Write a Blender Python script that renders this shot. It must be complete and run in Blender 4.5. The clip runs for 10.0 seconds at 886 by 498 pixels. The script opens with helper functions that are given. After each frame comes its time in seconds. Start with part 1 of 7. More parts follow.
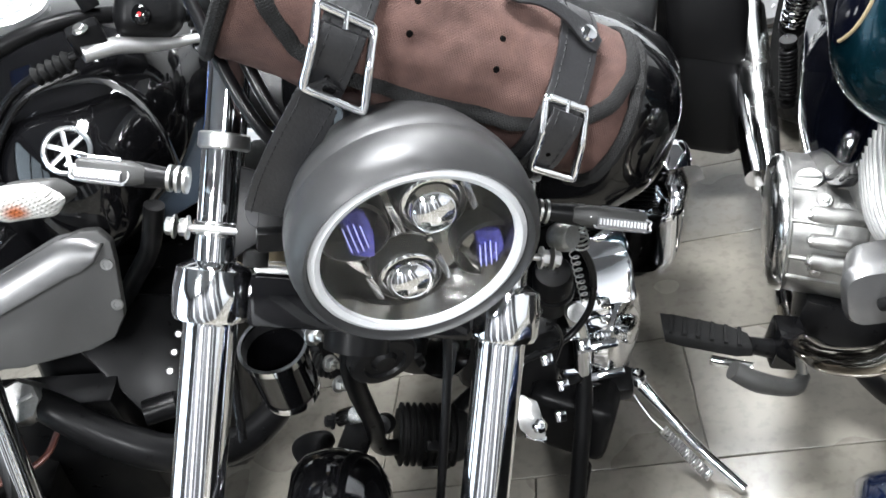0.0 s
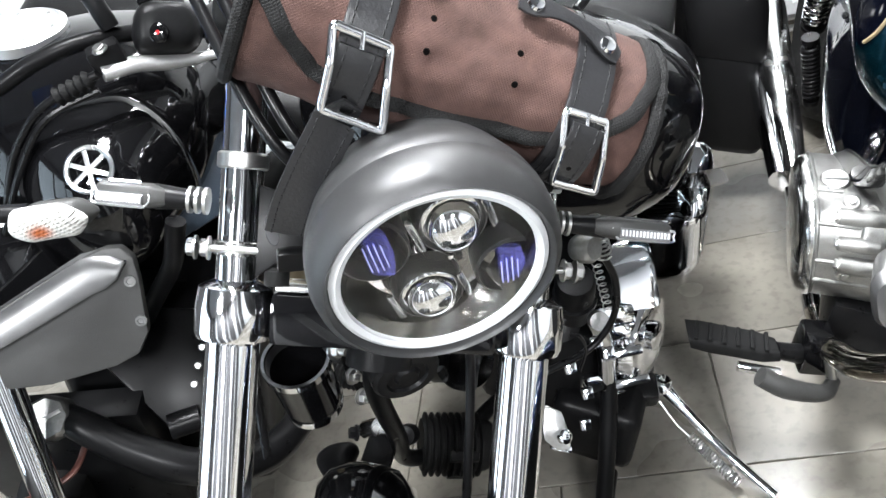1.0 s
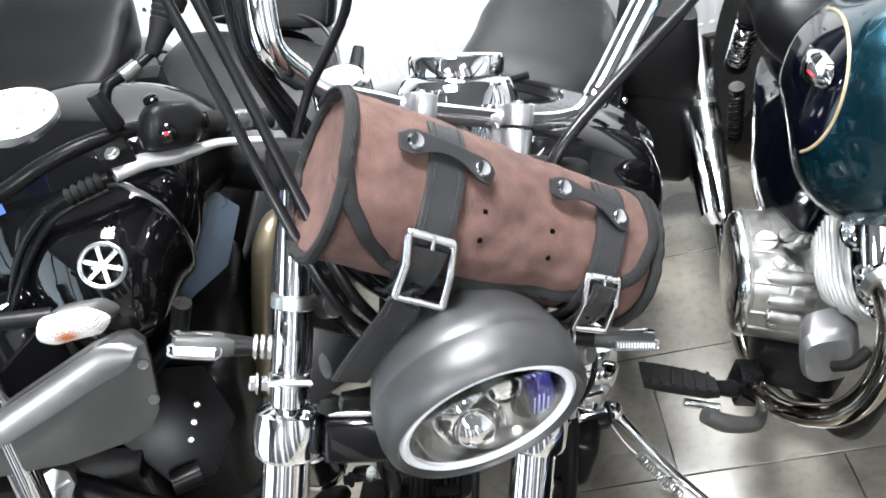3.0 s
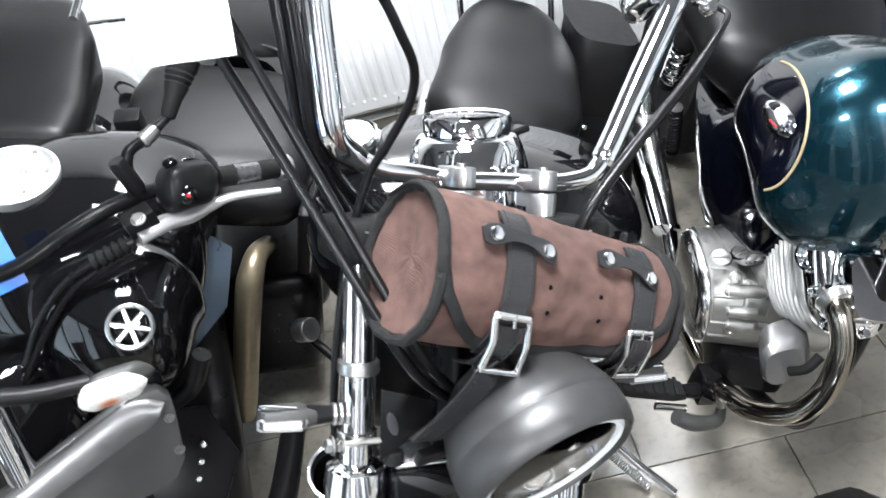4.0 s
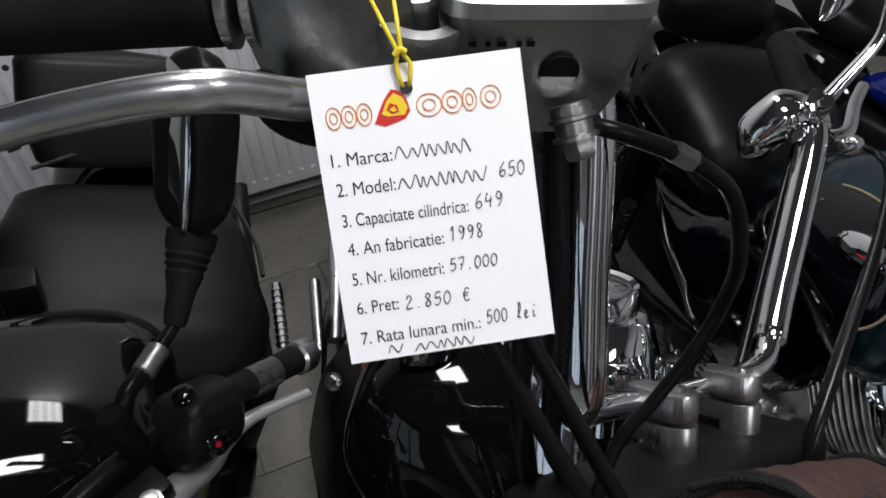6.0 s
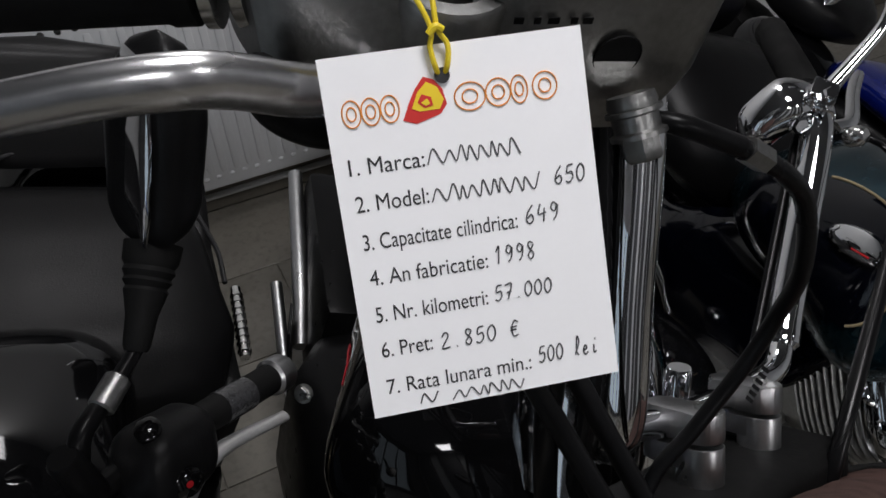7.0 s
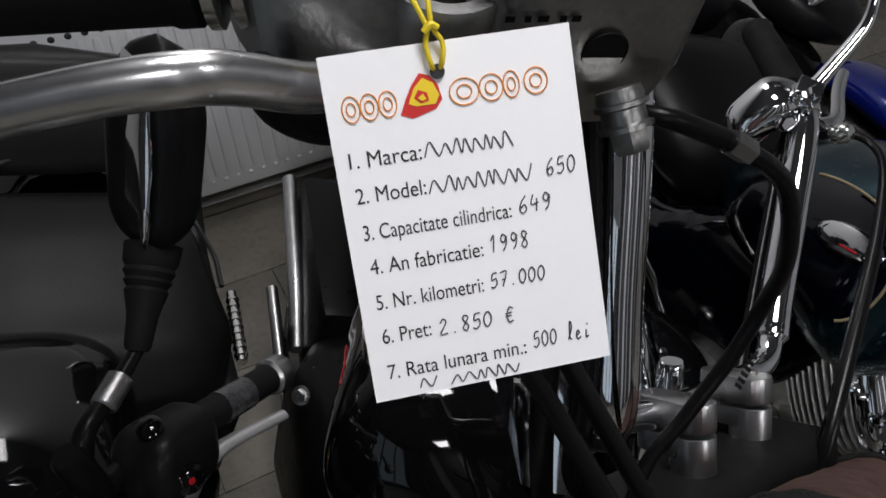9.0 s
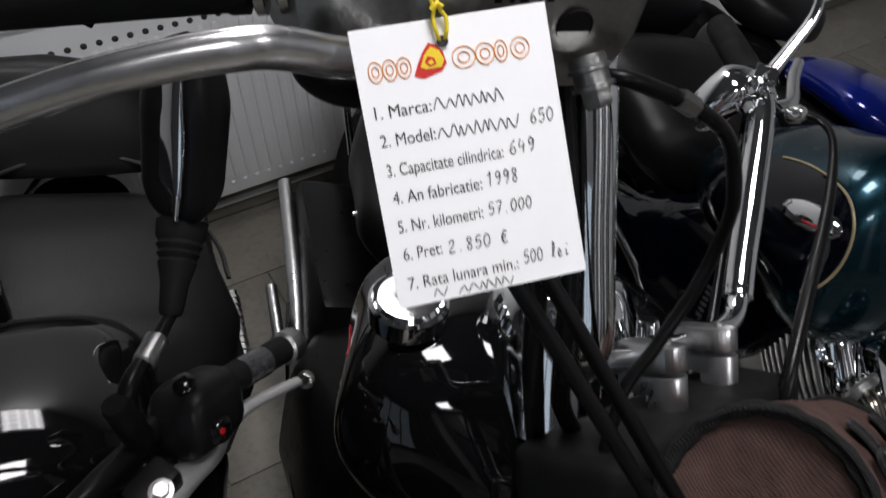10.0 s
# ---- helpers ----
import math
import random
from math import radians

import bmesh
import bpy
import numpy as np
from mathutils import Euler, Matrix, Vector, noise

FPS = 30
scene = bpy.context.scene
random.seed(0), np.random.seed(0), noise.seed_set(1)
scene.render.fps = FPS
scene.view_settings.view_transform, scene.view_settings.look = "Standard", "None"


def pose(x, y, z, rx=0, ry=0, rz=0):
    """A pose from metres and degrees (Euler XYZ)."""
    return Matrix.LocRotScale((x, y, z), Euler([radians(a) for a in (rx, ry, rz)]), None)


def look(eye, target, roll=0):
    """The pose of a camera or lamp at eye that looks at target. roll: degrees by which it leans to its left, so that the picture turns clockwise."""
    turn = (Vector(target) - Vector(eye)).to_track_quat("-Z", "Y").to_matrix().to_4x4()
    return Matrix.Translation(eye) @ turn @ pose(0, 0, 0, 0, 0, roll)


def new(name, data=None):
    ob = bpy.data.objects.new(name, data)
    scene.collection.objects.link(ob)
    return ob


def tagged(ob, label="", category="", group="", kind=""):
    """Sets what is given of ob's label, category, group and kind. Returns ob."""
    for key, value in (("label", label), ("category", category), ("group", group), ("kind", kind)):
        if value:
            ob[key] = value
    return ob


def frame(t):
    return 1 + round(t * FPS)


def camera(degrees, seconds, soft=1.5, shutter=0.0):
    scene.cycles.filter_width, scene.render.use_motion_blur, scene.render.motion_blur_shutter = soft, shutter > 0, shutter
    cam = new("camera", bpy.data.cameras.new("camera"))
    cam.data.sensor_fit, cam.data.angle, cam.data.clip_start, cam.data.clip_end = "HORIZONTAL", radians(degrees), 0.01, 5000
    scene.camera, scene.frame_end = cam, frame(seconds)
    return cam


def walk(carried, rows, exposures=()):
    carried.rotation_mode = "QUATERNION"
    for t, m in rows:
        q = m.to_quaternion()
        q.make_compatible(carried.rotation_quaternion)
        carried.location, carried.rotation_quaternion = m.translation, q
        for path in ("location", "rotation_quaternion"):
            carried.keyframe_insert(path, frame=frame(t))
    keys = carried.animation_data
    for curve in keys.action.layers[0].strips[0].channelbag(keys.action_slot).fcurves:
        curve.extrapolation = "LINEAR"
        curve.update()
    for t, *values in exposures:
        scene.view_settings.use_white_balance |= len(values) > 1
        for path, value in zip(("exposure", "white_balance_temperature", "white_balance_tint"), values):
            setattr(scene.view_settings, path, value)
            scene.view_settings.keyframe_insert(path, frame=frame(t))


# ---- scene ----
from mathutils import bvhtree

# camera and walk
cam = camera(61.3, 10.0, soft=1.5, shutter=0.55)
PATH = [
    (0, (0.006, -0.001, 1.237), (-0.471, 1.586, 0.118), -20.1),
    (0.5, (0.007, 0.015, 1.24), (-0.506, 1.607, 0.143), -21.6),
    (1, (0.007, 0.011, 1.245), (-0.521, 1.595, 0.145), -22.1),
    (1.5, (0.012, 0.011, 1.257), (-0.508, 1.591, 0.146), -22.1),
    (2, (0.015, 0.033, 1.32), (-0.482, 1.598, 0.177), -21.8),
    (2.5, (0.005, 0.043, 1.397), (-0.446, 1.575, 0.192), -21.4),
    (2.7, (-0.016, 0.037, 1.432), (-0.417, 1.563, 0.203), -20.8),
    (4, (-0.19, 0.054, 1.646), (-0.258, 1.515, 0.282), -15.9),
    (4.5, (-0.271, 0.221, 1.702), (-0.27, 1.647, 0.299), -17.0),
    (5, (-0.356, 0.331, 1.698), (-0.246, 1.784, 0.328), -13.1),
    (5.5, (-0.456, 0.431, 1.666), (-0.071, 1.834, 0.292), -7.5),
    (6, (-0.5, 0.496, 1.638), (0.026, 1.862, 0.275), -3.6),
    (7.5, (-0.511, 0.58, 1.594), (0.136, 1.862, 0.203), -1.3),
    (8, (-0.511, 0.574, 1.595), (0.13, 1.86, 0.204), -1.4),
    (8.5, (-0.511, 0.567, 1.601), (0.129, 1.861, 0.217), -1.7),
    (9, (-0.518, 0.558, 1.604), (0.136, 1.857, 0.232), -1.5),
    (9.5, (-0.542, 0.544, 1.617), (0.167, 1.859, 0.287), -1.0),
    (10, (-0.568, 0.487, 1.629), (0.128, 1.789, 0.28), -2.1),
]
walk(cam, [(t, look(eye, target, roll)) for t, eye, target, roll in PATH],
     exposures=[(0, 1.18, 6450, 11), (1, 1.32, 6450, 11), (2, 1.42, 6450, 11), (4, 1.08, 6400, 11), (5, 0.6, 6350, 11), (5.5, -0.65, 6400, 12), (6, -1.5, 6550, 14), (7.3, -1.95, 6650, 15), (8, -1.92, 6650, 15), (9, -1.8, 6650, 15), (10, -1.56, 6650, 15)])

# ---- light ----
world = bpy.data.worlds.new("room_air")
scene.world = world
world.use_nodes = True
world.node_tree.nodes["Background"].inputs["Color"].default_value = (0.9, 0.95, 1.0, 1)
world.node_tree.nodes["Background"].inputs["Strength"].default_value = 0.003


# ---- materials ----
def mat(name, color, rough=0.5, metal=0.0, bump=0.0, scale=60.0, vary=0.12, coat=0.0, trans=0.0, emit=0.0, spec=0.5, stretch=(1, 1, 1), detail=4.0, rvary=0.1):
    """Principled surface with noise at two scales in colour, gloss and relief."""
    m = bpy.data.materials.new(name)
    m.use_nodes = True
    nt = m.node_tree
    p = nt.nodes["Principled BSDF"]
    p.inputs["Roughness"].default_value = rough
    p.inputs["Metallic"].default_value = metal
    p.inputs["Specular IOR Level"].default_value = spec
    p.inputs["Coat Weight"].default_value = coat
    p.inputs["Coat Roughness"].default_value = 0.04
    p.inputs["Transmission Weight"].default_value = trans
    tc = nt.nodes.new("ShaderNodeTexCoord")
    mp = nt.nodes.new("ShaderNodeMapping")
    mp.inputs["Scale"].default_value = stretch
    nt.links.new(tc.outputs["Object"], mp.inputs["Vector"])
    n1 = nt.nodes.new("ShaderNodeTexNoise")
    n1.inputs["Scale"].default_value = scale
    n1.inputs["Detail"].default_value = detail
    n2 = nt.nodes.new("ShaderNodeTexNoise")
    n2.inputs["Scale"].default_value = scale * 0.12
    n2.inputs["Detail"].default_value = 3
    for n in (n1, n2):
        nt.links.new(mp.outputs["Vector"], n.inputs["Vector"])
    add = nt.nodes.new("ShaderNodeMath")
    add.operation = "ADD"
    nt.links.new(n1.outputs["Fac"], add.inputs[0])
    nt.links.new(n2.outputs["Fac"], add.inputs[1])
    ramp = nt.nodes.new("ShaderNodeMapRange")
    ramp.inputs["From Min"].default_value = 0.6
    ramp.inputs["From Max"].default_value = 1.4
    ramp.inputs["To Min"].default_value = 1 - vary
    ramp.inputs["To Max"].default_value = 1 + vary
    nt.links.new(add.outputs[0], ramp.inputs["Value"])
    mul = nt.nodes.new("ShaderNodeVectorMath")
    mul.operation = "SCALE"
    mul.inputs[0].default_value = color
    nt.links.new(ramp.outputs[0], mul.inputs["Scale"])
    nt.links.new(mul.outputs[0], p.inputs["Base Color"])
    rr = nt.nodes.new("ShaderNodeMapRange")
    rr.inputs["From Min"].default_value = 0.3
    rr.inputs["From Max"].default_value = 0.7
    rr.inputs["To Min"].default_value = max(0.0, rough * (1 - rvary))
    rr.inputs["To Max"].default_value = min(1.0, rough * (1 + rvary * 2))
    nt.links.new(n2.outputs["Fac"], rr.inputs["Value"])
    nt.links.new(rr.outputs[0], p.inputs["Roughness"])
    if bump:
        b = nt.nodes.new("ShaderNodeBump")
        b.inputs["Strength"].default_value = bump
        b.inputs["Distance"].default_value = 0.002
        nt.links.new(n1.outputs["Fac"], b.inputs["Height"])
        nt.links.new(b.outputs[0], p.inputs["Normal"])
    if emit:
        p.inputs["Emission Color"].default_value = (*color, 1)
        p.inputs["Emission Strength"].default_value = emit
    return m


def weave(m, scale=900.0, strength=0.6, distance=0.0006):
    """Adds the relief of a woven cloth to a material."""
    nt = m.node_tree
    p = nt.nodes["Principled BSDF"]
    tc = nt.nodes.new("ShaderNodeTexCoord")
    waves = []
    for axis in ("X", "Z"):
        w = nt.nodes.new("ShaderNodeTexWave")
        w.bands_direction = axis
        w.inputs["Scale"].default_value = scale / 6.28
        w.inputs["Distortion"].default_value = 0.6
        nt.links.new(tc.outputs["Object"], w.inputs["Vector"])
        waves.append(w)
    mx = nt.nodes.new("ShaderNodeMath")
    mx.operation = "MAXIMUM"
    nt.links.new(waves[0].outputs["Fac"], mx.inputs[0])
    nt.links.new(waves[1].outputs["Fac"], mx.inputs[1])
    b = nt.nodes.new("ShaderNodeBump")
    b.inputs["Strength"].default_value = strength
    b.inputs["Distance"].default_value = distance
    nt.links.new(mx.outputs[0], b.inputs["Height"])
    nt.links.new(b.outputs[0], p.inputs["Normal"])
    return m


CHROME = mat("chrome", (0.86, 0.87, 0.89), 0.05, 1.0, vary=0.02, rvary=0.5)
HEADER = mat("heat_stained_chrome", (0.3, 0.275, 0.235), 0.1, 1.0, bump=0.03, scale=120, vary=0.25, rvary=0.6)
WORN_CHROME = mat("worn_chrome", (0.72, 0.72, 0.71), 0.16, 1.0, bump=0.05, scale=200, vary=0.1, rvary=0.4)
BRUSHED = mat("brushed_aluminium", (0.52, 0.525, 0.53), 0.3, 1.0, bump=0.06, scale=300, vary=0.1, stretch=(1, 1, 0.05))
CAST = mat("cast_aluminium", (0.27, 0.27, 0.265), 0.34, 1.0, bump=0.2, scale=260, vary=0.18)
ALLOY = mat("bright_cast_alloy", (0.36, 0.36, 0.348), 0.4, 1.0, bump=0.1, scale=420, vary=0.14, rvary=0.3)
LEVER = mat("polished_lever", (0.82, 0.82, 0.83), 0.25, 1.0, bump=0.04, scale=180, vary=0.06)
SILVER_LEVER = mat("silver_painted_lever", (0.5, 0.5, 0.5), 0.36, 0.7, bump=0.05, scale=220, vary=0.08)
CAP_SILVER = mat("pale_brushed_cap", (0.6, 0.61, 0.62), 0.3, 0.8, bump=0.05, scale=260, vary=0.05)
BLACK_GLOSS = mat("black_paint", (0.003, 0.003, 0.0034), 0.05, 0.0, vary=0.2, coat=0.12, spec=0.4)
BLUE_GLOSS = mat("teal_blue_paint", (0.0015, 0.024, 0.036), 0.24, 0.8, vary=0.3, scale=400, coat=0.5)
NAVY = mat("navy_paint", (0.0012, 0.0016, 0.004), 0.08, 0.0, vary=0.2, coat=0.1)
FENDER_BLUE = mat("deep_blue_paint", (0.002, 0.006, 0.022), 0.1, 0.2, vary=0.2, coat=0.6)
BLACK_SATIN = mat("satin_black_metal", (0.0045, 0.0045, 0.0048), 0.3, 0.0, bump=0.05, scale=300, vary=0.2, spec=0.11)
SHELL = mat("matte_graphite_shell", (0.046, 0.046, 0.0465), 0.42, 0.6, bump=0.06, scale=500, vary=0.06)
PLASTIC = mat("black_plastic", (0.006, 0.006, 0.0064), 0.34, 0.0, bump=0.12, scale=400, vary=0.15, spec=0.13)
RUBBER = mat("black_rubber", (0.007, 0.007, 0.007), 0.6, 0.0, bump=0.15, scale=250, vary=0.2, spec=0.1)
CABLE = mat("black_cable", (0.004, 0.004, 0.0044), 0.28, 0.0, vary=0.2, bump=0.05, spec=0.2)
GREY_SHROUD = mat("silver_grey_plastic", (0.14, 0.14, 0.14), 0.34, 0.75, bump=0.05, scale=500, vary=0.06)
DARK_SHROUD = mat("dark_grey_plastic", (0.03, 0.03, 0.029), 0.5, 0.1, bump=0.15, scale=600, vary=0.08)
SLATE = mat("slate_blue_plastic", (0.045, 0.06, 0.08), 0.3, 0.0, vary=0.1)
LEATHER = mat("black_leather", (0.004, 0.004, 0.0043), 0.37, 0.0, bump=0.2, scale=420, vary=0.1, spec=0.2, rvary=0.06)
STRAP = mat("strap_leather", (0.014, 0.014, 0.015), 0.33, 0.0, bump=0.2, scale=350, vary=0.25, spec=0.42)
CANVAS = weave(mat("brown_canvas", (0.068, 0.039, 0.033), 0.85, 0.0, scale=55, vary=0.5, spec=0.2, detail=8.0), 1000, 0.7)
BINDING = weave(mat("black_binding", (0.007, 0.007, 0.007), 0.8, 0.0, scale=200, vary=0.3, spec=0.25), 900, 1.0)
DIAL = mat("grey_dial_face", (0.1, 0.1, 0.104), 0.35, 0.3, vary=0.05)
STITCH = mat("grey_stitching", (0.004, 0.004, 0.0044), 0.7, 0.0)
# near-black for flat discs that paint the shade inside small holes
HOLE = mat("hole_shade", (0.0015, 0.0012, 0.0012), 0.9, 0.0, spec=0.05)
PAPER = mat("white_card", (0.93, 0.93, 0.94), 0.55, 0.0, bump=0.02, scale=400, vary=0.01)
INK = mat("black_print", (0.02, 0.02, 0.022), 0.6)
PENCIL = mat("grey_pen", (0.05, 0.05, 0.055), 0.55)
ORANGE = mat("orange_print", (0.72, 0.25, 0.03), 0.6)
RED = mat("red_print", (0.6, 0.02, 0.015), 0.5)
YELLOW = mat("yellow_print", (0.85, 0.62, 0.02), 0.5)
STRING = mat("yellow_band", (0.72, 0.55, 0.02), 0.45, vary=0.1)
GOLD = mat("gold_pinstripe", (0.34, 0.27, 0.16), 0.35, 0.3)
BEIGE = mat("bronze_fork", (0.3, 0.25, 0.17), 0.35, 0.7, vary=0.15)
BLUE_FOIL = mat("blue_foil", (0.003, 0.1, 0.45), 0.3, 0.0, vary=0.1, coat=0.4)
WHITE_PLASTIC = mat("white_plastic", (0.72, 0.73, 0.74), 0.35, vary=0.03)
PIN_RED = mat("red_pinstripe_paint", (0.3, 0.008, 0.015), 0.3)
RED_LENS = mat("red_plastic", (0.4, 0.01, 0.015), 0.25)
PURPLE = mat("violet_reflector", (0.07, 0.07, 0.3), 0.1, 0.7, bump=0.5, scale=160, vary=0.4, stretch=(1, 1, 0.15))
HALO = mat("halo_ring", (0.5, 0.51, 0.52), 0.35, vary=0.05)
WALLPAINT = mat("white_wall_paint", (0.72, 0.72, 0.71), 0.7, bump=0.08, scale=120, vary=0.04)
ENAMEL = mat("white_enamel", (0.74, 0.75, 0.76), 0.3, vary=0.02)
CEILING = mat("ceiling_paint", (0.13, 0.13, 0.135), 0.8, vary=0.06)
GREYWALL = mat("light_grey_wall_paint", (0.5, 0.51, 0.52), 0.7, bump=0.08, scale=120, vary=0.06)
DARKWALL = mat("dark_wall_paint", (0.05, 0.05, 0.053), 0.7, bump=0.08, scale=120, vary=0.1)
GROUT = mat("tile_joint", (0.16, 0.15, 0.13), 0.9, bump=0.2, scale=200)
LAMP = mat("lamp_diffuser", (1.0, 0.98, 0.95), 0.5, emit=14.0)
SKIRTING = mat("skirting_paint", (0.16, 0.145, 0.12), 0.5, vary=0.15)
STEEL = mat("zinc_steel", (0.5, 0.5, 0.49), 0.3, 1.0, bump=0.06, scale=220, vary=0.12)


def clear(name, tint=(1, 1, 1), rough=0.0):
    m = bpy.data.materials.new(name)
    m.use_nodes = True
    p = m.node_tree.nodes["Principled BSDF"]
    p.inputs["Base Color"].default_value = (*tint, 1)
    p.inputs["Roughness"].default_value = rough
    p.inputs["Transmission Weight"].default_value = 1.0
    p.inputs["IOR"].default_value = 1.18
    return m


def ribbed_lens(centre):
    """A pressed clear winker lens: small square facets, and an amber bulb glimmering in its middle."""
    m = mat("winker_lens", (0.7, 0.69, 0.66), 0.12, 0.0, vary=0.06)
    nt = m.node_tree
    p = nt.nodes["Principled BSDF"]
    tc = nt.nodes.new("ShaderNodeTexCoord")
    waves = []
    for axis in ("X", "Z"):
        w = nt.nodes.new("ShaderNodeTexWave")
        w.bands_direction = axis
        w.inputs["Scale"].default_value = 55
        w.inputs["Distortion"].default_value = 0.4
        nt.links.new(tc.outputs["Object"], w.inputs["Vector"])
        waves.append(w)
    mx = nt.nodes.new("ShaderNodeMath")
    mx.operation = "MULTIPLY"
    nt.links.new(waves[0].outputs["Fac"], mx.inputs[0])
    nt.links.new(waves[1].outputs["Fac"], mx.inputs[1])
    b = nt.nodes.new("ShaderNodeBump")
    b.inputs["Strength"].default_value = 0.9
    b.inputs["Distance"].default_value = 0.002
    nt.links.new(mx.outputs[0], b.inputs["Height"])
    nt.links.new(b.outputs[0], p.inputs["Normal"])
    d = nt.nodes.new("ShaderNodeVectorMath")
    d.operation = "DISTANCE"
    d.inputs[1].default_value = centre
    nt.links.new(tc.outputs["Object"], d.inputs[0])
    n = nt.nodes.new("ShaderNodeTexNoise")
    n.inputs["Scale"].default_value = 160
    add = nt.nodes.new("ShaderNodeMath")
    add.operation = "MULTIPLY_ADD"
    add.inputs[1].default_value = 0.014
    nt.links.new(n.outputs["Fac"], add.inputs[0])
    nt.links.new(d.outputs["Value"], add.inputs[2])
    r = nt.nodes.new("ShaderNodeMapRange")
    r.inputs["From Min"].default_value = 0.014
    r.inputs["From Max"].default_value = 0.026
    nt.links.new(add.outputs[0], r.inputs["Value"])
    mix = nt.nodes.new("ShaderNodeMix")
    mix.data_type = "RGBA"
    mix.inputs[6].default_value = (0.5, 0.14, 0.05, 1)
    old = p.inputs["Base Color"].links[0].from_socket
    nt.links.new(r.outputs[0], mix.inputs[0])
    nt.links.new(old, mix.inputs[7])
    nt.links.new(mix.outputs[2], p.inputs["Base Color"])
    return m


GLASS = clear("clear_glass")
WRAP = mat("crumpled_clear_wrap", (0.03, 0.03, 0.032), 0.12, bump=1.0, scale=120, vary=0.5, spec=1.0)


# ---- building helpers ----
def V(*a):
    return Vector(a)


def smooth(bm, limit=40):
    for f in bm.faces:
        f.smooth = True
    for e in bm.edges:
        if len(e.link_faces) == 2 and e.calc_face_angle(0) > radians(limit):
            e.smooth = False


def mesh_of(name, bm, material, limit=40):
    bmesh.ops.recalc_face_normals(bm, faces=bm.faces[:])
    smooth(bm, limit)
    me = bpy.data.meshes.new(name)
    bm.to_mesh(me)
    bm.free()
    for m in (material if isinstance(material, (list, tuple)) else [material]):
        me.materials.append(m)
    return me


def part(name, bm, material, parent=None, label="", limit=40):
    ob = new(name, mesh_of(name, bm, material, limit))
    if parent is not None:
        ob.parent = parent
        ob.matrix_parent_inverse = parent.matrix_world.inverted()
    if label:
        tagged(ob, label)
    return ob


def thing(name, at, label, category, group="", kind=""):
    ob = new(name)
    ob.location = at
    ob.empty_display_size = 0.05
    bpy.context.view_layer.update()
    return tagged(ob, label, category, group, kind)


def solo(name, bm, material, label, category, group="", kind="", limit=40):
    return tagged(part(name, bm, material, limit=limit), label, category, group, kind)


def axes(x, y, z, at=(0, 0, 0)):
    m = Matrix((x, y, z)).transposed().to_4x4()
    m.translation = at
    return m


def aim(at, zdir, xhint=(1, 0, 0)):
    """A pose at a point whose z axis runs along zdir."""
    z = Vector(zdir).normalized()
    x = Vector(xhint)
    x = (x - z * x.dot(z)).normalized()
    return axes(x, z.cross(x), z, at)


def glide(points, n):
    """n places along a smooth line through the points."""
    p = [Vector(q) for q in points]
    if len(p) == 2:
        return [p[0].lerp(p[1], i / (n - 1)) for i in range(n)]
    p = [p[0] * 2 - p[1]] + p + [p[-1] * 2 - p[-2]]
    k = len(p) - 3
    out = []
    for i in range(n):
        s = i / (n - 1) * k
        j = min(int(s), k - 1)
        u = s - j
        a, b, c, d = p[j:j + 4]
        out.append(0.5 * (2 * b + (c - a) * u + (2 * a - 5 * b + 4 * c - d) * u * u + (3 * b - a - 3 * c + d) * u ** 3))
    return out


def tube(points, r, n=24, sides=14, bm=None, cap=True, flat=1.0, side=None):
    """A bar or hose along a smooth line. r: one radius, or radii along the way. flat: its thickness over its width."""
    bm = bm or bmesh.new()
    way = glide(points, n)
    rr = r if isinstance(r, (list, tuple)) else [r, r]
    rings = []
    normal = None
    for i, q in enumerate(way):
        t = (way[min(i + 1, n - 1)] - way[max(i - 1, 0)]).normalized()
        if normal is None:
            normal = Vector(side) if side else (Vector((0, 0, 1)) if abs(t.z) < 0.8 else Vector((1, 0, 0)))
        normal = (normal - t * normal.dot(t)).normalized()
        other = t.cross(normal)
        s = i / (n - 1) * (len(rr) - 1)
        j = min(int(s), len(rr) - 2)
        rad = rr[j] + (rr[j + 1] - rr[j]) * (s - j)
        rings.append([bm.verts.new(q + normal * math.cos(a) * rad * flat + other * math.sin(a) * rad)
                      for a in (2 * math.pi * k / sides for k in range(sides))])
    for a, b in zip(rings, rings[1:]):
        for k in range(sides):
            bm.faces.new((a[k], a[(k + 1) % sides], b[(k + 1) % sides], b[k]))
    if cap:
        bm.faces.new(rings[0][::-1])
        bm.faces.new(rings[-1])
    return bm


def lathe(profile, m=None, sides=32, bm=None, close=True):
    """A turned body: profile of (radius, height) pairs about the z axis of the pose m."""
    bm = bm or bmesh.new()
    m = m or Matrix()
    rings = []
    for r, h in profile:
        if r < 1e-6:
            rings.append([bm.verts.new(m @ Vector((0, 0, h)))])
        else:
            rings.append([bm.verts.new(m @ Vector((r * math.cos(a), r * math.sin(a), h)))
                          for a in (2 * math.pi * k / sides for k in range(sides))])
    for a, b in zip(rings, rings[1:]):
        for k in range(sides):
            k2 = (k + 1) % sides
            if len(a) == 1 and len(b) == 1:
                continue
            if len(a) == 1:
                bm.faces.new((a[0], b[k2], b[k]))
            elif len(b) == 1:
                bm.faces.new((a[k], a[k2], b[0]))
            else:
                bm.faces.new((a[k], a[k2], b[k2], b[k]))
    if close:
        if len(rings[0]) > 1:
            bm.faces.new(rings[0][::-1])
        if len(rings[-1]) > 1:
            bm.faces.new(rings[-1])
    return bm


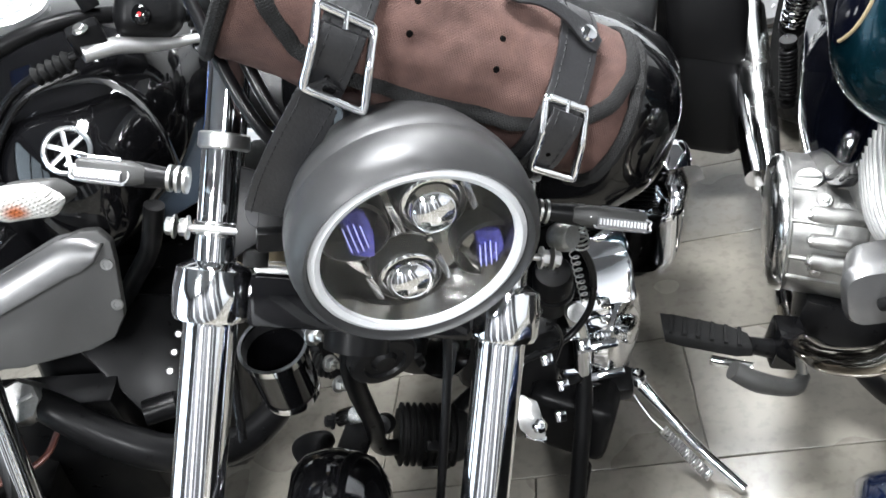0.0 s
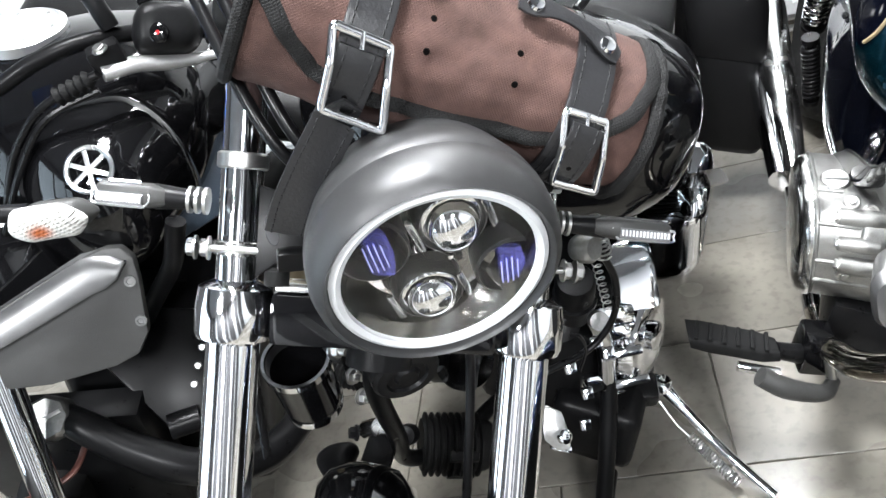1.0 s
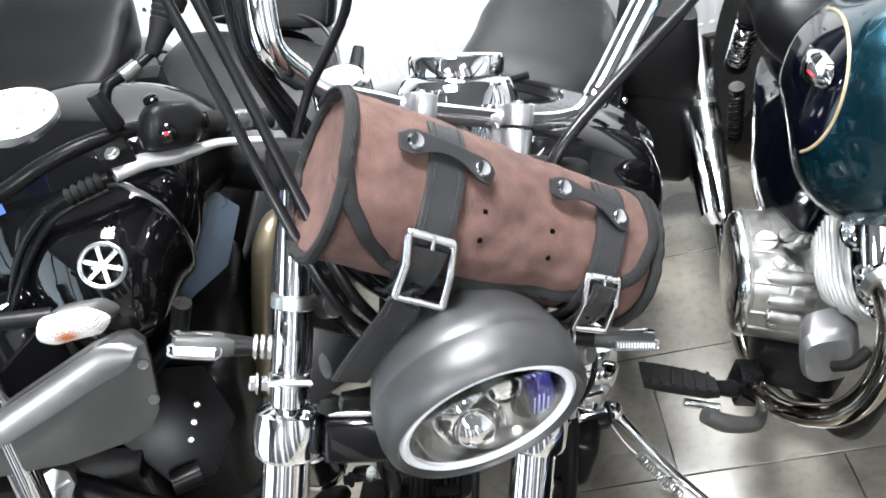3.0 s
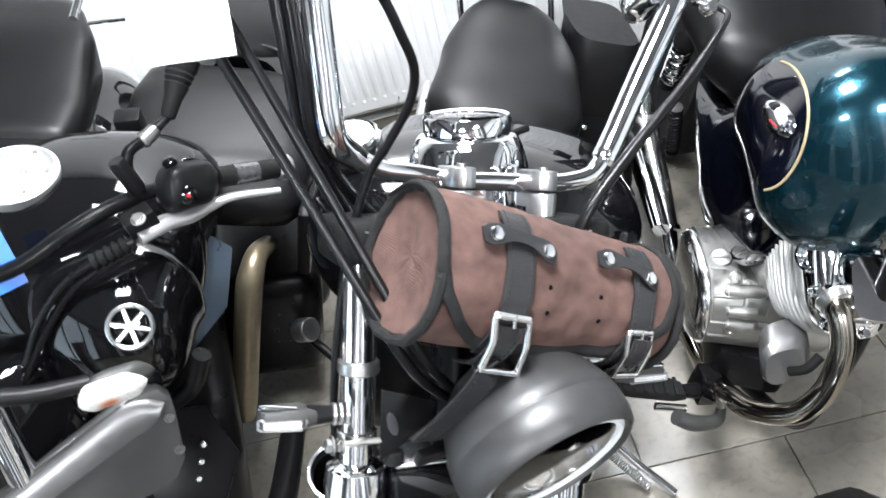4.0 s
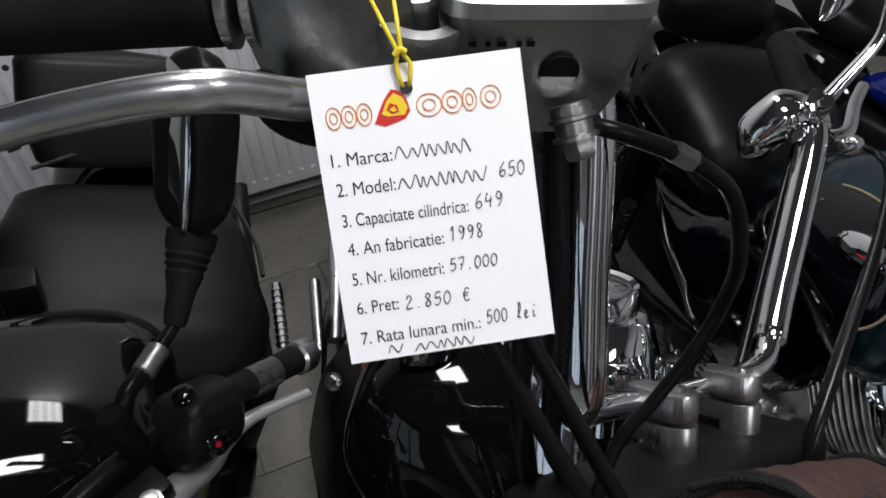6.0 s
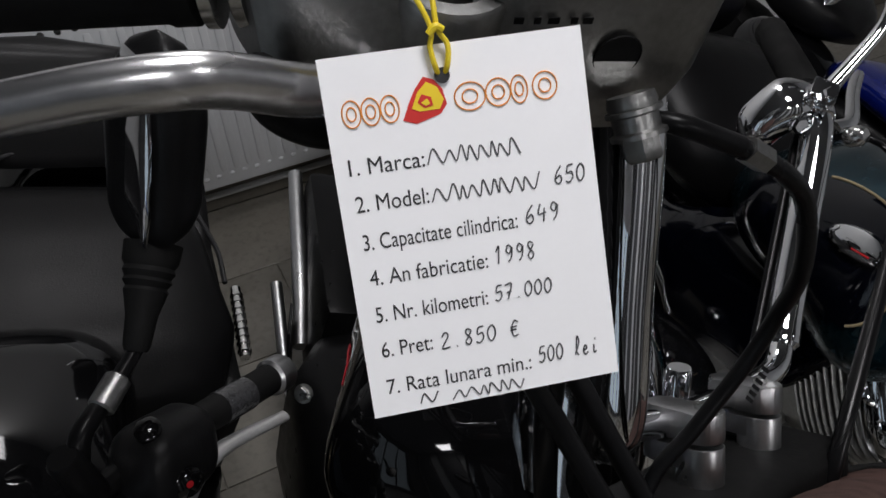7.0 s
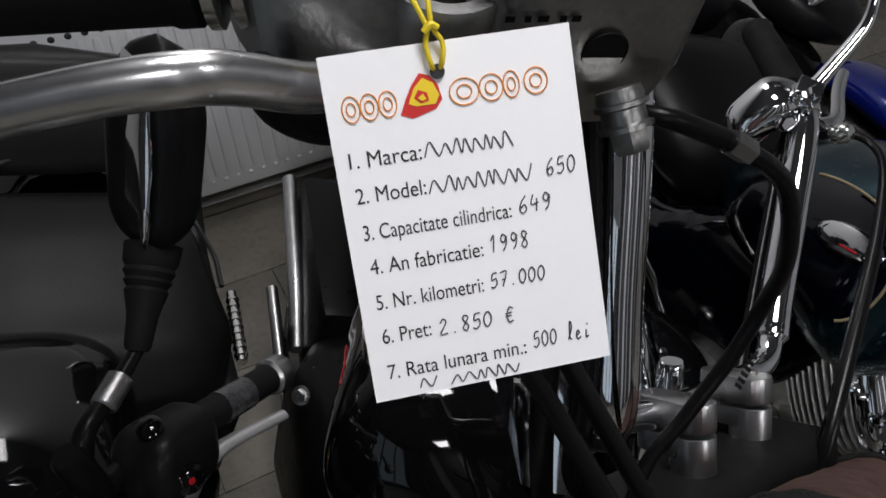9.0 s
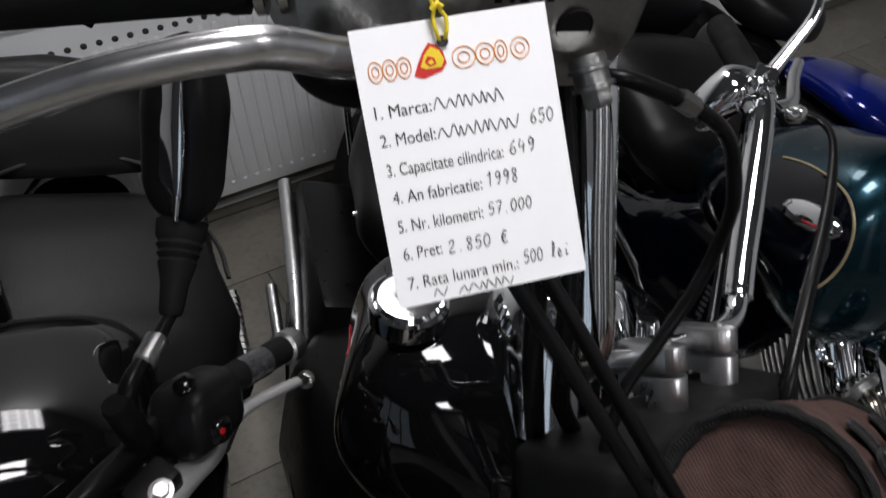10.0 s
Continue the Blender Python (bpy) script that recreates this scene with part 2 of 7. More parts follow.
def block(size, m=None, bevel=0.004, bm=None, segments=2, taper=(1, 1)):
    """A box with rounded edges, centred on the pose m. taper: size of its top over that of its foot."""
    own = bmesh.new()
    bmesh.ops.create_cube(own, size=1)
    for v in own.verts:
        k = taper if v.co.z > 0 else (1, 1)
        v.co = Vector((v.co.x * size[0] * k[0], v.co.y * size[1] * k[1], v.co.z * size[2]))
    if bevel:
        bmesh.ops.bevel(own, geom=own.edges[:], offset=bevel, segments=segments, affect="EDGES", profile=0.6)
    own.transform(m or Matrix())
    if bm is None:
        return own
    tmp = bpy.data.meshes.new("tmp")
    own.to_mesh(tmp)
    own.free()
    bm.from_mesh(tmp)
    bpy.data.meshes.remove(tmp)
    return bm


def loft(sections, power=2.4, sides=28, bm=None):
    """A body through cross-sections: (centre, half-width vector, half-height vector[, power])."""
    bm = bm or bmesh.new()
    rings = []
    for sec in sections:
        c, w, h = Vector(sec[0]), Vector(sec[1]), Vector(sec[2])
        p = sec[3] if len(sec) > 3 else power
        ring = []
        for k in range(sides):
            a = 2 * math.pi * k / sides
            ca, sa = math.cos(a), math.sin(a)
            ring.append(bm.verts.new(c + w * math.copysign(abs(ca) ** (2 / p), ca) + h * math.copysign(abs(sa) ** (2 / p), sa)))
        rings.append(ring)
    for a, b in zip(rings, rings[1:]):
        for k in range(sides):
            bm.faces.new((a[k], a[(k + 1) % sides], b[(k + 1) % sides], b[k]))
    bm.faces.new(rings[0][::-1])
    bm.faces.new(rings[-1])
    return bm


def egg(stations, wdir, hdir, steps=18, power=2.3, sides=32, cap=0.25):
    """A rounded body through stations (centre, half-width, half-height), smooth along its length and closed round at both ends."""
    c = glide([s[0] for s in stations], steps)
    n = len(stations) - 1
    secs = []
    for i in range(steps):
        u = i / (steps - 1)
        s = u * n
        j = min(int(s), n - 1)
        f = s - j
        f = f * f * (3 - 2 * f)
        w = stations[j][1] * (1 - f) + stations[j + 1][1] * f
        h = stations[j][2] * (1 - f) + stations[j + 1][2] * f
        e = min(1.0, u / cap, (1 - u) / cap)
        k = math.sqrt(max(0.0, 1 - (1 - e) ** 2)) * 0.96 + 0.04
        secs.append((c[i], Vector(wdir) * w * k, Vector(hdir) * h * k))
    return loft(secs, power, sides)


def slab(outline, thick, m, bevel=0.0):
    """A plate of the given outline (x, y pairs) in the pose m, from its front at z = 0 back to -thick."""
    bm = bmesh.new()
    f = bm.faces.new([bm.verts.new((x, y, 0)) for x, y in outline])
    r = bmesh.ops.extrude_face_region(bm, geom=[f])
    bmesh.ops.translate(bm, vec=(0, 0, -thick), verts=[g for g in r["geom"] if isinstance(g, bmesh.types.BMVert)])
    if bevel:
        bmesh.ops.bevel(bm, geom=bm.edges[:], offset=bevel, segments=2, affect="EDGES", profile=0.6)
    bm.transform(m)
    return bm


def bolt(at, axis, r=0.008, h=0.008, washer=1.35):
    """A hexagon bolt head on a washer."""
    m = aim(at, axis, (0.3, 0.5, 0.8))
    bm = lathe([(r * washer, 0), (r * washer, h * 0.25), (r * 1.1, h * 0.3)], m, 20)
    lathe([(r, h * 0.25), (r, h * 1.0), (r * 0.85, h * 1.15)], m, 6, bm)
    return bm


def plate(corners, thick, bevel=0.003):
    """A flat panel through the given corners, its thickness laid behind it."""
    p = [Vector(c) for c in corners]
    mid = sum(p, Vector()) / len(p)
    n = (p[0] - mid).cross(p[1] - mid).normalized()
    if n.y > 0:
        n = -n
    x = (p[1] - p[0] - n * (p[1] - p[0]).dot(n)).normalized()
    y = n.cross(x)
    out = [((q - mid).dot(x), (q - mid).dot(y)) for q in p]
    return slab(out, thick, axes(x, y, n, mid), bevel)


# ---- the room ----
FLOOR_Z, WALL_Y = 0.0, 2.62
solo("floor", block((7.0, 6.4, 0.1), pose(0, 0.2, -0.056), 0), GROUT, "dark joint bed under beige stone floor tiles", "floor", kind="structure")
solo("wall_north", block((7.0, 0.2, 3.0), pose(0, WALL_Y + 0.1, 1.5), 0), WALLPAINT, "white painted back wall behind the radiators", "wall", kind="structure")
wall_south = tagged(new("wall_south"), "light grey closing wall with added dark reflection strips", "wall", kind="structure")
part("wall_piece", block((7.0, 0.2, 3.0), pose(0, -3.1, 1.5), 0), GREYWALL, wall_south)
# unseen dark strips, added to put vertical streaks into the chrome's reflections
for px, pw in ((-2.75, 0.7), (-1.5, 0.9), (-0.35, 0.5), (0.55, 0.8), (1.75, 0.6), (2.8, 0.8)):
    part("reflection_strip", block((pw, 0.14, 2.98), pose(px, -2.93, 1.49), 0.01), DARKWALL, wall_south, "unseen dark strip added to streak the chrome")
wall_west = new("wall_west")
tagged(wall_west, "dark grey painted side wall with an opening for an unseen window", "wall", kind="structure")
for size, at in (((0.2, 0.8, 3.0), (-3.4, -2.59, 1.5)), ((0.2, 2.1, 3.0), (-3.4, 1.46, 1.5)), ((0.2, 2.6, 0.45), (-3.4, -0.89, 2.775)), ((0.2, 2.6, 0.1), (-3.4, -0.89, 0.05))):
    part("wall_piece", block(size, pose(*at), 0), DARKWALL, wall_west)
# unseen window, placed so the chrome reflects a bluish band
unseen_window = tagged(new("unseen_window"), "unseen tall window with grey frames, placed for the bluish chrome band", "window", kind="structure")
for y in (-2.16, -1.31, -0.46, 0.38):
    part("window_frame", block((0.07, 0.06, 2.45), pose(-3.36, y, 1.325), 0.004), DARK_SHROUD, unseen_window)
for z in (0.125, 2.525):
    part("window_frame", block((0.06, 2.48, 0.05), pose(-3.36, -0.89, z), 0.004), DARK_SHROUD, unseen_window)
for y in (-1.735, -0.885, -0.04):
    g = part("pane", block((0.008, 0.79, 2.34), pose(-3.36, y, 1.325), 0), GLASS, unseen_window)
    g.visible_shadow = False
# added bluish lamp in that opening
day = bpy.data.lights.new("added_daylight", "AREA")
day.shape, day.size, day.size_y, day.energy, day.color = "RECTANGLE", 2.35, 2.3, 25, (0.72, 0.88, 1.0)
day_ob = new("added_daylight", day)
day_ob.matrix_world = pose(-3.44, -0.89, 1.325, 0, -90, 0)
solo("wall_east", block((0.2, 5.5, 3.0), pose(3.4, -0.24, 1.5), 0), GREYWALL, "light grey painted side wall of the showroom", "wall", kind="structure")
solo("ceiling", block((7.0, 6.4, 0.1), pose(0, 0.2, 3.05), 0), CEILING, "dark grey ceiling of the showroom", "ceiling", kind="structure")
solo("baseboard", block((6.6, 0.03, 0.09), pose(0, WALL_Y - 0.016, 0.046), 0.004), SKIRTING, "brown-grey skirting board along the wall", "baseboard", kind="structure")


def ceiling_light(x, y, power):
    t = thing("ceiling_light", (x, y, 2.995), "white square ceiling light with four bright tubes", "lamp", "ceiling lights")
    part("frame", block((0.62, 0.62, 0.03), pose(x, y, 2.984), 0.004), ENAMEL, t)
    for k in range(4):
        dx = -0.225 + 0.15 * k
        part("tube", tube([(x + dx, y - 0.28, 2.945), (x + dx, y + 0.28, 2.945)], 0.024, 2, 10), LAMP, t, "glowing fluorescent tube")
    for k in range(5):
        part("louvre", block((0.6, 0.004, 0.05), pose(x, y - 0.28 + 0.14 * k, 2.94), 0), BRUSHED, t)
    d = bpy.data.lights.new("ceiling_lamp", "AREA")
    d.shape, d.size, d.energy, d.color = "SQUARE", 0.58, power, (0.95, 0.98, 1.0)
    lo = new("ceiling_lamp", d)
    lo.matrix_world = pose(x, y, 2.9)
    return t


# the last, weak light is added only to brighten the back wall
for lx, ly, power in ((-1.15, -2.1, 85), (1.2, -2.1, 85), (-0.05, 0.7, 88), (0.3, 2.3, 36)):
    ceiling_light(lx, ly, power)


# ---- the black cruiser ----
FX, FY, FZ = V(0.890, 0.153, -0.430), V(-0.359, 0.817, -0.452), V(0.282, 0.556, 0.782)
FO = V(-0.397, 0.519, 0.840)
GAP = 0.291
DU = V(0.339, 0.0, 0.941)
DW = V(0.905, -0.27, -0.326).normalized()


def FP(u, v, w):
    """A place by the front fork: across from one tube, back, and up along it."""
    return FO + FX * u + FY * v + FZ * w


def FM(u, v, w):
    return axes(FX, FY, FZ, FP(u, v, w))


cruiser = thing("cruiser_motorcycle", (-0.2, 1.0, 0.0), "black cruiser motorcycle with chrome forks on its side stand", "motorcycle")


def nuts(at, axis, n=2, r=0.007, h=0.007, parent=None, name="nut", material=None):
    a = Vector(axis).normalized()
    for i in range(n):
        part(name, bolt(Vector(at) + a * i * h * 1.5, a, r, h), material or STEEL, parent)


def fork_leg(u):
    part("fork_tube", tube([FP(u, 0, 0.05), FP(u, 0, 0.315)], 0.0205, 2, 24), CHROME, cruiser, "chrome upper fork tube")
    part("fork_cap", lathe([(0.0215, 0.0), (0.0225, 0.004), (0.0225, 0.022), (0.018, 0.03), (0.0, 0.031)], FM(u, 0, 0.31), 24), BRUSHED, cruiser, "brushed fork cap")
    part("fork_cover", tube([FP(u, 0, -0.5), FP(u, 0, 0.0)], 0.0262, 2, 28), CHROME, cruiser, "thick chrome fork cover")
    part("fork_slider", tube([FP(u, 0, -0.72), FP(u, 0, -0.5)], [0.03, 0.031], 2, 24), BRUSHED, cruiser, "brushed fork slider")
    part("fork_clamp", lathe([(0.026, -0.004), (0.035, 0.0), (0.0375, 0.006), (0.038, 0.03), (0.0355, 0.05), (0.022, 0.057)], FM(u, 0, 0), 32), CHROME, cruiser, "chrome fork clamp")
    s = -1 if u == 0 else 1
    # clip that holds the winker
    part("winker_clip", lathe([(0.0225, -0.008), (0.0245, -0.006), (0.0245, 0.006), (0.0225, 0.008)], FM(u, 0, 0.172), 24), STEEL, cruiser, "steel clip round the fork")
    part("fork_clip", lathe([(0.0225, -0.007), (0.0238, -0.006), (0.0238, 0.006), (0.0225, 0.007)], FM(u, 0, 0.088), 24), WORN_CHROME, cruiser, "chrome clip round the fork")
    part("clip_screw", tube([FP(u - 0.03, -0.024, 0.088), FP(u + 0.035, -0.024, 0.088)], 0.0036, 2, 10), STEEL, cruiser, "long steel screw")
    e = FP(u - 0.0225, -0.024, 0.088) if s < 0 else FP(u + 0.026, -0.024, 0.088)
    nuts(e, FX * s, 2, 0.0085, 0.008, cruiser)


fork_leg(0.0)
fork_leg(GAP)
part("clamp_bridge", block((GAP - 0.072, 0.05, 0.05), FM(GAP / 2, -0.012, 0.025), 0.008), BLACK_GLOSS, cruiser, "gloss black bridge between the forks")
part("bridge_lid", block((GAP - 0.08, 0.07, 0.006), FM(GAP / 2, 0.005, 0.054), 0.002), WORN_CHROME, cruiser, "bright bridge top")
part("top_yoke", block((GAP + 0.07, 0.105, 0.055), FM(GAP / 2, 0.03, 0.318), 0.016, segments=3), RUBBER, cruiser, "black top yoke")
part("steering_head", tube([FP(GAP / 2, 0.04, -0.03), FP(GAP / 2, 0.04, 0.29)], 0.035, 2, 24), BLACK_SATIN, cruiser, "black steering head")

# winkers
GREY_LENS = mat("clear_grey_lens", (0.32, 0.32, 0.33), 0.12, 0.5, vary=0.1)


def winker(a, b, side):
    d = (b - a).normalized()
    part("winker_stalk", tube([a - d * 0.012, a, a.lerp(b, 0.35)], [0.008, 0.0095, 0.012], 5, 16), PLASTIC, cruiser, "dark winker stalk")
    w = part("winker", loft([(a.lerp(b, 0.22), FZ * 0.0085, FY * 0.011, 3), (a.lerp(b, 0.42), FZ * 0.0115, FY * 0.018, 4), (a.lerp(b, 0.95), FZ * 0.0105, FY * 0.0165, 4), (b, FZ * 0.008, FY * 0.013, 3)], sides=24), DARK_SHROUD, cruiser, "slim grey winker body")
    c0, c1 = a.lerp(b, 0.45) - FY * 0.0155 - FZ * 0.004, a.lerp(b, 0.98) - FY * 0.0135 - FZ * 0.004
    part("winker_lens", tube([c0, c1], 0.0062, 4, 14, flat=0.7, side=FY), GREY_LENS, w, "clear grey winker lens")
    part("lens_frame", tube([c0 - FZ * 0.0066, c1 - FZ * 0.006, c1 + d * 0.004, c1 + FZ * 0.006, c0 + FZ * 0.0066, c0 - d * 0.005, c0 - FZ * 0.0066], 0.0014, 40, 6), BRUSHED, w, "pale lens frame")
    for k in range(14):
        q = c0.lerp(c1, 0.05 + 0.9 * k / 13) - FY * 0.0046
        part("lens_bead", block((0.0016, 0.002, 0.006), aim(q, FZ, d), 0), WHITE_PLASTIC, w)
    t0 = FZ * 0.0112
    part("winker_trim", tube([a.lerp(b, 0.5) - FY * 0.011 + t0, a.lerp(b, 0.95) - FY * 0.012 + t0 * 0.95, a.lerp(b, 0.95) + FY * 0.004 + t0 * 0.95, a.lerp(b, 0.5) - FY * 0.009 + t0], 0.0016, 20, 6), CHROME, w, "chrome trim line")
    for k in range(3):
        part("stalk_ring", lathe([(0.008, -0.0025), (0.0125, -0.0015), (0.0125, 0.0015), (0.008, 0.0025)], aim(a + d * (-0.004 - 0.007 * k), d), 20), STEEL, cruiser, "steel stalk ring")


winker(V(-0.383, 0.553, 0.980), V(-0.452, 0.546, 1.012), -1)
winker(V(-0.066, 0.642, 0.805), V(0.024, 0.657, 0.760), 1)

# headlight
FROST = mat("pale_violet_plastic", (0.3, 0.31, 0.6), 0.15, 0.4)
BOWL = mat("smoked_chrome", (0.2, 0.195, 0.185), 0.1, 1.0, vary=0.1)
HN = V(0.28, -0.93, -0.23).normalized()
HC = V(-0.158, 0.477, 0.897)
HM = aim(HC, HN, (0.955, 0.30, -0.052))
headlight = part("headlight", lathe([(0.0, -0.14), (0.035, -0.137), (0.068, -0.12), (0.091, -0.09), (0.104, -0.052), (0.1065, -0.038), (0.1058, -0.0365), (0.1058, -0.035), (0.1068, -0.033), (0.1065, -0.012), (0.1025, 0.002), (0.096, 0.008), (0.0925, 0.004), (0.0925, -0.045), (0.06, -0.06), (0.0, -0.062)], HM, 72), SHELL, cruiser, "matte graphite headlight shell", limit=50)
part("halo_ring", lathe([(0.081, -0.004), (0.0915, -0.004), (0.0915, 0.001), (0.0865, 0.0045), (0.082, 0.002), (0.081, -0.004)], HM, 72, close=False), HALO, headlight, "pale unlit halo ring")
part("reflector_bowl", lathe([(0.081, -0.004), (0.074, -0.02), (0.06, -0.035), (0.0, -0.042)], HM, 48, close=False), BOWL, headlight, "smoked mirror lamp bowl")
for u, v in ((0.021, 0.033), (-0.0135, -0.034)):
    lens = part("projector", lathe([(0.027, -0.04), (0.027, -0.022), (0.0245, -0.018), (0.0215, -0.017), (0.0195, -0.008), (0.012, -0.002), (0.0, 0.0)], HM @ pose(u, v, 0), 32), CHROME, headlight, "chrome projector lens")
    part("projector_bezel", lathe([(0.0225, -0.02), (0.0265, -0.016), (0.0285, -0.018), (0.03, -0.034)], HM @ pose(u, v, 0), 32, close=False), BLACK_SATIN, headlight)
    for sgn in (-1, 1):
        part("projector_wing", block((0.006, 0.03, 0.003), HM @ pose(u + 0.03 * sgn, v, -0.016, 0, 25 * sgn, 8), 0.001), WORN_CHROME, headlight)
for u, v, turn in ((-0.0435, 0.0268, -12), (0.055, -0.035, 168)):
    part("side_reflector", loft([(HM @ V(u + 0.004 * math.sin(k * 0.5) , v - 0.026 + 0.013 * k, -0.022 + 0.0015 * k), (HM.to_3x3() @ V(0.0115 - 0.0009 * abs(k - 2), 0, 0.004)), (HM.to_3x3() @ V(0, 0.001, 0.003))) for k in range(5)], sides=14), PURPLE, headlight, "violet side reflector")
    for k in range(4):
        part("reflector_rib", block((0.0012, 0.03 - 0.004 * abs(k - 1.5), 0.002), HM @ pose(u - 0.0065 + 0.0045 * k, v, -0.0145, 0, 0, -turn * 0.04), 0.0004), FROST, headlight)
    part("reflector_frame", lathe([(0.024, -0.034), (0.027, -0.018), (0.0295, -0.02), (0.03, -0.04)], HM @ pose(u * 1.02, v, 0), 28, close=False), BLACK_SATIN, headlight)
for u, v, r in ((-0.03, -0.05, 0.003), (-0.018, -0.056, 0.0035), (-0.006, -0.056, 0.003), (0.012, -0.012, 0.004), (0.03, 0.012, 0.003), (-0.012, 0.03, 0.003)):
    part("bowl_rivet", lathe([(r, -0.03), (r * 0.8, -0.026), (0, -0.025)], HM @ pose(u, v, 0), 12), WORN_CHROME, headlight)
glass = part("lamp_glass", lathe([(0.082, 0.0), (0.07, 0.0035), (0.05, 0.006), (0.025, 0.0075), (0.0, 0.008), (0.0, 0.0065), (0.025, 0.006), (0.05, 0.0045), (0.07, 0.002), (0.082, -0.0015)], HM, 48), GLASS, headlight, "clear domed lamp glass")
glass.visible_shadow = False
for u in (-0.125, 0.115):
    s = HM @ V(u * 0.86, -0.005, -0.075)
    part("lamp_bracket", block((0.05, 0.022, 0.012), aim(s, HN, FX), 0.003), BLACK_SATIN, cruiser, "black lamp bracket")

for u0, s in ((0.0, 1), (GAP, -1)):
    part("lamp_ear", plate([FP(u0 + 0.02 * s, -0.027, 0.062), FP(u0 + 0.085 * s, -0.04, 0.115), FP(u0 + 0.085 * s, -0.04, 0.135), FP(u0 + 0.02 * s, -0.027, 0.15)], 0.005, 0.0015), BLACK_SATIN, cruiser, "black lamp ear with a slot")
    # slot is a flat black disc, its inner shade put into the colour
    part("ear_slot", lathe([(0.0, 0.001), (0.008, 0.001), (0.009, -0.001)], aim(FP(u0 + 0.034 * s, -0.0305, 0.108), FY * -1) @ Matrix.Diagonal((0.7, 1.7, 1, 1)), 20), INK, cruiser)
    part("ear_grommet", lathe([(0.012, 0), (0.012, 0.014), (0.010, 0.016), (0, 0.016)], FM(u0 + 0.04 * s, -0.02, 0.056), 20), RUBBER, cruiser, "black rubber grommet")

# horn, cup and stays below the lamp
horn = part("horn", lathe([(0.0, 0.014), (0.012, 0.013), (0.016, 0.008), (0.024, 0.008), (0.026, 0.012), (0.037, 0.011), (0.0415, 0.006), (0.0415, -0.006), (0.028, -0.012), (0.023, -0.04), (0.0, -0.042)], aim((-0.291, 0.607, 0.675), (0.41, -0.87, -0.30)), 40), BLACK_SATIN, cruiser, "black horn disc")
part("horn_back", lathe([(0.036, -0.01), (0.034, -0.03), (0.02, -0.036), (0.0, -0.036)], aim((-0.235, 0.65, 0.635), (0.2, -0.55, 0.8)), 28), CHROME, cruiser, "chrome horn back")
cup_a, cup_b = V(-0.471, 0.694, 0.645), V(-0.498, 0.717, 0.536)
cup_m = aim(cup_b, cup_a - cup_b)
ch = (cup_a - cup_b).length
cup = part("coil_cup", lathe([(0.0, 0.004), (0.036, 0.004), (0.043, ch), (0.046, ch), (0.0445, ch - 0.01), (0.041, 0.0), (0.0, 0.0)], cup_m, 48), BLACK_GLOSS, cruiser, "black open cup")
part("cup_rim", lathe([(0.0425, ch + 0.001), (0.0475, ch + 0.001), (0.0475, ch - 0.011), (0.0455, ch - 0.012)], cup_m, 48, close=False), CHROME, cup, "bright rim")
part("cup_foot", lathe([(0.0425, -0.002), (0.0435, 0.012), (0.043, 0.013)], cup_m, 48, close=False), CHROME, cup, "bright foot band")
part("cup_tape", lathe([(0.042, ch - 0.002), (0.0405, ch - 0.02)], cup_m @ pose(0, 0, 0, 0, 0, 30), 20, close=False), STITCH, cup)
for p in ((-0.438, 0.742, 0.552), (-0.44, 0.742, 0.508), (-0.404, 0.68, 0.66)):
    part("stay_bolt", bolt(p, V(0.8, -0.45, 0.1), 0.0095, 0.011), STEEL, cruiser, "zinc stay bolt")
    part("stay_bolt", tube([Vector(p), Vector(p) + V(0.8, -0.45, 0.1) * 0.026], 0.005, 2, 12), STEEL, cruiser, "zinc stay bolt")
part("cup_stay", tube([(-0.405, 0.70, 0.67), (-0.43, 0.745, 0.6), (-0.445, 0.76, 0.53), (-0.44, 0.765, 0.48)], 0.012, 12, 10, flat=0.3, side=(0.8, -0.45, 0.1)), BLACK_SATIN, cruiser, "black stay plate")
part("frame_tube", tube([(-0.3, 0.66, 0.74), (-0.36, 0.655, 0.62), (-0.415, 0.735, 0.42), (-0.452, 0.785, 0.312), (-0.44, 0.82, 0.262), (-0.40, 0.86, 0.235), (-0.33, 0.98, 0.2)], 0.0145, 36, 16), BLACK_SATIN, cruiser, "black frame downtube")
part("frame_tube", tube([(-0.1, 0.97, 0.34), (-0.115, 0.9, 0.24), (-0.153, 0.816, 0.117), (-0.165, 0.80, 0.07), (-0.15, 0.9, 0.05)], 0.015, 30, 14), BLACK_SATIN, cruiser, "black frame downtube")
# finned oil filter cover low in front of the engine
b0, b1 = V(-0.445, 0.843, 0.268), V(-0.335, 0.868, 0.213)
bl = (b1 - b0).length
bell = [(0.0, 0.0), (0.044, 0.0)]
for k in range(9):
    z = 0.004 + k * (bl - 0.02) / 9
    bell += [(0.047, z), (0.0555, z + 0.002), (0.0555, z + 0.0045), (0.047, z + 0.0065)]
bell += [(0.046, bl - 0.012), (0.04, bl), (0.0, bl)]
cover = part("filter_cover", lathe(bell, aim(b0, b1 - b0), 40), RUBBER, cruiser, "finned black oil filter cover", limit=30)
for a in (40, 100, 160):
    part("cover_lug", block((0.018, 0.018, 0.05), aim(b0, b1 - b0) @ pose(0.05 * math.cos(radians(a)), 0.05 * math.sin(radians(a)), 0.07), 0.004), BLACK_SATIN, cover)
part("filter_knob", lathe([(0.0, 0.014), (0.016, 0.012), (0.018, 0.0), (0.018, -0.02), (0, -0.02)], aim((-0.437, 0.80, 0.345), (0.1, -0.7, 0.7)), 24), BLACK_SATIN, cruiser, "black round knob")
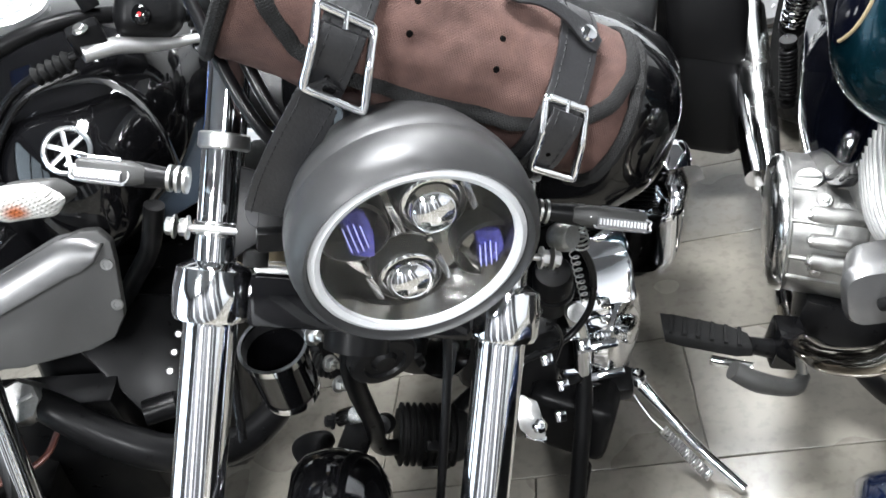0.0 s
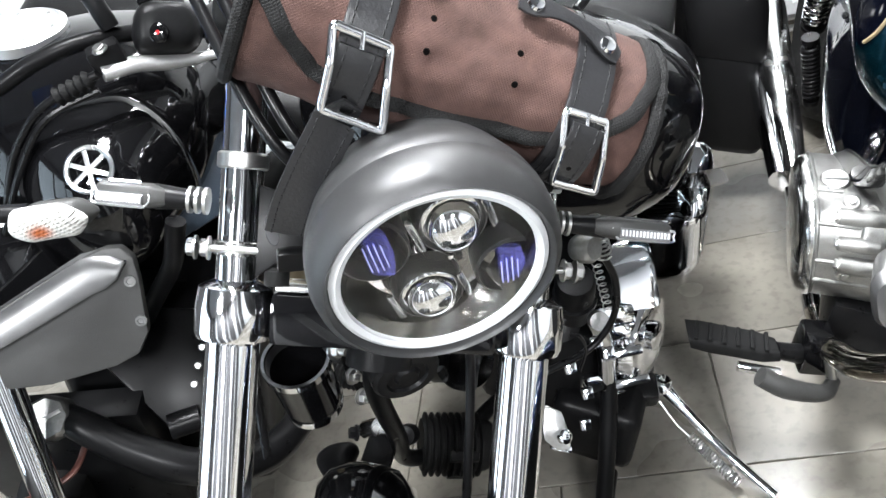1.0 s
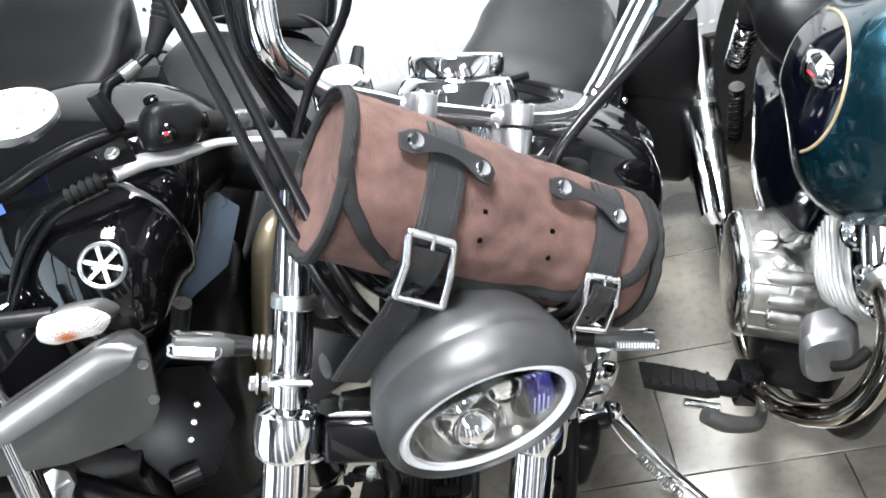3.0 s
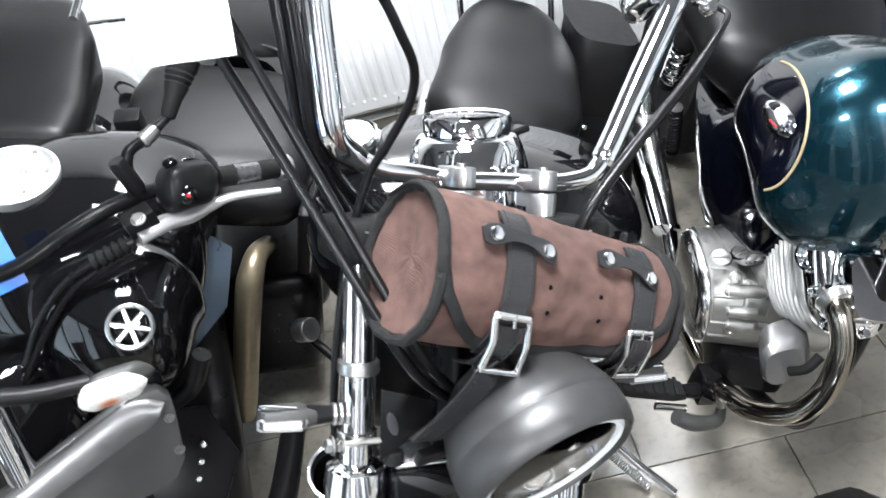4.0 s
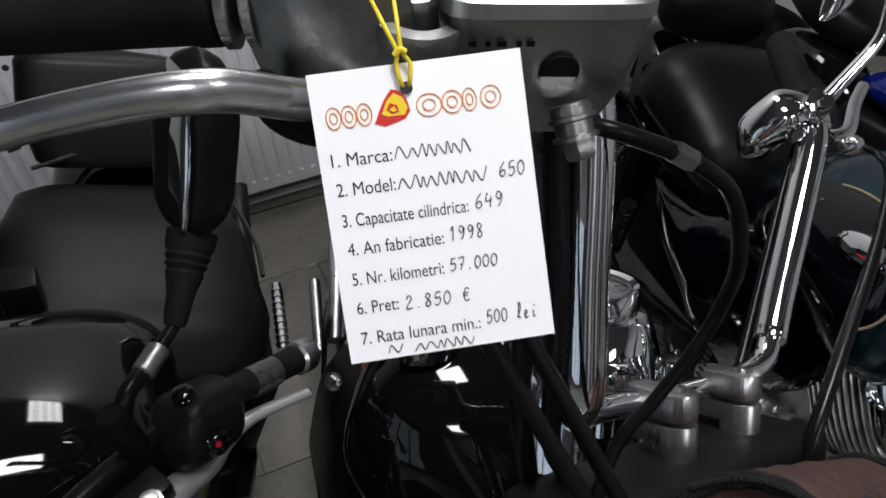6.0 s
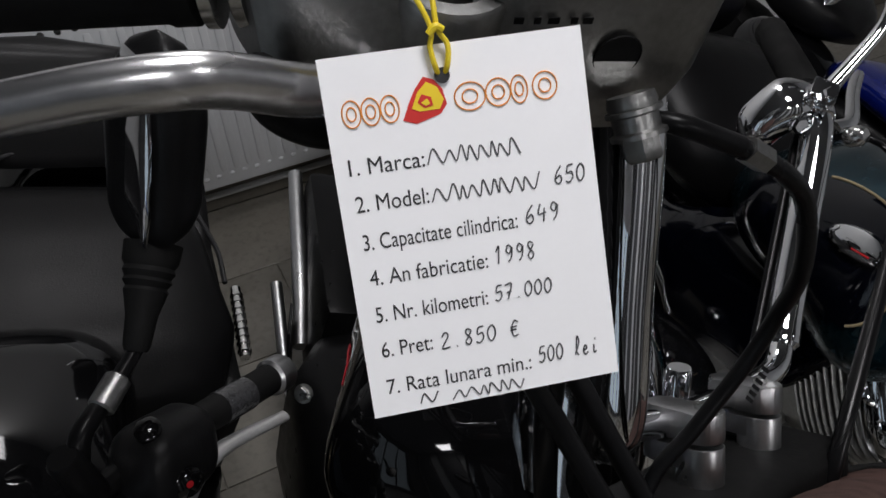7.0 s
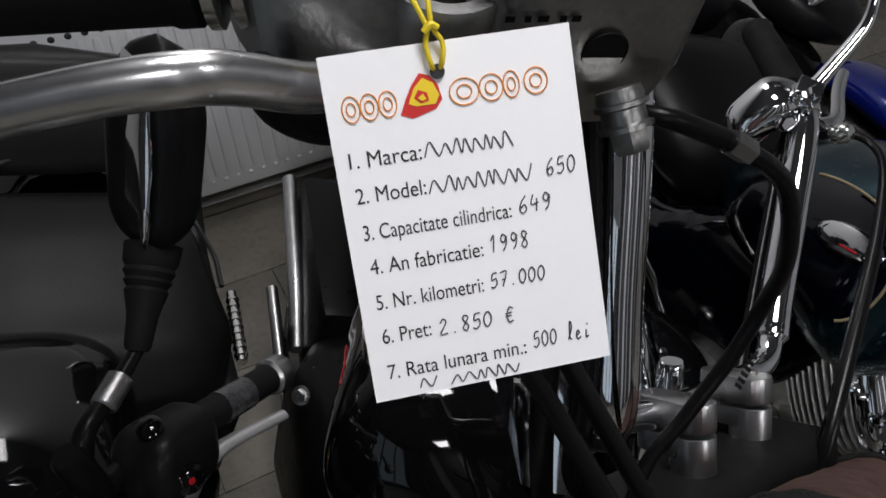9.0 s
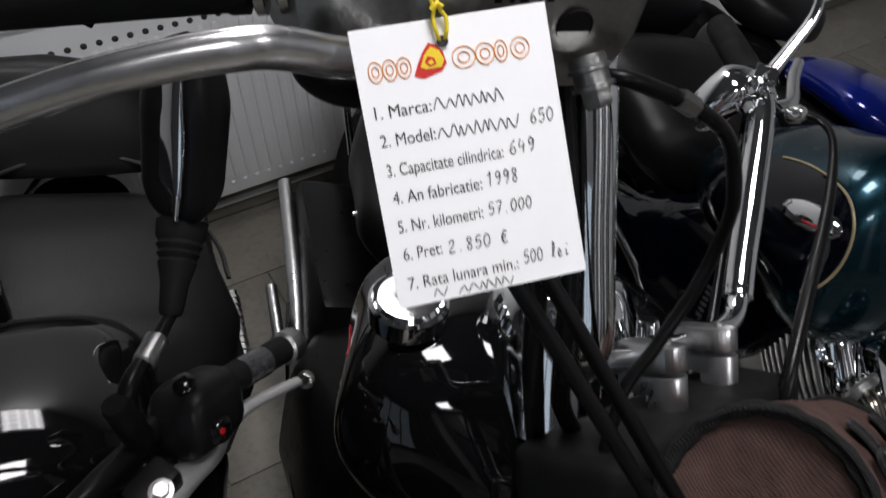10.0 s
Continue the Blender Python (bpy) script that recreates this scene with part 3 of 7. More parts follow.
# brake pedal low at the side
part("brake_pedal", plate([(-0.503, 0.675, 0.375), (-0.455, 0.672, 0.366), (-0.434, 0.775, 0.378), (-0.482, 0.78, 0.388)], 0.014, 0.004), BLACK_SATIN, cruiser, "black brake pedal plate")
part("pedal_arm", egg([(V(-0.545, 0.80, 0.34), 0.028, 0.02), (V(-0.555, 0.76, 0.35), 0.032, 0.026), (V(-0.535, 0.71, 0.35), 0.02, 0.02)], V(1, 0, 0), V(0, 0, 1), 12, 2.6, 24, 0.25), BLACK_SATIN, cruiser, "black cast pedal arm")
part("pedal_spindle", lathe([(0.0, 0.02), (0.014, 0.018), (0.016, 0.0), (0.016, -0.03), (0, -0.03)], aim((-0.472, 0.783, 0.392), (0.7, -0.4, 0.5)), 24), WORN_CHROME, cruiser, "bright pedal spindle")
part("pedal_bolt", bolt((-0.50, 0.775, 0.395), V(-0.7, -0.3, 0.5), 0.01, 0.012), BLACK_SATIN, cruiser)
part("speed_cable", tube([(-0.205, 0.62, 0.72), (-0.222, 0.635, 0.645), (-0.25, 0.585, 0.55), (-0.29, 0.51, 0.43), (-0.33, 0.45, 0.34)], 0.0058, 30, 12), CABLE, cruiser, "black speedometer cable")

# front wheel and mudguard
WC = FP(GAP / 2, 0.115, -0.54)
def arc_point(r, ang, off=0.0):
    return WC + (FZ * math.cos(ang) + FY * -1 * math.sin(ang)) * r + FX * off


def hoop(a0, a1, n, rows):
    """A curved strip round the front axle: rows of (offset across, radius)."""
    bm = bmesh.new()
    g = [[bm.verts.new(arc_point(r, radians(a0 + (a1 - a0) * i / (n - 1)), o)) for o, r in rows] for i in range(n)]
    for a, b in zip(g, g[1:]):
        for k in range(len(rows) - 1):
            bm.faces.new((a[k], a[k + 1], b[k + 1], b[k]))
    return bm


part("mudguard", hoop(-95, 60, 40, [(-0.062, 0.30), (-0.060, 0.328), (-0.045, 0.346), (-0.02, 0.355), (0.0, 0.357), (0.02, 0.355), (0.045, 0.346), (0.060, 0.328), (0.062, 0.30), (0.056, 0.30), (0.055, 0.325), (0.04, 0.341), (0.0, 0.352), (-0.04, 0.341), (-0.055, 0.325), (-0.056, 0.30), (-0.062, 0.30)]), BLACK_GLOSS, cruiser, "gloss black front mudguard")
part("front_tyre", hoop(0, 360, 56, [(-0.03, 0.245), (-0.048, 0.27), (-0.05, 0.295), (-0.035, 0.318), (0.0, 0.326), (0.035, 0.318), (0.05, 0.295), (0.048, 0.27), (0.03, 0.245), (-0.03, 0.245)]), RUBBER, cruiser, "black front tyre")
part("front_rim", hoop(0, 360, 48, [(-0.032, 0.247), (-0.028, 0.225), (0.0, 0.215), (0.028, 0.225), (0.032, 0.247), (-0.032, 0.247)]), CHROME, cruiser, "chrome front rim")
part("front_hub", tube([WC - FX * 0.06, WC + FX * 0.06], 0.035, 3, 20), CHROME, cruiser, "chrome front hub")

# tank, console, seat and rear
TKW, TKU = V(0.9, -0.12, -0.42).normalized(), V(0.42, 0.0, 0.907)
tank = part("fuel_tank", egg([(V(-0.265, 0.82, 0.765), 0.15, 0.12), (V(-0.17, 0.99, 0.78), 0.285, 0.15), (V(-0.105, 1.18, 0.74), 0.25, 0.125), (V(-0.04, 1.38, 0.63), 0.12, 0.06)], TKW, TKU, 36, 2.7, 56, 0.22), BLACK_GLOSS, cruiser, "gloss black fuel tank", limit=60)
cruiser_skin = bvhtree.BVHTree.FromObject(tank, bpy.context.evaluated_depsgraph_get())
trail = [cruiser_skin.find_nearest(V(*q))[:2] for q in ((-0.345, 1.27, 0.77), (-0.37, 1.2, 0.83), (-0.39, 1.14, 0.88), (-0.40, 1.09, 0.90))]
part("pinstripe", tube([q + n * 0.0004 for q, n in trail], 0.0013, 60, 6), PIN_RED, tank, "fine red pinstripe")
CAPM = aim((-0.325, 1.03, 1.005), (0.1, -0.05, 1.0))
part("filler_cap", lathe([(0.047, -0.02), (0.047, 0.006), (0.0435, 0.009), (0.041, 0.006), (0.036, 0.012), (0.0, 0.014)], CAPM, 40), CHROME, tank, "chrome filler cap")
GM = aim((-0.158, 0.964, 0.972), (0.21, 0.40, 0.89))
pod = part("speedometer", lathe([(0.101, -0.13), (0.1, -0.10), (0.0975, -0.055), (0.091, -0.015), (0.083, 0.014), (0.0755, 0.028), (0.070, 0.0325), (0.061, 0.034), (0.0605, 0.052), (0.058, 0.054), (0.056, 0.05)], GM, 56, close=False), CHROME, cruiser, "chrome speedometer pod")
part("bezel", lathe([(0.0612, 0.034), (0.0655, 0.036), (0.0665, 0.056), (0.0635, 0.061), (0.058, 0.058), (0.057, 0.05)], GM, 56, close=False), CHROME, pod, "chrome bezel")
part("dial", lathe([(0.0, 0.046), (0.059, 0.046)], GM, 40, close=False), DIAL, pod, "silver grey dial")
part("dial_needle", block((0.05, 0.003, 0.001), GM @ pose(0.012, 0.006, 0.0485, 0, 0, 30), 0), RED_LENS, pod, "red needle")
for k in range(21):
    a = radians(-30 + 240 * k / 20)
    part("dial_mark", block((0.008, 0.0016, 0.0006), GM @ pose(0.05 * math.cos(a), 0.05 * math.sin(a), 0.0468, 0, 0, math.degrees(a)), 0), INK, pod)
gg = part("dial_glass", lathe([(0.0585, 0.055), (0.04, 0.0575), (0.0, 0.059), (0.0, 0.058), (0.04, 0.0565), (0.0585, 0.054)], GM, 40), GLASS, pod)
gg.visible_shadow = False
part("pod_button", tube([GM @ V(0.06, 0.03, 0.02), GM @ V(0.098, 0.05, 0.028)], 0.006, 3, 12), BLACK_SATIN, pod, "black trip knob")
for u in (-0.028, 0.05):
    part("switch_post", lathe([(0.013, -0.07), (0.013, 0.0), (0.011, 0.003), (0, 0.003)], GM @ pose(u, -0.1, 0.0), 20), CHROME, cruiser, "chrome post")

seat = part("seat", egg([(V(-0.10, 1.33, 0.675), 0.11, 0.055), (V(-0.045, 1.45, 0.69), 0.175, 0.065), (V(0.0, 1.6, 0.70), 0.165, 0.08), (V(0.045, 1.8, 0.745), 0.10, 0.085)], DW, DU, 28, 3.2, 44, 0.16), LEATHER, cruiser, "black leather bucket seat", limit=60)
part("seat_piping", tube([V(-0.17, 1.45, 0.735), V(-0.1, 1.4, 0.72), V(0.0, 1.42, 0.68), V(0.1, 1.5, 0.65)], 0.004, 30, 8), STRAP, seat)
for k in range(9):
    a = k / 8
    part("seat_stud", lathe([(0.0065, 0), (0.005, 0.003), (0, 0.004)], aim(V(-0.2, 1.52, 0.735).lerp(V(0.13, 1.43, 0.62), a) + V(0.0, -0.115 * math.sin(a * math.pi), 0.02 * math.sin(a * math.pi)), (0, -0.7, 0.7)), 12), CHROME, seat, "chrome stud")
part("backrest", egg([(V(0.055, 1.84, 0.79), 0.105, 0.05), (V(0.075, 1.88, 0.87), 0.105, 0.05), (V(0.12, 1.94, 1.02), 0.1, 0.045), (V(0.15, 1.97, 1.12), 0.085, 0.035)], DW, V(0.1, 0.95, -0.2), 20, 3.2, 32, 0.1), LEATHER, cruiser, "black padded backrest")
for sgn in (-1, 1):
    q = DW * 0.118 * sgn
    part("sissy_bar", tube([V(0.03, 1.8, 0.6) + q, V(0.065, 1.87, 0.83) + q, V(0.15, 1.99, 1.14) + q * 0.9], 0.009, 16, 12), CHROME, cruiser, "chrome backrest bar")
    part("rear_winker_stalk", tube([V(0.11, 1.92, 0.93) + q, V(0.11, 1.92, 0.93) + q * 1.55], 0.006, 3, 10), BLACK_SATIN, cruiser)
part("rear_mudguard", egg([(V(0.0, 1.5, 0.56), 0.09, 0.09), (V(0.06, 1.8, 0.6), 0.1, 0.1), (V(0.12, 2.1, 0.48), 0.1, 0.1)], DW, DU, 16), BLACK_GLOSS, cruiser, "gloss black rear mudguard")
part("rear_tyre", lathe([(0.2, -0.05), (0.27, -0.075), (0.3, -0.06), (0.315, 0.0), (0.3, 0.06), (0.27, 0.075), (0.2, 0.05)], aim((0.02, 1.98, 0.31), DW, DU), 40), RUBBER, cruiser, "black rear tyre")

# engine
def fin_stack(at, axis, r, n, pitch, material, parent, name="cylinder_fin", power=4.0, thick=0.003, xh=(1, 0, 0), long=1.0):
    m = aim(at, axis, xh)
    for k in range(n):
        c = m @ V(0, 0, k * pitch)
        s = r * (1 - 0.04 * abs(k - n / 2) / n)
        bm = loft([(c, m.to_3x3() @ V(s * 0.97, 0, 0), m.to_3x3() @ V(0, s * 0.97 * long, 0)), (c + m.to_3x3() @ V(0, 0, thick / 2), m.to_3x3() @ V(s, 0, 0), m.to_3x3() @ V(0, s * long, 0)), (c + m.to_3x3() @ V(0, 0, thick), m.to_3x3() @ V(s * 0.97, 0, 0), m.to_3x3() @ V(0, s * 0.97 * long, 0))], power, 28)
        part(name, bm, material, parent)
    part("cylinder_barrel", loft([(m @ V(0, 0, -0.01), m.to_3x3() @ V(r * 0.72, 0, 0), m.to_3x3() @ V(0, r * 0.72, 0)), (m @ V(0, 0, (n - 1.2) * pitch), m.to_3x3() @ V(r * 0.72, 0, 0), m.to_3x3() @ V(0, r * 0.72, 0))], power, 24), material, parent)


part("crankcase", block((0.22, 0.3, 0.24), aim((-0.20, 1.12, 0.25), DU, DW), 0.04, segments=3), BLACK_SATIN, cruiser, "black crankcase")
fin_stack((-0.2, 0.98, 0.42), V(0.2, -0.5, 0.84), 0.075, 12, 0.012, BLACK_SATIN, cruiser)
fin_stack((-0.1, 1.2, 0.40), V(0.3, 0.4, 0.84), 0.075, 12, 0.012, BLACK_SATIN, cruiser)
part("case_cover", lathe([(0.085, -0.03), (0.086, 0.0), (0.078, 0.018), (0.055, 0.026), (0.03, 0.024), (0.0, 0.02)], aim((-0.045, 1.0, 0.285), V(0.86, -0.45, -0.1)), 40), CHROME, cruiser, "chrome engine cover")
part("cover_boss", lathe([(0.026, 0.0), (0.026, 0.035), (0.02, 0.04), (0.0, 0.041)], aim((-0.045, 0.985, 0.315), V(0.86, -0.45, -0.1)), 24), CHROME, cruiser)
part("head_panel", loft([(V(-0.035, 1.06, 0.45), V(0.032, 0.012, -0.008), V(0.0, 0.012, 0.012)), (V(-0.03, 1.03, 0.43), V(0.036, 0.014, -0.008), V(0, 0.016, 0.016)), (V(-0.03, 1.0, 0.375), V(0.034, 0.014, -0.008), V(0, 0.016, 0.014))], 6, 24), CHROME, cruiser, "chrome cylinder head panel")
part("engine_bracket", tube([(-0.10, 0.90, 0.44), (-0.095, 0.91, 0.36), (-0.105, 0.915, 0.28), (-0.12, 0.92, 0.2)], 0.013, 14, 8, flat=0.5, side=(0.3, -0.8, 0.5)), CHROME, cruiser, "chrome engine bracket")
for z in (0.41, 0.335, 0.26):
    part("bracket_arm", block((0.07, 0.016, 0.02), aim((-0.075, 0.915 + (0.41 - z) * 0.06, z), V(0.2, -0.75, 0.6), (0.9, 0.3, -0.2)), 0.005), CHROME, cruiser, "chrome bracket arm")
coil = [V(-0.07 + 0.006 * math.cos(k * 0.6), 0.84 + 0.006 * math.sin(k * 0.6), 0.60 - 0.0011 * k) for k in range(90)]
part("throttle_spring", tube(coil, 0.0011, 360, 6), STEEL, cruiser, "bright return spring")
part("carburettor", lathe([(0.0, 0.05), (0.026, 0.048), (0.03, 0.04), (0.03, 0.0), (0.034, -0.004), (0.034, -0.016), (0.028, -0.02), (0.028, -0.06), (0, -0.06)], aim((-0.115, 0.87, 0.52), V(0.2, -0.4, 0.9)), 28), BLACK_SATIN, cruiser, "black carburettor body")
part("air_cleaner", egg([(V(0.07, 1.31, 0.44), 0.06, 0.06), (V(0.07, 1.31, 0.37), 0.085, 0.09), (V(0.05, 1.30, 0.28), 0.085, 0.09), (V(0.025, 1.28, 0.2), 0.06, 0.06)], V(0.85, -0.4, 0.25), V(0.3, 0.8, 0.5), 22, 3.4, 36, 0.25), CHROME, cruiser, "chrome air cleaner box", limit=60)
part("air_lid", loft([(V(0.10, 1.24, 0.425), V(0.045, -0.02, 0.015), V(0.01, 0.03, -0.04)), (V(0.118, 1.225, 0.435), V(0.04, -0.02, 0.015), V(0.01, 0.026, -0.036))], 5, 24), BLACK_GLOSS, cruiser, "dark air cleaner lid")
for p, s in (((-0.085, 0.93, 0.42), (0.07, 0.03, 0.07)), ((-0.075, 0.965, 0.345), (0.05, 0.03, 0.05)), ((-0.125, 0.92, 0.275), (0.06, 0.03, 0.035)), ((-0.12, 0.965, 0.185), (0.05, 0.03, 0.05))):
    part("engine_boss", block(s, aim(p, V(0.5, -0.75, 0.4), (0.6, 0.6, -0.5)), 0.008), CHROME, cruiser, "chrome engine boss")
for p in ((-0.142, 0.875, 0.3), (-0.162, 0.88, 0.218), (-0.1, 0.83, 0.455), (-0.09, 0.86, 0.40), (-0.15, 0.84, 0.40)):
    part("engine_bolt", block((0.019, 0.019, 0.02), aim(p, V(0.3, -0.75, 0.6)), 0.003), CHROME, cruiser, "bright square bolt head")
cal = part("brake_caliper", loft([(V(-0.178, 0.705, 0.452), V(0.008, 0, 0), V(0, 0.010, 0.010)), (V(-0.17, 0.698, 0.437), V(0.015, 0.004, 0), V(0, 0.013, 0.013)), (V(-0.163, 0.69, 0.418), V(0.011, 0, 0), V(0, 0.011, 0.010))], 5, 20), STEEL, cruiser, "bright caliper casting")
part("caliper_pin", lathe([(0.0105, 0.0), (0.0105, 0.006), (0.008, 0.008), (0.004, 0.008), (0.003, 0.004), (0, 0.004)], aim((-0.158, 0.684, 0.43), V(0.6, -0.5, 0.5)), 24), CHROME, cal)
part("caliper_tail", block((0.03, 0.01, 0.012), aim((-0.168, 0.688, 0.402), V(0.3, -0.5, 0.6), (0.8, 0, -0.5)), 0.003), CHROME, cal)
coil = [(-0.05 + 0.011 * math.cos(k * 0.7), 0.70 + 0.011 * math.sin(k * 0.7) + 0.0006 * k, 0.765 - 0.0012 * k) for k in range(72)]
part("cable_spring", tube(coil, 0.0013, 290, 6), CAST, cruiser, "thin coil spring")
part("cable_elbow", tube([(-0.052, 0.74, 0.69), (-0.045, 0.76, 0.62), (-0.06, 0.76, 0.56), (-0.1, 0.74, 0.53), (-0.16, 0.7, 0.54)], 0.0048, 24, 12), CABLE, cruiser, "black cable")
part("cable_clip", tube([(-0.11, 0.70, 0.60), (-0.10, 0.705, 0.59), (-0.1, 0.72, 0.55), (-0.115, 0.72, 0.515)], 0.0022, 16, 6), BLACK_SATIN, cruiser)
part("plug_cap", lathe([(0.013, 0), (0.016, 0.006), (0.016, 0.02), (0.012, 0.026), (0, 0.026)], aim((-0.07, 0.66, 0.76), V(0.7, -0.5, 0.2)), 20), CAST, cruiser, "ribbed alloy cap")
part("plug_cap", lathe([(0.012, 0), (0.014, 0.005), (0.014, 0.024), (0, 0.025)], aim((-0.09, 0.83, 0.50), V(0.3, -0.8, 0.5)), 20), CAST, cruiser, "ribbed alloy cap")

# exhausts and dark flank along the far side
part("engine_flank", loft([(V(-0.36, 1.0, 0.36), V(0.06, 0, -0.02), V(0.03, 0, 0.1)), (V(-0.36, 1.06, 0.36), V(0.11, 0, -0.03), V(0.06, 0, 0.18)), (V(-0.352, 1.22, 0.36), V(0.12, 0, -0.03), V(0.05, 0, 0.19)), (V(-0.33, 1.42, 0.36), V(0.115, 0, -0.03), V(0.05, 0, 0.17)), (V(-0.30, 1.52, 0.36), V(0.07, 0, -0.02), V(0.04, 0, 0.1))], 4, 32), BLACK_SATIN, cruiser, "black engine flank", limit=50)
part("frame_box", block((0.17, 0.52, 0.24), aim((-0.195, 1.74, 0.38), DU, DW), 0.03), BLACK_SATIN, cruiser, "black frame box below the seat")
part("exhaust_pipe", tube([(-0.452, 1.405, 0.335), (-0.466, 1.34, 0.32), (-0.482, 1.27, 0.298), (-0.492, 1.16, 0.27), (-0.46, 1.02, 0.26)], 0.0085, 20, 16), CHROME, cruiser, "chrome exhaust pipe")
part("exhaust_pipe", tube([(-0.398, 1.59, 0.255), (-0.42, 1.48, 0.29), (-0.442, 1.36, 0.34)], 0.0065, 10, 14), BRUSHED, cruiser, "dull exhaust pipe")
for a, b, r in ((V(-0.198, 1.805, 0.375), V(-0.213, 1.723, 0.338), 0.009), (V(-0.226, 1.75, 0.478), V(-0.256, 1.63, 0.4), 0.005)):
    part("side_strut", tube([a, b], r, 3, 12), CHROME, cruiser, "chrome strut")
part("flank_bolt", bolt(V(-0.403, 1.313, 0.60), V(-0.5, -0.5, 0.7), 0.012, 0.012), STEEL, cruiser)
part("exhaust_muffler", tube([(-0.19, 2.05, 0.46), (-0.285, 1.76, 0.41), (-0.345, 1.6, 0.37)], [0.017, 0.019, 0.017], 30, 24), BRUSHED, cruiser, "dull chrome muffler")
part("exhaust_muffler", tube([(-0.33, 1.83, 0.34), (-0.38, 1.64, 0.3)], 0.014, 20, 24), BRUSHED, cruiser, "dull chrome muffler")
part("muffler_bracket", plate([(-0.36, 1.6, 0.42), (-0.33, 1.66, 0.44), (-0.37, 1.62, 0.28), (-0.4, 1.56, 0.28)], 0.006, 0.001), BLACK_SATIN, cruiser)

# side stand
stand = part("side_stand", tube([(-0.03, 1.01, 0.155), (0.0, 0.975, 0.122), (0.06, 0.91, 0.058), (0.125, 0.84, 0.014)], [0.016, 0.011, 0.0095, 0.0095], 14, 14), CHROME, cruiser, "chrome side stand")
part("stand_pivot", lathe([(0.02, -0.014), (0.021, 0.0), (0.018, 0.012), (0.008, 0.016), (0, 0.016)], aim((-0.028, 1.0, 0.158), V(0.5, -0.6, 0.6)), 24), CHROME, stand)
sp0, sp1 = V(-0.015, 0.955, 0.10), V(0.075, 0.855, 0.028)
sd = (sp1 - sp0)
su = sd.orthogonal().normalized()
sv = sd.normalized().cross(su)
coil = [sp0 + sd * (0.22 + 0.74 * k / 110) + (su * math.cos(k * 1.15) + sv * math.sin(k * 1.15)) * 0.0085 for k in range(111)]
part("stand_spring", tube(coil, 0.0021, 440, 6), STEEL, stand, "dark coil spring")
part("spring_hook", tube([V(-0.035, 0.985, 0.13), sp0, sp0 + sd * 0.22], 0.002, 8, 6), STEEL, stand)
part("stand_bracket", block((0.05, 0.05, 0.06), aim((-0.06, 0.99, 0.16), V(0.2, -0.4, 0.9)), 0.01), BLACK_SATIN, cruiser, "black stand bracket")
part("sump", block((0.16, 0.2, 0.14), aim((-0.14, 1.0, 0.14), DU, DW), 0.03, segments=3), BLACK_SATIN, cruiser, "black sump")

# ---- handlebar of the cruiser ----
BARA, BARB = V(-0.185, 0.802, 1.058), V(-0.083, 0.822, 1.004)
part("handlebar", tube([V(-0.134, 0.812, 1.031), BARA, V(-0.232, 0.80, 1.085), V(-0.272, 0.788, 1.115), V(-0.297, 0.778, 1.15)], 0.0125, 30, 20), CHROME, cruiser, "chrome handlebar")
part("handlebar_neck", lathe([(0.0125, -0.006), (0.0155, 0.0), (0.0158, 0.01)], aim((-0.294, 0.7785, 1.146), (-0.3, -0.1, 0.95)), 24), CHROME, cruiser)
part("handlebar_riser", tube([V(-0.292, 0.772, 1.148), V(-0.303, 0.756, 1.185), V(-0.303, 0.755, 1.215), V(-0.291, 0.782, 1.28), V(-0.272, 0.826, 1.39), V(-0.285, 0.85, 1.44), V(-0.335, 0.862, 1.458), V(-0.44, 0.888, 1.465)], 0.0158, 50, 24), CHROME, cruiser, "thick chrome handlebar riser")
part("handlebar", tube([V(-0.134, 0.812, 1.031), BARB, V(-0.04, 0.828, 0.988), V(-0.005, 0.838, 0.982), V(0.02, 0.857, 0.988)], 0.0125, 30, 20), CHROME, cruiser, "chrome handlebar")
part("handlebar_neck", lathe([(0.0125, -0.008), (0.017, 0.0), (0.0175, 0.01)], aim((0.019, 0.856, 0.988), (0.6, 0.6, 0.45)), 24), CHROME, cruiser)
part("handlebar_riser", tube([V(0.018, 0.855, 0.987), V(0.045, 0.882, 1.006), V(0.1, 0.935, 1.053), V(0.165, 0.998, 1.105), V(0.188, 1.03, 1.118), V(0.205, 1.06, 1.119)], 0.0175, 50, 24), CHROME, cruiser, "thick chrome handlebar riser")
for q in (BARA, BARB):
    m = axes(FX, FY, FZ, q) @ pose(-0.006, -0.028, -0.008)
    # a drop-shaped outline: round post in front, arm reaching back over the bar
    drop = [(0.019 * math.cos(radians(a)), 0.019 * math.sin(radians(a))) for a in range(-190, 11, 12)]
    drop += [(0.0172, 0.02), (0.0165, 0.036), (0.0125, 0.0445), (0.004, 0.048), (-0.004, 0.048), (-0.0125, 0.0445), (-0.0165, 0.036), (-0.0172, 0.02)]
    part("bar_post", lathe([(0.0178, -0.085), (0.019, -0.083), (0.019, -0.005), (0.0183, -0.0032), (0.0, -0.003)], m, 40), BRUSHED, cruiser, "brushed handlebar post")
    part("post_arm", slab(drop, 0.018, m @ pose(0, 0, -0.0035), 0.0012), BRUSHED, cruiser, "brushed lower clamp half")
    part("bar_clamp", slab(drop, 0.026, m @ pose(0, 0, 0.026), 0.004), BRUSHED, cruiser, "brushed handlebar clamp", limit=55)
    part("clamp_screw", lathe([(0.006, 0.0), (0.006, 0.004), (0.0035, 0.004), (0.003, 0.001), (0, 0.001)], m @ pose(0, 0, 0.026), 16), STEEL, cruiser)

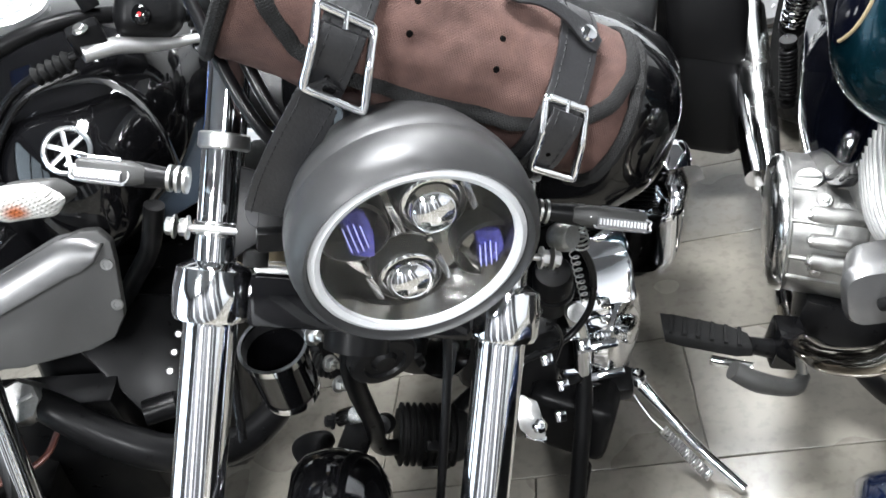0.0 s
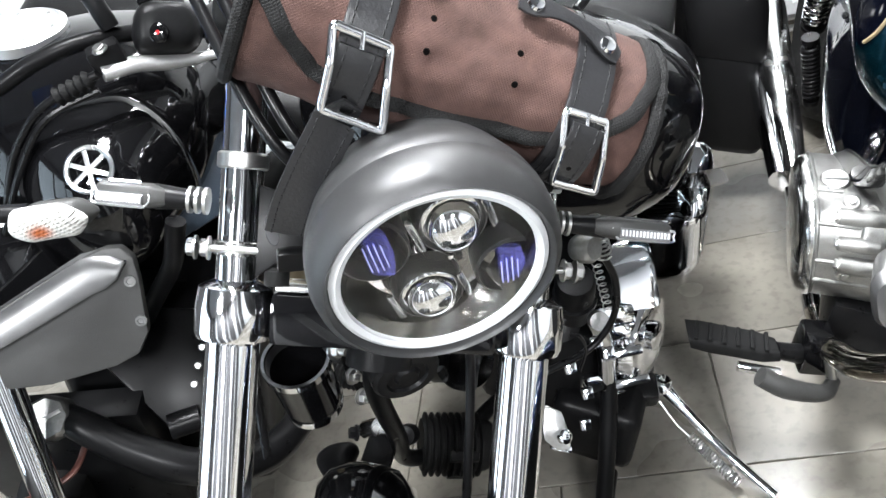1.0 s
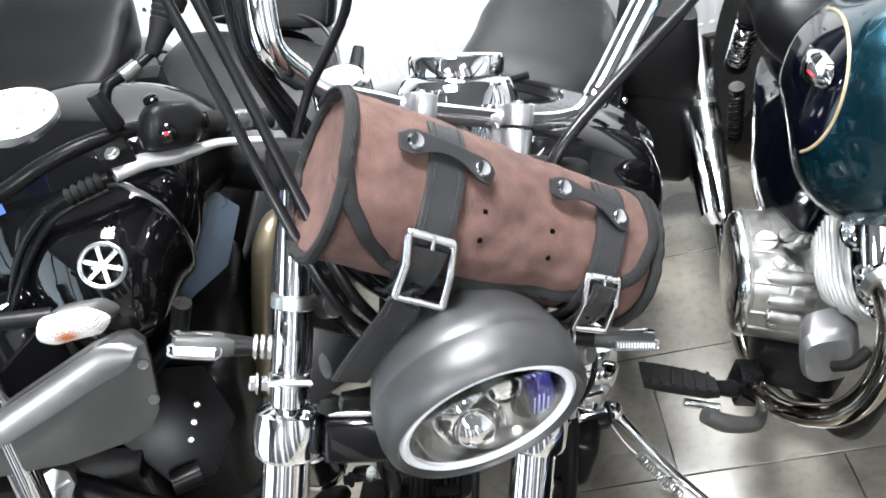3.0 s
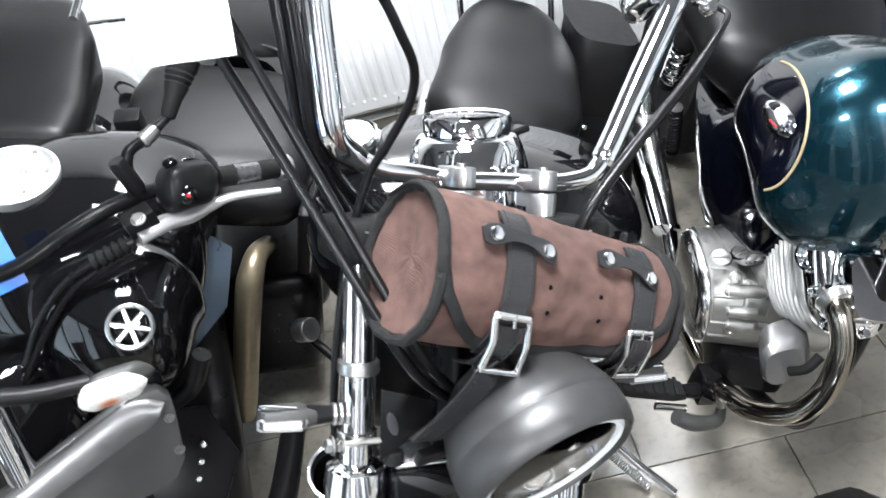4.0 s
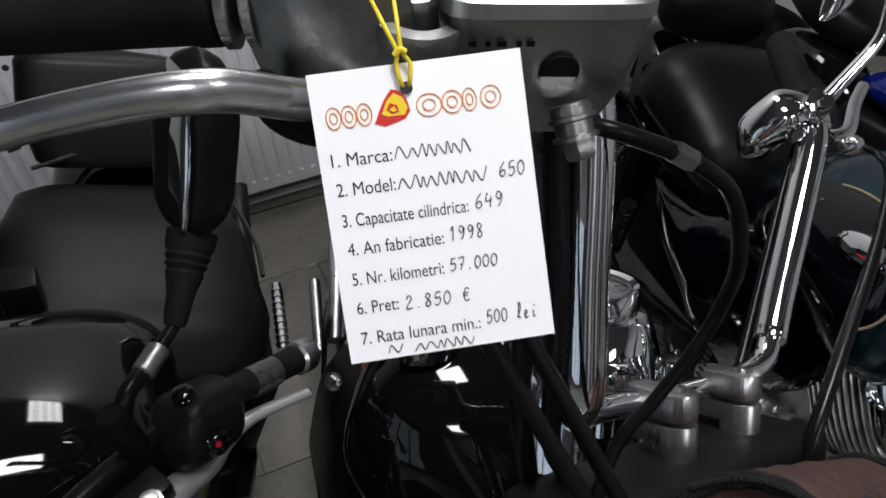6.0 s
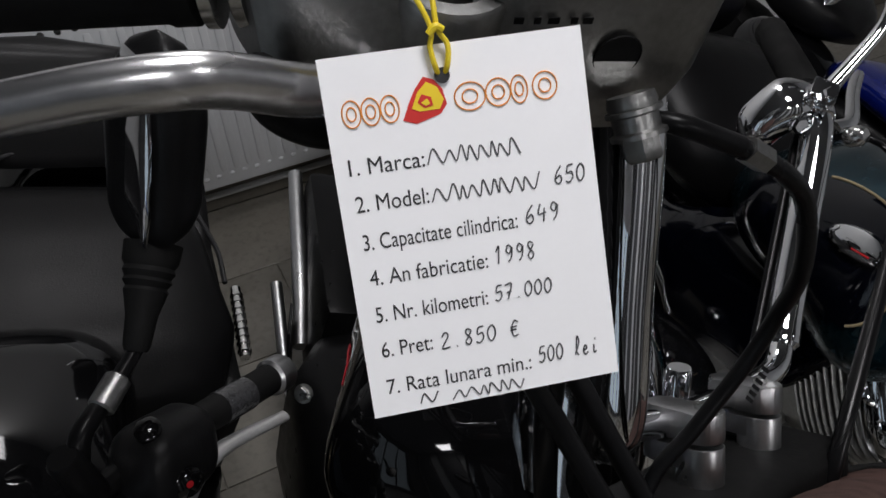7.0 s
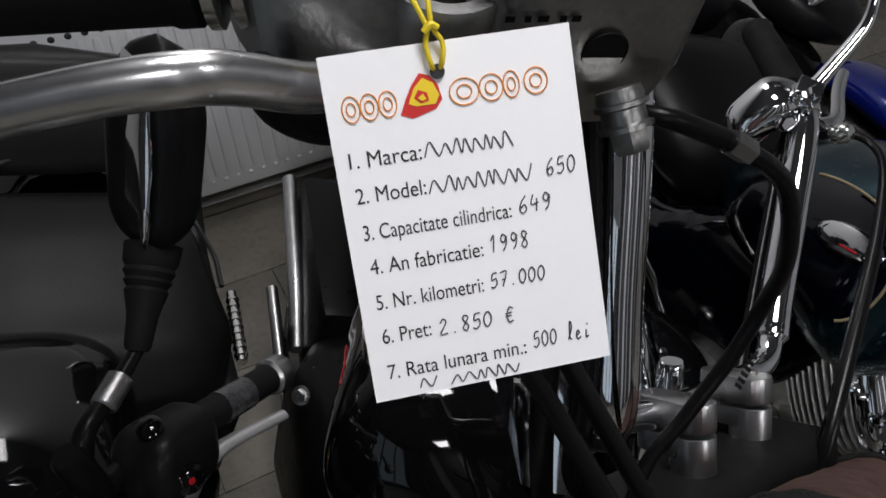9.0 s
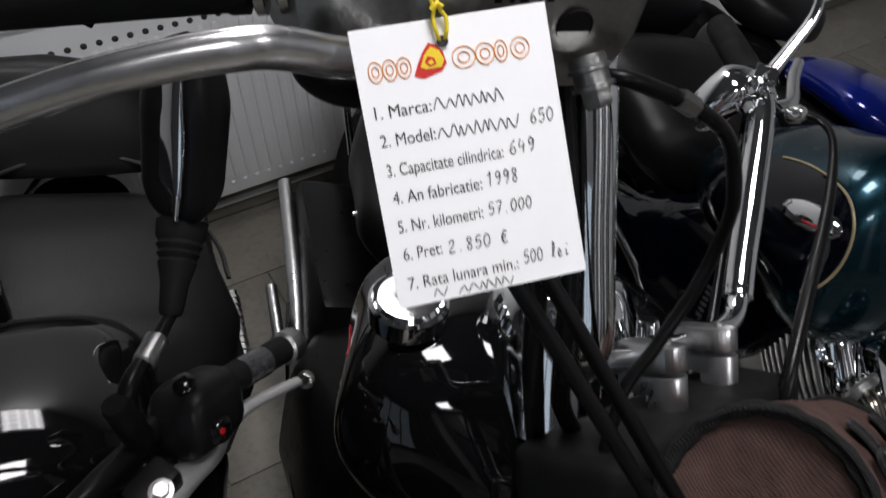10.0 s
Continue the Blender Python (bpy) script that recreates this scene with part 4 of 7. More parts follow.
# throttle side: grip, lever, master cylinder
grip = part("grip", lathe([(0.0, 0.0), (0.0205, 0.001), (0.022, 0.004), (0.022, 0.012), (0.0205, 0.014), (0.0205, 0.145), (0.022, 0.148), (0.022, 0.158), (0.016, 0.16)], aim((-0.612, 0.958, 1.466), V(0.16, -0.066, 0.0)), 32), RUBBER, cruiser, "black rubber grip")
for k in range(2):
    part("grip_band", lathe([(0.0215, 0.0), (0.0235, 0.001), (0.0235, 0.006), (0.0215, 0.007)], aim(V(-0.463, 0.8965, 1.466) + V(0.012, -0.005, 0) * k, V(0.16, -0.066, 0.0)), 28), WORN_CHROME, cruiser, "worn chrome grip band")
part("throttle_housing", loft([(V(-0.452, 0.89, 1.462), V(0.0, 0.03, 0), V(0, 0, 0.035)), (V(-0.43, 0.88, 1.46), V(0.008, 0.034, 0), V(0, 0, 0.042)), (V(-0.39, 0.865, 1.46), V(0.008, 0.034, 0), V(0, 0, 0.042)), (V(-0.38, 0.86, 1.46), V(0.0, 0.03, 0), V(0, 0, 0.036))], 5, 28), CAST, cruiser, "dull cast throttle housing")
part("perch_ring", lathe([(0.02, -0.012), (0.027, -0.012), (0.0285, -0.009), (0.0285, 0.009), (0.027, 0.012), (0.02, 0.012), (0.02, -0.012)], aim((-0.373, 0.842, 1.457), (0.05, -0.25, 1.0)), 36, close=False), CAST, cruiser, "scuffed lever pivot ring")
part("lever_pivot", tube([(-0.373, 0.842, 1.435), (-0.373, 0.84, 1.475)], 0.011, 3, 18), STEEL, cruiser)
part("brake_lever", tube([(-0.34, 0.86, 1.425), (-0.395, 0.84, 1.428), (-0.437, 0.829, 1.437), (-0.472, 0.822, 1.455), (-0.493, 0.82, 1.462), (-0.53, 0.828, 1.462), (-0.58, 0.84, 1.456), (-0.66, 0.86, 1.438)], [0.014, 0.0125, 0.0115, 0.0115, 0.0105, 0.0105], 50, 20, flat=0.72, side=(0, 1, 0.2)), LEVER, cruiser, "polished brake lever")
RX, RY = V(0.091, -0.027, -0.010).normalized(), V(0.12, 0.6, -0.05).normalized()
RZ = RX.cross(RY).normalized()
RM = axes(RX, RZ.cross(RX), RZ, V(-0.308, 0.829, 1.443))
mc = part("master_cylinder", loft([(RM @ V(0.004, 0.0, -0.05), RX * 0.03, RM.to_3x3() @ V(0, 0.022, 0)), (RM @ V(0.0, 0.002, -0.02), RX * 0.05, RM.to_3x3() @ V(0, 0.03, 0)), (RM @ V(0.0, 0.002, 0.018), RX * 0.056, RM.to_3x3() @ V(0, 0.034, 0))], 6, 40), CAST, cruiser, "worn cast brake master cylinder", limit=35)
part("reservoir_lid", loft([(RM @ V(0, 0.002, 0.0185), RX * 0.057, RM.to_3x3() @ V(0, 0.035, 0)), (RM @ V(0, 0.002, 0.0265), RX * 0.057, RM.to_3x3() @ V(0, 0.035, 0)), (RM @ V(0, 0.002, 0.0295), RX * 0.052, RM.to_3x3() @ V(0, 0.031, 0))], 6, 40), BRUSHED, mc, "bright reservoir lid", limit=35)
part("sight_hole", lathe([(0.0112, 0.0006), (0.0108, 0.0012), (0.0105, 0.0006), (0.0, 0.0004)], aim(RM @ V(0.006, -0.0288, -0.011), RM.to_3x3() @ V(0, -1, -0.28)), 32), RUBBER, mc, "dark round sight hole")
for k, (x, w) in enumerate(((-0.03, 0.006), (-0.022, 0.004), (-0.015, 0.007), (-0.006, 0.004), (0.0, 0.006))):
    part("cast_mark", block((w * 0.7, 0.0006, 0.003), RM @ pose(x - 0.012, -0.0325, 0.006, 14), 0), BLACK_SATIN, mc)
BJ = V(-0.312, 0.776, 1.407)
BA = V(0.0, -0.55, -0.8).normalized()
bj = aim(BJ, BA)
part("banjo_seat", lathe([(0.0105, -0.018), (0.0115, -0.014), (0.0105, -0.011)], bj, 28), CAST, cruiser)
part("banjo_washer", lathe([(0.009, -0.012), (0.0128, -0.0115), (0.0128, -0.0095), (0.0105, -0.0085), (0.0105, -0.002), (0.0128, -0.001), (0.0128, 0.0012), (0.008, 0.0016)], bj, 28), CAST, cruiser, "steel banjo ring")
part("banjo_bolt", lathe([(0.0088, 0.001), (0.0092, 0.0025), (0.0092, 0.010), (0.0078, 0.012), (0, 0.012)], bj, 6), CAST, cruiser, "hexagon banjo bolt")
hose = [BJ + V(0.008, 0.004, 0.003), V(-0.292, 0.768, 1.409), V(-0.262, 0.762, 1.392), V(-0.232, 0.753, 1.37), V(-0.214, 0.748, 1.345), V(-0.204, 0.742, 1.30), V(-0.2, 0.747, 1.255), V(-0.215, 0.745, 1.217), V(-0.25, 0.739, 1.178), V(-0.285, 0.732, 1.14), V(-0.335, 0.69, 1.06), V(-0.392, 0.62, 0.93), V(-0.425, 0.58, 0.80), V(-0.45, 0.52, 0.66)]
part("hose_fitting", tube(hose[:3], [0.0045, 0.005, 0.0055], 10, 14), BLACK_SATIN, cruiser, "black hose fitting")
part("hose_collar", tube([V(-0.258, 0.761, 1.39), V(-0.246, 0.7575, 1.381)], 0.0068, 2, 6), CAST, cruiser)
part("brake_hose", tube(hose[2:], 0.0052, 90, 14), CABLE, cruiser, "black brake hose")
for k in range(6):
    part("hose_print", block((0.0006, 0.005, 0.0025), aim(V(-0.2195, 0.7315, 1.237) + V(-0.0055, -0.0022, -0.0125) * 0.32 * k + V(-0.003, -0.0045, 0.002), V(0.35, 0.15, 0.9)), 0), STITCH, cruiser)
CB = V(-0.23, 0.418, 0.879)
for off, rad in ((V(0, 0, 0), 0.0058), (V(0.024, 0.012, 0.0), 0.0058)):
    a, b = V(-0.392, 0.772, 1.345) + off, V(-0.288, 0.565, 1.035) + off * 0.7
    part("throttle_cable", tube([V(-0.415, 0.855, 1.43) + off * 0.5, V(-0.405, 0.81, 1.395) + off, a, a.lerp(b, 0.5), b, V(-0.262, 0.56, 0.96) + off * 0.5, V(-0.25, 0.60, 0.88)], rad, 60, 12), CABLE, cruiser, "black throttle cable")
part("lever_hook", tube([V(-0.46, 0.835, 1.45), V(-0.455, 0.845, 1.425), V(-0.437, 0.845, 1.408), V(-0.41, 0.842, 1.402), V(-0.38, 0.84, 1.40)], 0.0085, 24, 14), BLACK_SATIN, cruiser, "bent black cable guide")
# braided sleeves along the risers
def sleeve(points, r, n=110, sides=24):
    """A hose in a braided jacket: crossing ridges on one skin."""
    bm = bmesh.new()
    way = glide(points, n)
    rings = []
    for i, q in enumerate(way):
        t = (way[min(i + 1, n - 1)] - way[max(i - 1, 0)]).normalized()
        s = (V(0, 1, 0) - t * t.y).normalized()
        o = t.cross(s)
        rings.append([bm.verts.new(q + (s * math.cos(a) + o * math.sin(a)) * r * (1 + 0.09 * math.cos(6 * a + i * 1.57) * math.cos(6 * a - i * 1.57))) for a in (2 * math.pi * k / sides for k in range(sides))])
    for a, b in zip(rings, rings[1:]):
        for k in range(sides):
            bm.faces.new((a[k], a[(k + 1) % sides], b[(k + 1) % sides], b[k]))
    bm.faces.new(rings[0][::-1])
    bm.faces.new(rings[-1])
    return bm


part("braided_sleeve", sleeve([V(-0.30, 0.835, 1.44), V(-0.298, 0.822, 1.385), V(-0.315, 0.775, 1.27), V(-0.325, 0.757, 1.20), V(-0.315, 0.765, 1.12), V(-0.29, 0.765, 1.05)], 0.0075), CABLE, cruiser, "black braided wire sleeve")
part("wiring_loom", tube([V(-0.325, 0.85, 1.44), V(-0.318, 0.835, 1.37), V(-0.33, 0.793, 1.27), V(-0.34, 0.775, 1.18), V(-0.325, 0.78, 1.05)], 0.0085, 40, 12), CABLE, cruiser, "black wiring loom")
part("braided_sleeve", sleeve([V(0.185, 1.035, 1.095), V(0.15, 1.005, 1.072), V(0.085, 0.945, 1.02), V(0.02, 0.885, 0.97), V(-0.02, 0.85, 0.945)], 0.006), CABLE, cruiser, "black braided wire sleeve")

# clutch side: perch, mirror, cable
part("clutch_perch", egg([(V(0.19, 1.035, 1.142), 0.02, 0.02), (V(0.16, 1.043, 1.13), 0.031, 0.03), (V(0.135, 1.053, 1.1), 0.032, 0.028), (V(0.122, 1.06, 1.068), 0.016, 0.016)], V(0.75, 0.05, -0.65), V(0.25, 0.93, 0.2), 20, 2.4, 32, 0.22), CHROME, cruiser, "chrome clutch perch", limit=60)
part("perch_screw", lathe([(0.011, -0.006), (0.011, 0.008), (0.008, 0.011), (0.0, 0.011)], aim((0.152, 1.018, 1.118), V(-0.3, -0.9, 0.3)), 6), CHROME, cruiser, "chrome hexagon screw")
part("perch_cap", block((0.028, 0.03, 0.018), aim((0.182, 1.022, 1.146), V(-0.1, -0.35, 0.9), (0.7, 0.5, 0.2)), 0.004), CHROME, cruiser, "chrome perch cap")
part("perch_band", lathe([(0.0185, -0.008), (0.0215, -0.006), (0.0215, 0.006), (0.0185, 0.008)], aim((0.183, 1.022, 1.116), (0.5, 0.75, 0.3)), 28), CHROME, cruiser)
nuts((0.172, 1.01, 1.15), V(-0.2, -0.5, 0.8), 1, 0.008, 0.012, cruiser, "perch_bolt", CHROME)
mirror_stem = part("mirror_stem", tube([V(0.197, 1.03, 1.135), V(0.232, 1.034, 1.163), V(0.27, 1.04, 1.195), V(0.283, 1.05, 1.225), V(0.286, 1.06, 1.25)], [0.0095, 0.008, 0.0062, 0.006], 24, 12), CHROME, cruiser, "chrome mirror stem")
part("grip", tube([V(0.203, 1.057, 1.119), V(0.235, 1.1, 1.114), V(0.32, 1.22, 1.095)], 0.0205, 8, 20), RUBBER, cruiser, "black rubber grip")
part("mirror_base", lathe([(0.009, -0.008), (0.011, -0.004), (0.011, 0.006), (0.007, 0.01)], aim((0.2, 1.03, 1.138), (0.7, 0, 0.7)), 6), CHROME, mirror_stem)
part("mirror_head", egg([(V(0.20, 1.07, 1.225), 0.012, 0.006), (V(0.235, 1.08, 1.25), 0.022, 0.01), (V(0.28, 1.09, 1.27), 0.02, 0.009), (V(0.32, 1.1, 1.28), 0.012, 0.006)], V(-0.2, 0.4, 0.8), V(0.2, -0.8, 0.3), 16), CHROME, mirror_stem, "small chrome mirror")
part("clutch_lever", tube([V(0.2, 1.005, 1.105), V(0.235, 1.01, 1.1), V(0.3, 1.06, 1.09), V(0.36, 1.1, 1.08)], [0.01, 0.009, 0.008], 16, 12, flat=0.7), CHROME, cruiser, "chrome clutch lever")
part("lever_joint", lathe([(0.01, -0.01), (0.012, -0.006), (0.012, 0.006), (0.008, 0.012), (0, 0.012)], aim((0.215, 0.985, 1.1), (0.2, -0.7, 0.5)), 20), WORN_CHROME, cruiser)
part("clutch_cable", tube([V(0.222, 0.985, 1.1), V(0.228, 0.955, 1.1), V(0.2, 0.915, 1.1), V(0.13, 0.855, 1.075), V(0.03, 0.785, 1.04), V(-0.04, 0.735, 1.005), V(-0.07, 0.71, 0.96), V(-0.09, 0.70, 0.9)], [0.0045, 0.0045, 0.0075, 0.0075, 0.0075], 60, 12), CABLE, cruiser, "black clutch cable")

# ---- tool bag ----
BA0, BB0 = V(-0.255, 0.61, 1.135), V(0.02, 0.675, 0.885)
BAX = (BB0 - BA0).normalized()
BE1 = V(0.127, -0.985, -0.116)
BE2 = V(0.673, 0.0, 0.740)
BR0, BLEN = 0.085, 0.356


ROLL_SHAPE = [(-90, 0.95), (-54, 0.97), (-25, 1.0), (0, 0.955), (15, 0.885), (38, 0.79), (60, 0.755), (90, 0.76), (126, 0.79), (180, 0.78), (230, 0.86), (270, 0.95)]


def swell(s, phi):
    """How far the roll's skin stands out: fuller low in front, dented above, slimmer towards one end."""
    phi = (phi + 90) % 360 - 90
    for (a, b), (c, d) in zip(ROLL_SHAPE, ROLL_SHAPE[1:]):
        if phi <= c:
            f = (phi - a) / (c - a)
            k = b + (d - b) * f * f * (3 - 2 * f)
            break
    f = max(0.0, min(1.0, (s - 0.07) / 0.24))
    return k * (1.03 - 0.09 * f * f * (3 - 2 * f))


def BS(s, phi, r=BR0):
    """A place on the roll: s along it, phi degrees up from its front."""
    a = radians(phi)
    k = swell(s, phi)
    r = r * k if r <= BR0 else BR0 * k + r - BR0
    return BA0 + BAX * s + (BE1 * math.cos(a) + BE2 * math.sin(a)) * r


def wrinkle(s, phi):
    return 0.0022 * noise.noise(V(s * 22, phi * 0.035, 1.7)) + 0.0012 * noise.noise(V(s * 60, phi * 0.08, 4.2))


def roll_grid(rows, cols, place):
    bm = bmesh.new()
    g = [[bm.verts.new(place(i / (rows - 1), j / (cols - 1))) for j in range(cols)] for i in range(rows)]
    for i in range(rows - 1):
        for j in range(cols - 1):
            bm.faces.new((g[i][j], g[i][j + 1], g[i + 1][j + 1], g[i + 1][j]))
    return bm


bag = thing("tool_bag", (-0.13, 0.62, 0.95), "brown canvas tool bag with black straps on the forks", "bag")


def body_place(u, v):
    s = u * BLEN
    phi = v * 360
    e = min(1.0, u / 0.03, (1 - u) / 0.06)
    return BS(s, phi, (BR0 - 0.004 * (1 - e)) + wrinkle(s, phi if phi < 180 else phi - 360) * 1.2)


bm = roll_grid(60, 73, body_place)
bmesh.ops.remove_doubles(bm, verts=bm.verts[:], dist=0.0003)
part("roll", bm, CANVAS, bag, "dark brown canvas roll", limit=70)
for s0, sgn in ((0.003, -1), (BLEN - 0.003, 1)):
    bm = bmesh.new()
    rings = []
    for k in range(9):
        r = BR0 * (1 - k / 8) * 0.985
        rings.append([bm.verts.new(BS(s0 + sgn * (-0.007 * math.sin(math.pi * min(1, k / 5) / 2) + wrinkle(k * 0.02, j * 9.0)), j * 9.0, r)) for j in range(40)])
    for a, b in zip(rings, rings[1:]):
        for j in range(40):
            bm.faces.new((a[j], a[(j + 1) % 40], b[(j + 1) % 40], b[j]))
    bmesh.ops.remove_doubles(bm, verts=bm.verts[:], dist=0.0003)
    part("end_cap", bm, CANVAS, bag, "round canvas end", limit=70)
    ring = [BS(s0 + sgn * 0.001, k * 9.0, BR0 + 0.001 + 0.0015 * (k % 2)) for k in range(41)]
    part("end_binding", tube(ring, 0.0062, 160, 8), BINDING, bag, "frayed black binding")


def flap_low(s):
    keys = [(0.0, 40), (0.012, 18), (0.035, 2), (0.063, -12), (0.10, -17), (0.15, -16), (0.20, -13), (0.25, -9.5), (0.28, -4), (0.31, 9), (0.33, 24), (0.343, 50)]
    for (a, b), (c, d) in zip(keys, keys[1:]):
        if s <= c:
            f = max(0, (s - a) / (c - a))
            return b + (d - b) * f
    return keys[-1][1]


def flap_place(u, v, lift=0.0):
    s = u * 0.343
    low = flap_low(s)
    phi = low + (168 - low) * v
    sag = 0.003 * math.exp(-((phi - 20) / 22) ** 2) * math.exp(-((s - 0.18) / 0.05) ** 2)
    return BS(s, phi, BR0 + 0.0035 + lift + wrinkle(s * 1.3 + 3, phi) * 1.3 - sag)


bm = roll_grid(56, 44, flap_place)
part("flap", bm, CANVAS, bag, "worn brown canvas flap", limit=70)
edge = [flap_place(k / 60, 0.0, 0.001) for k in range(61)]
part("flap_binding", tube([flap_place(0, 1 - k / 12, 0.001) for k in range(12)] + edge + [flap_place(1, k / 12, 0.001) for k in range(1, 12)], 0.0072, 220, 10, flat=0.45, side=(0.127, -0.985, -0.116)), BINDING, bag, "black woven flap binding")
for s, phi in ((0.14, 36), (0.141, 16), (0.2175, 36), (0.219, 16)):
    part("lace_hole", lathe([(0.0, 0.0005), (0.0025, 0.0004), (0.0031, -0.001)], aim(flap_place(s / 0.343, (phi - flap_low(s)) / (168 - flap_low(s)), 0.0003), BS(s, phi) - BS(s, phi, 0)), 14), HOLE, bag, "small dark hole")


def band(points, outs, halfw, thick, name, material, parent, label="", wdir=None):
    secs = []
    for i, (p, o) in enumerate(zip(points, outs)):
        t = (points[min(i + 1, len(points) - 1)] - points[max(i - 1, 0)]).normalized()
        w = t.cross(o).normalized()
        hw = halfw[i] if isinstance(halfw, list) else halfw
        secs.append((p, w * hw, o.normalized() * thick / 2))
    return part(name, loft(secs, 7, 20), material, parent, label)


def stitches(pts, outs, off, lift, parent):
    for sgn in (-1, 1):
        line = []
        for i, (p, o) in enumerate(zip(pts, outs)):
            t = (pts[min(i + 1, len(pts) - 1)] - pts[max(i - 1, 0)]).normalized()
            line.append(p + t.cross(o).normalized() * off * sgn + o.normalized() * lift)
        span = sum((b - a).length for a, b in zip(line, line[1:]))
        way = glide(line, 2 * max(4, int(span / 0.0066)))
        bm = bmesh.new()
        for a, b in zip(way[0::2], way[1::2]):
            tube([a, a.lerp(b, 1.25)], 0.0008, 2, 6, bm)
        part("stitching", bm, STITCH, parent, "black stitching")


def tongue(s, low, halfw):
    pts = [BS(s, low - 7 * k, BR0 + 0.0145 + 0.003 * math.sin(k * 0.45)) for k in range(8)]
    outs = [BS(s, low - 7 * k) - BS(s, low - 7 * k, 0) for k in range(8)]
    st = band(pts, outs, halfw, 0.003, "strap_tongue", STRAP, bag, "short strap end through the buckle")
    stitches(pts, outs, halfw - 0.006, 0.0016, st)


def strap(s, phi0, phi1, tail, label):
    n = 18
    pts, outs = [], []
    for k in range(n):
        ph = phi0 + (phi1 - phi0) * k / (n - 1)
        pts.append(BS(s, ph, BR0 + 0.0085))
        outs.append(BS(s, ph) - BS(s, ph, 0))
    if tail:
        way = glide([pts[-1]] + tail, 14)[1:]
        o = outs[-1].normalized()
        for k, q in enumerate(way):
            pts.append(q)
            outs.append(o.lerp(V(0.35, -0.9, 0.1), k / len(way)))
    st = band(pts, outs, 0.0185, 0.0035, "strap", STRAP, bag, label)
    stitches(pts, outs, 0.0125, 0.0018, st)
    return st


def buckle(tl, down, right, w, h, name="buckle"):
    d, r = down.normalized(), right.normalized()
    o = r.cross(d).normalized() * -1
    if o.y > 0:
        o = o * -1
    c = [tl, tl + r * w, tl + r * w + d * h * 0.45 + o * 0.006, tl + r * w * 1.05 + d * h, tl - r * w * 0.05 + d * h, tl + d * h * 0.45 + o * 0.006]
    pts = []
    for i in range(6):
        a, b = c[i], c[(i + 1) % 6]
        pts += [a.lerp(b, 0.08), a.lerp(b, 0.5), a.lerp(b, 0.92)]
    pts.append(pts[0])
    bk = part(name, tube(pts, 0.0038, 110, 12), CHROME, bag, "bright chrome buckle")
    part("buckle_roller", tube([tl + r * 0.002 + o * 0.001, tl + r * (w - 0.002) + o * 0.001], 0.0042, 3, 14), CHROME, bk)
    part("buckle_tongue", tube([tl + r * w * 0.5 + o * 0.003 - d * 0.003, tl + r * w * 0.5 + o * 0.0055 + d * 0.01], 0.0023, 4, 10), CHROME, bk)
    return bk


strap(0.0915, 95, -22, [V(-0.205, 0.515, 1.03), V(-0.232, 0.508, 1.005), V(-0.262, 0.508, 0.975), V(-0.287, 0.514, 0.945)], "black stitched leather strap")
strap(0.284, 95, -38, [], "black stitched leather strap")
tongue(0.0915, 8, 0.017)
tongue(0.29, 10, 0.015)
for s, ph in ((0.0915, -14), (0.291, -14)):
    part("strap_hole", lathe([(0.0, 0.0006), (0.0022, 0.0005), (0.0026, -0.001)], aim(BS(s, ph, BR0 + 0.0185), BS(s, ph) - BS(s, ph, 0)), 12), HOLE, bag)
buckle(V(-0.180, 0.5335, 1.098), V(-0.031, -0.022, -0.062), V(0.032, 0.01, -0.033), 0.046, 0.064)
buckle(V(-0.038, 0.578, 0.963), V(-0.026, -0.012, -0.062), V(0.03, 0.012, -0.027), 0.041, 0.064)
for s0, ph0, s1, ph1 in ((0.042, 66, 0.138, 60), (0.205, 70, 0.303, 58)):
    pts = [BS(s0 + (s1 - s0) * k / 14, ph0 + (ph1 - ph0) * k / 14 + 5 * math.sin(k / 14 * math.pi), BR0 + 0.011 + 0.006 * math.sin(k / 14 * math.pi)) for k in range(15)]
    outs = [BS(s0 + (s1 - s0) * k / 14, 62) - BS(s0 + (s1 - s0) * k / 14, 62, 0) for k in range(15)]
    tab = band(pts, outs, [(0.0075, 0.0108, 0.0118, 0.0105, 0.0085, 0.0072, 0.0068, 0.0066, 0.0068, 0.0072, 0.0085, 0.0105, 0.0118, 0.0108, 0.0075)[k] for k in range(15)], 0.003, "strap_tab", STRAP, bag, "black leather strap tab")
    for k in (2, 12):
        part("stud", lathe([(0.008, 0.0), (0.0068, 0.003), (0.0, 0.005)], aim(pts[k] + outs[k].normalized() * 0.0015, outs[k]), 18), CHROME, tab, "chrome stud")

# ---- price tag ----
TL, TR, BR, BL = V(-0.441, 0.8181, 1.4584), V(-0.3392, 0.7922, 1.4597), V(-0.3576, 0.7135, 1.3358), V(-0.4594, 0.7393, 1.3345)
TX = (TR - TL + BR - BL).normalized()
TY = (TL - BL + TR - BR)
TY = (TY - TX * TY.dot(TX)).normalized()
TC = (TL + TR + BL + BR) / 4
TM = axes(TX, TY, TX.cross(TY), TC)
price_tag = thing("price_tag", TC, "white cardboard price tag on a yellow band", "tag")
part("card", slab([(-0.0534, -0.0725), (0.0535, -0.0738), (0.0525, 0.0728), (-0.0525, 0.0732)], 0.0006, TM), PAPER, price_tag)


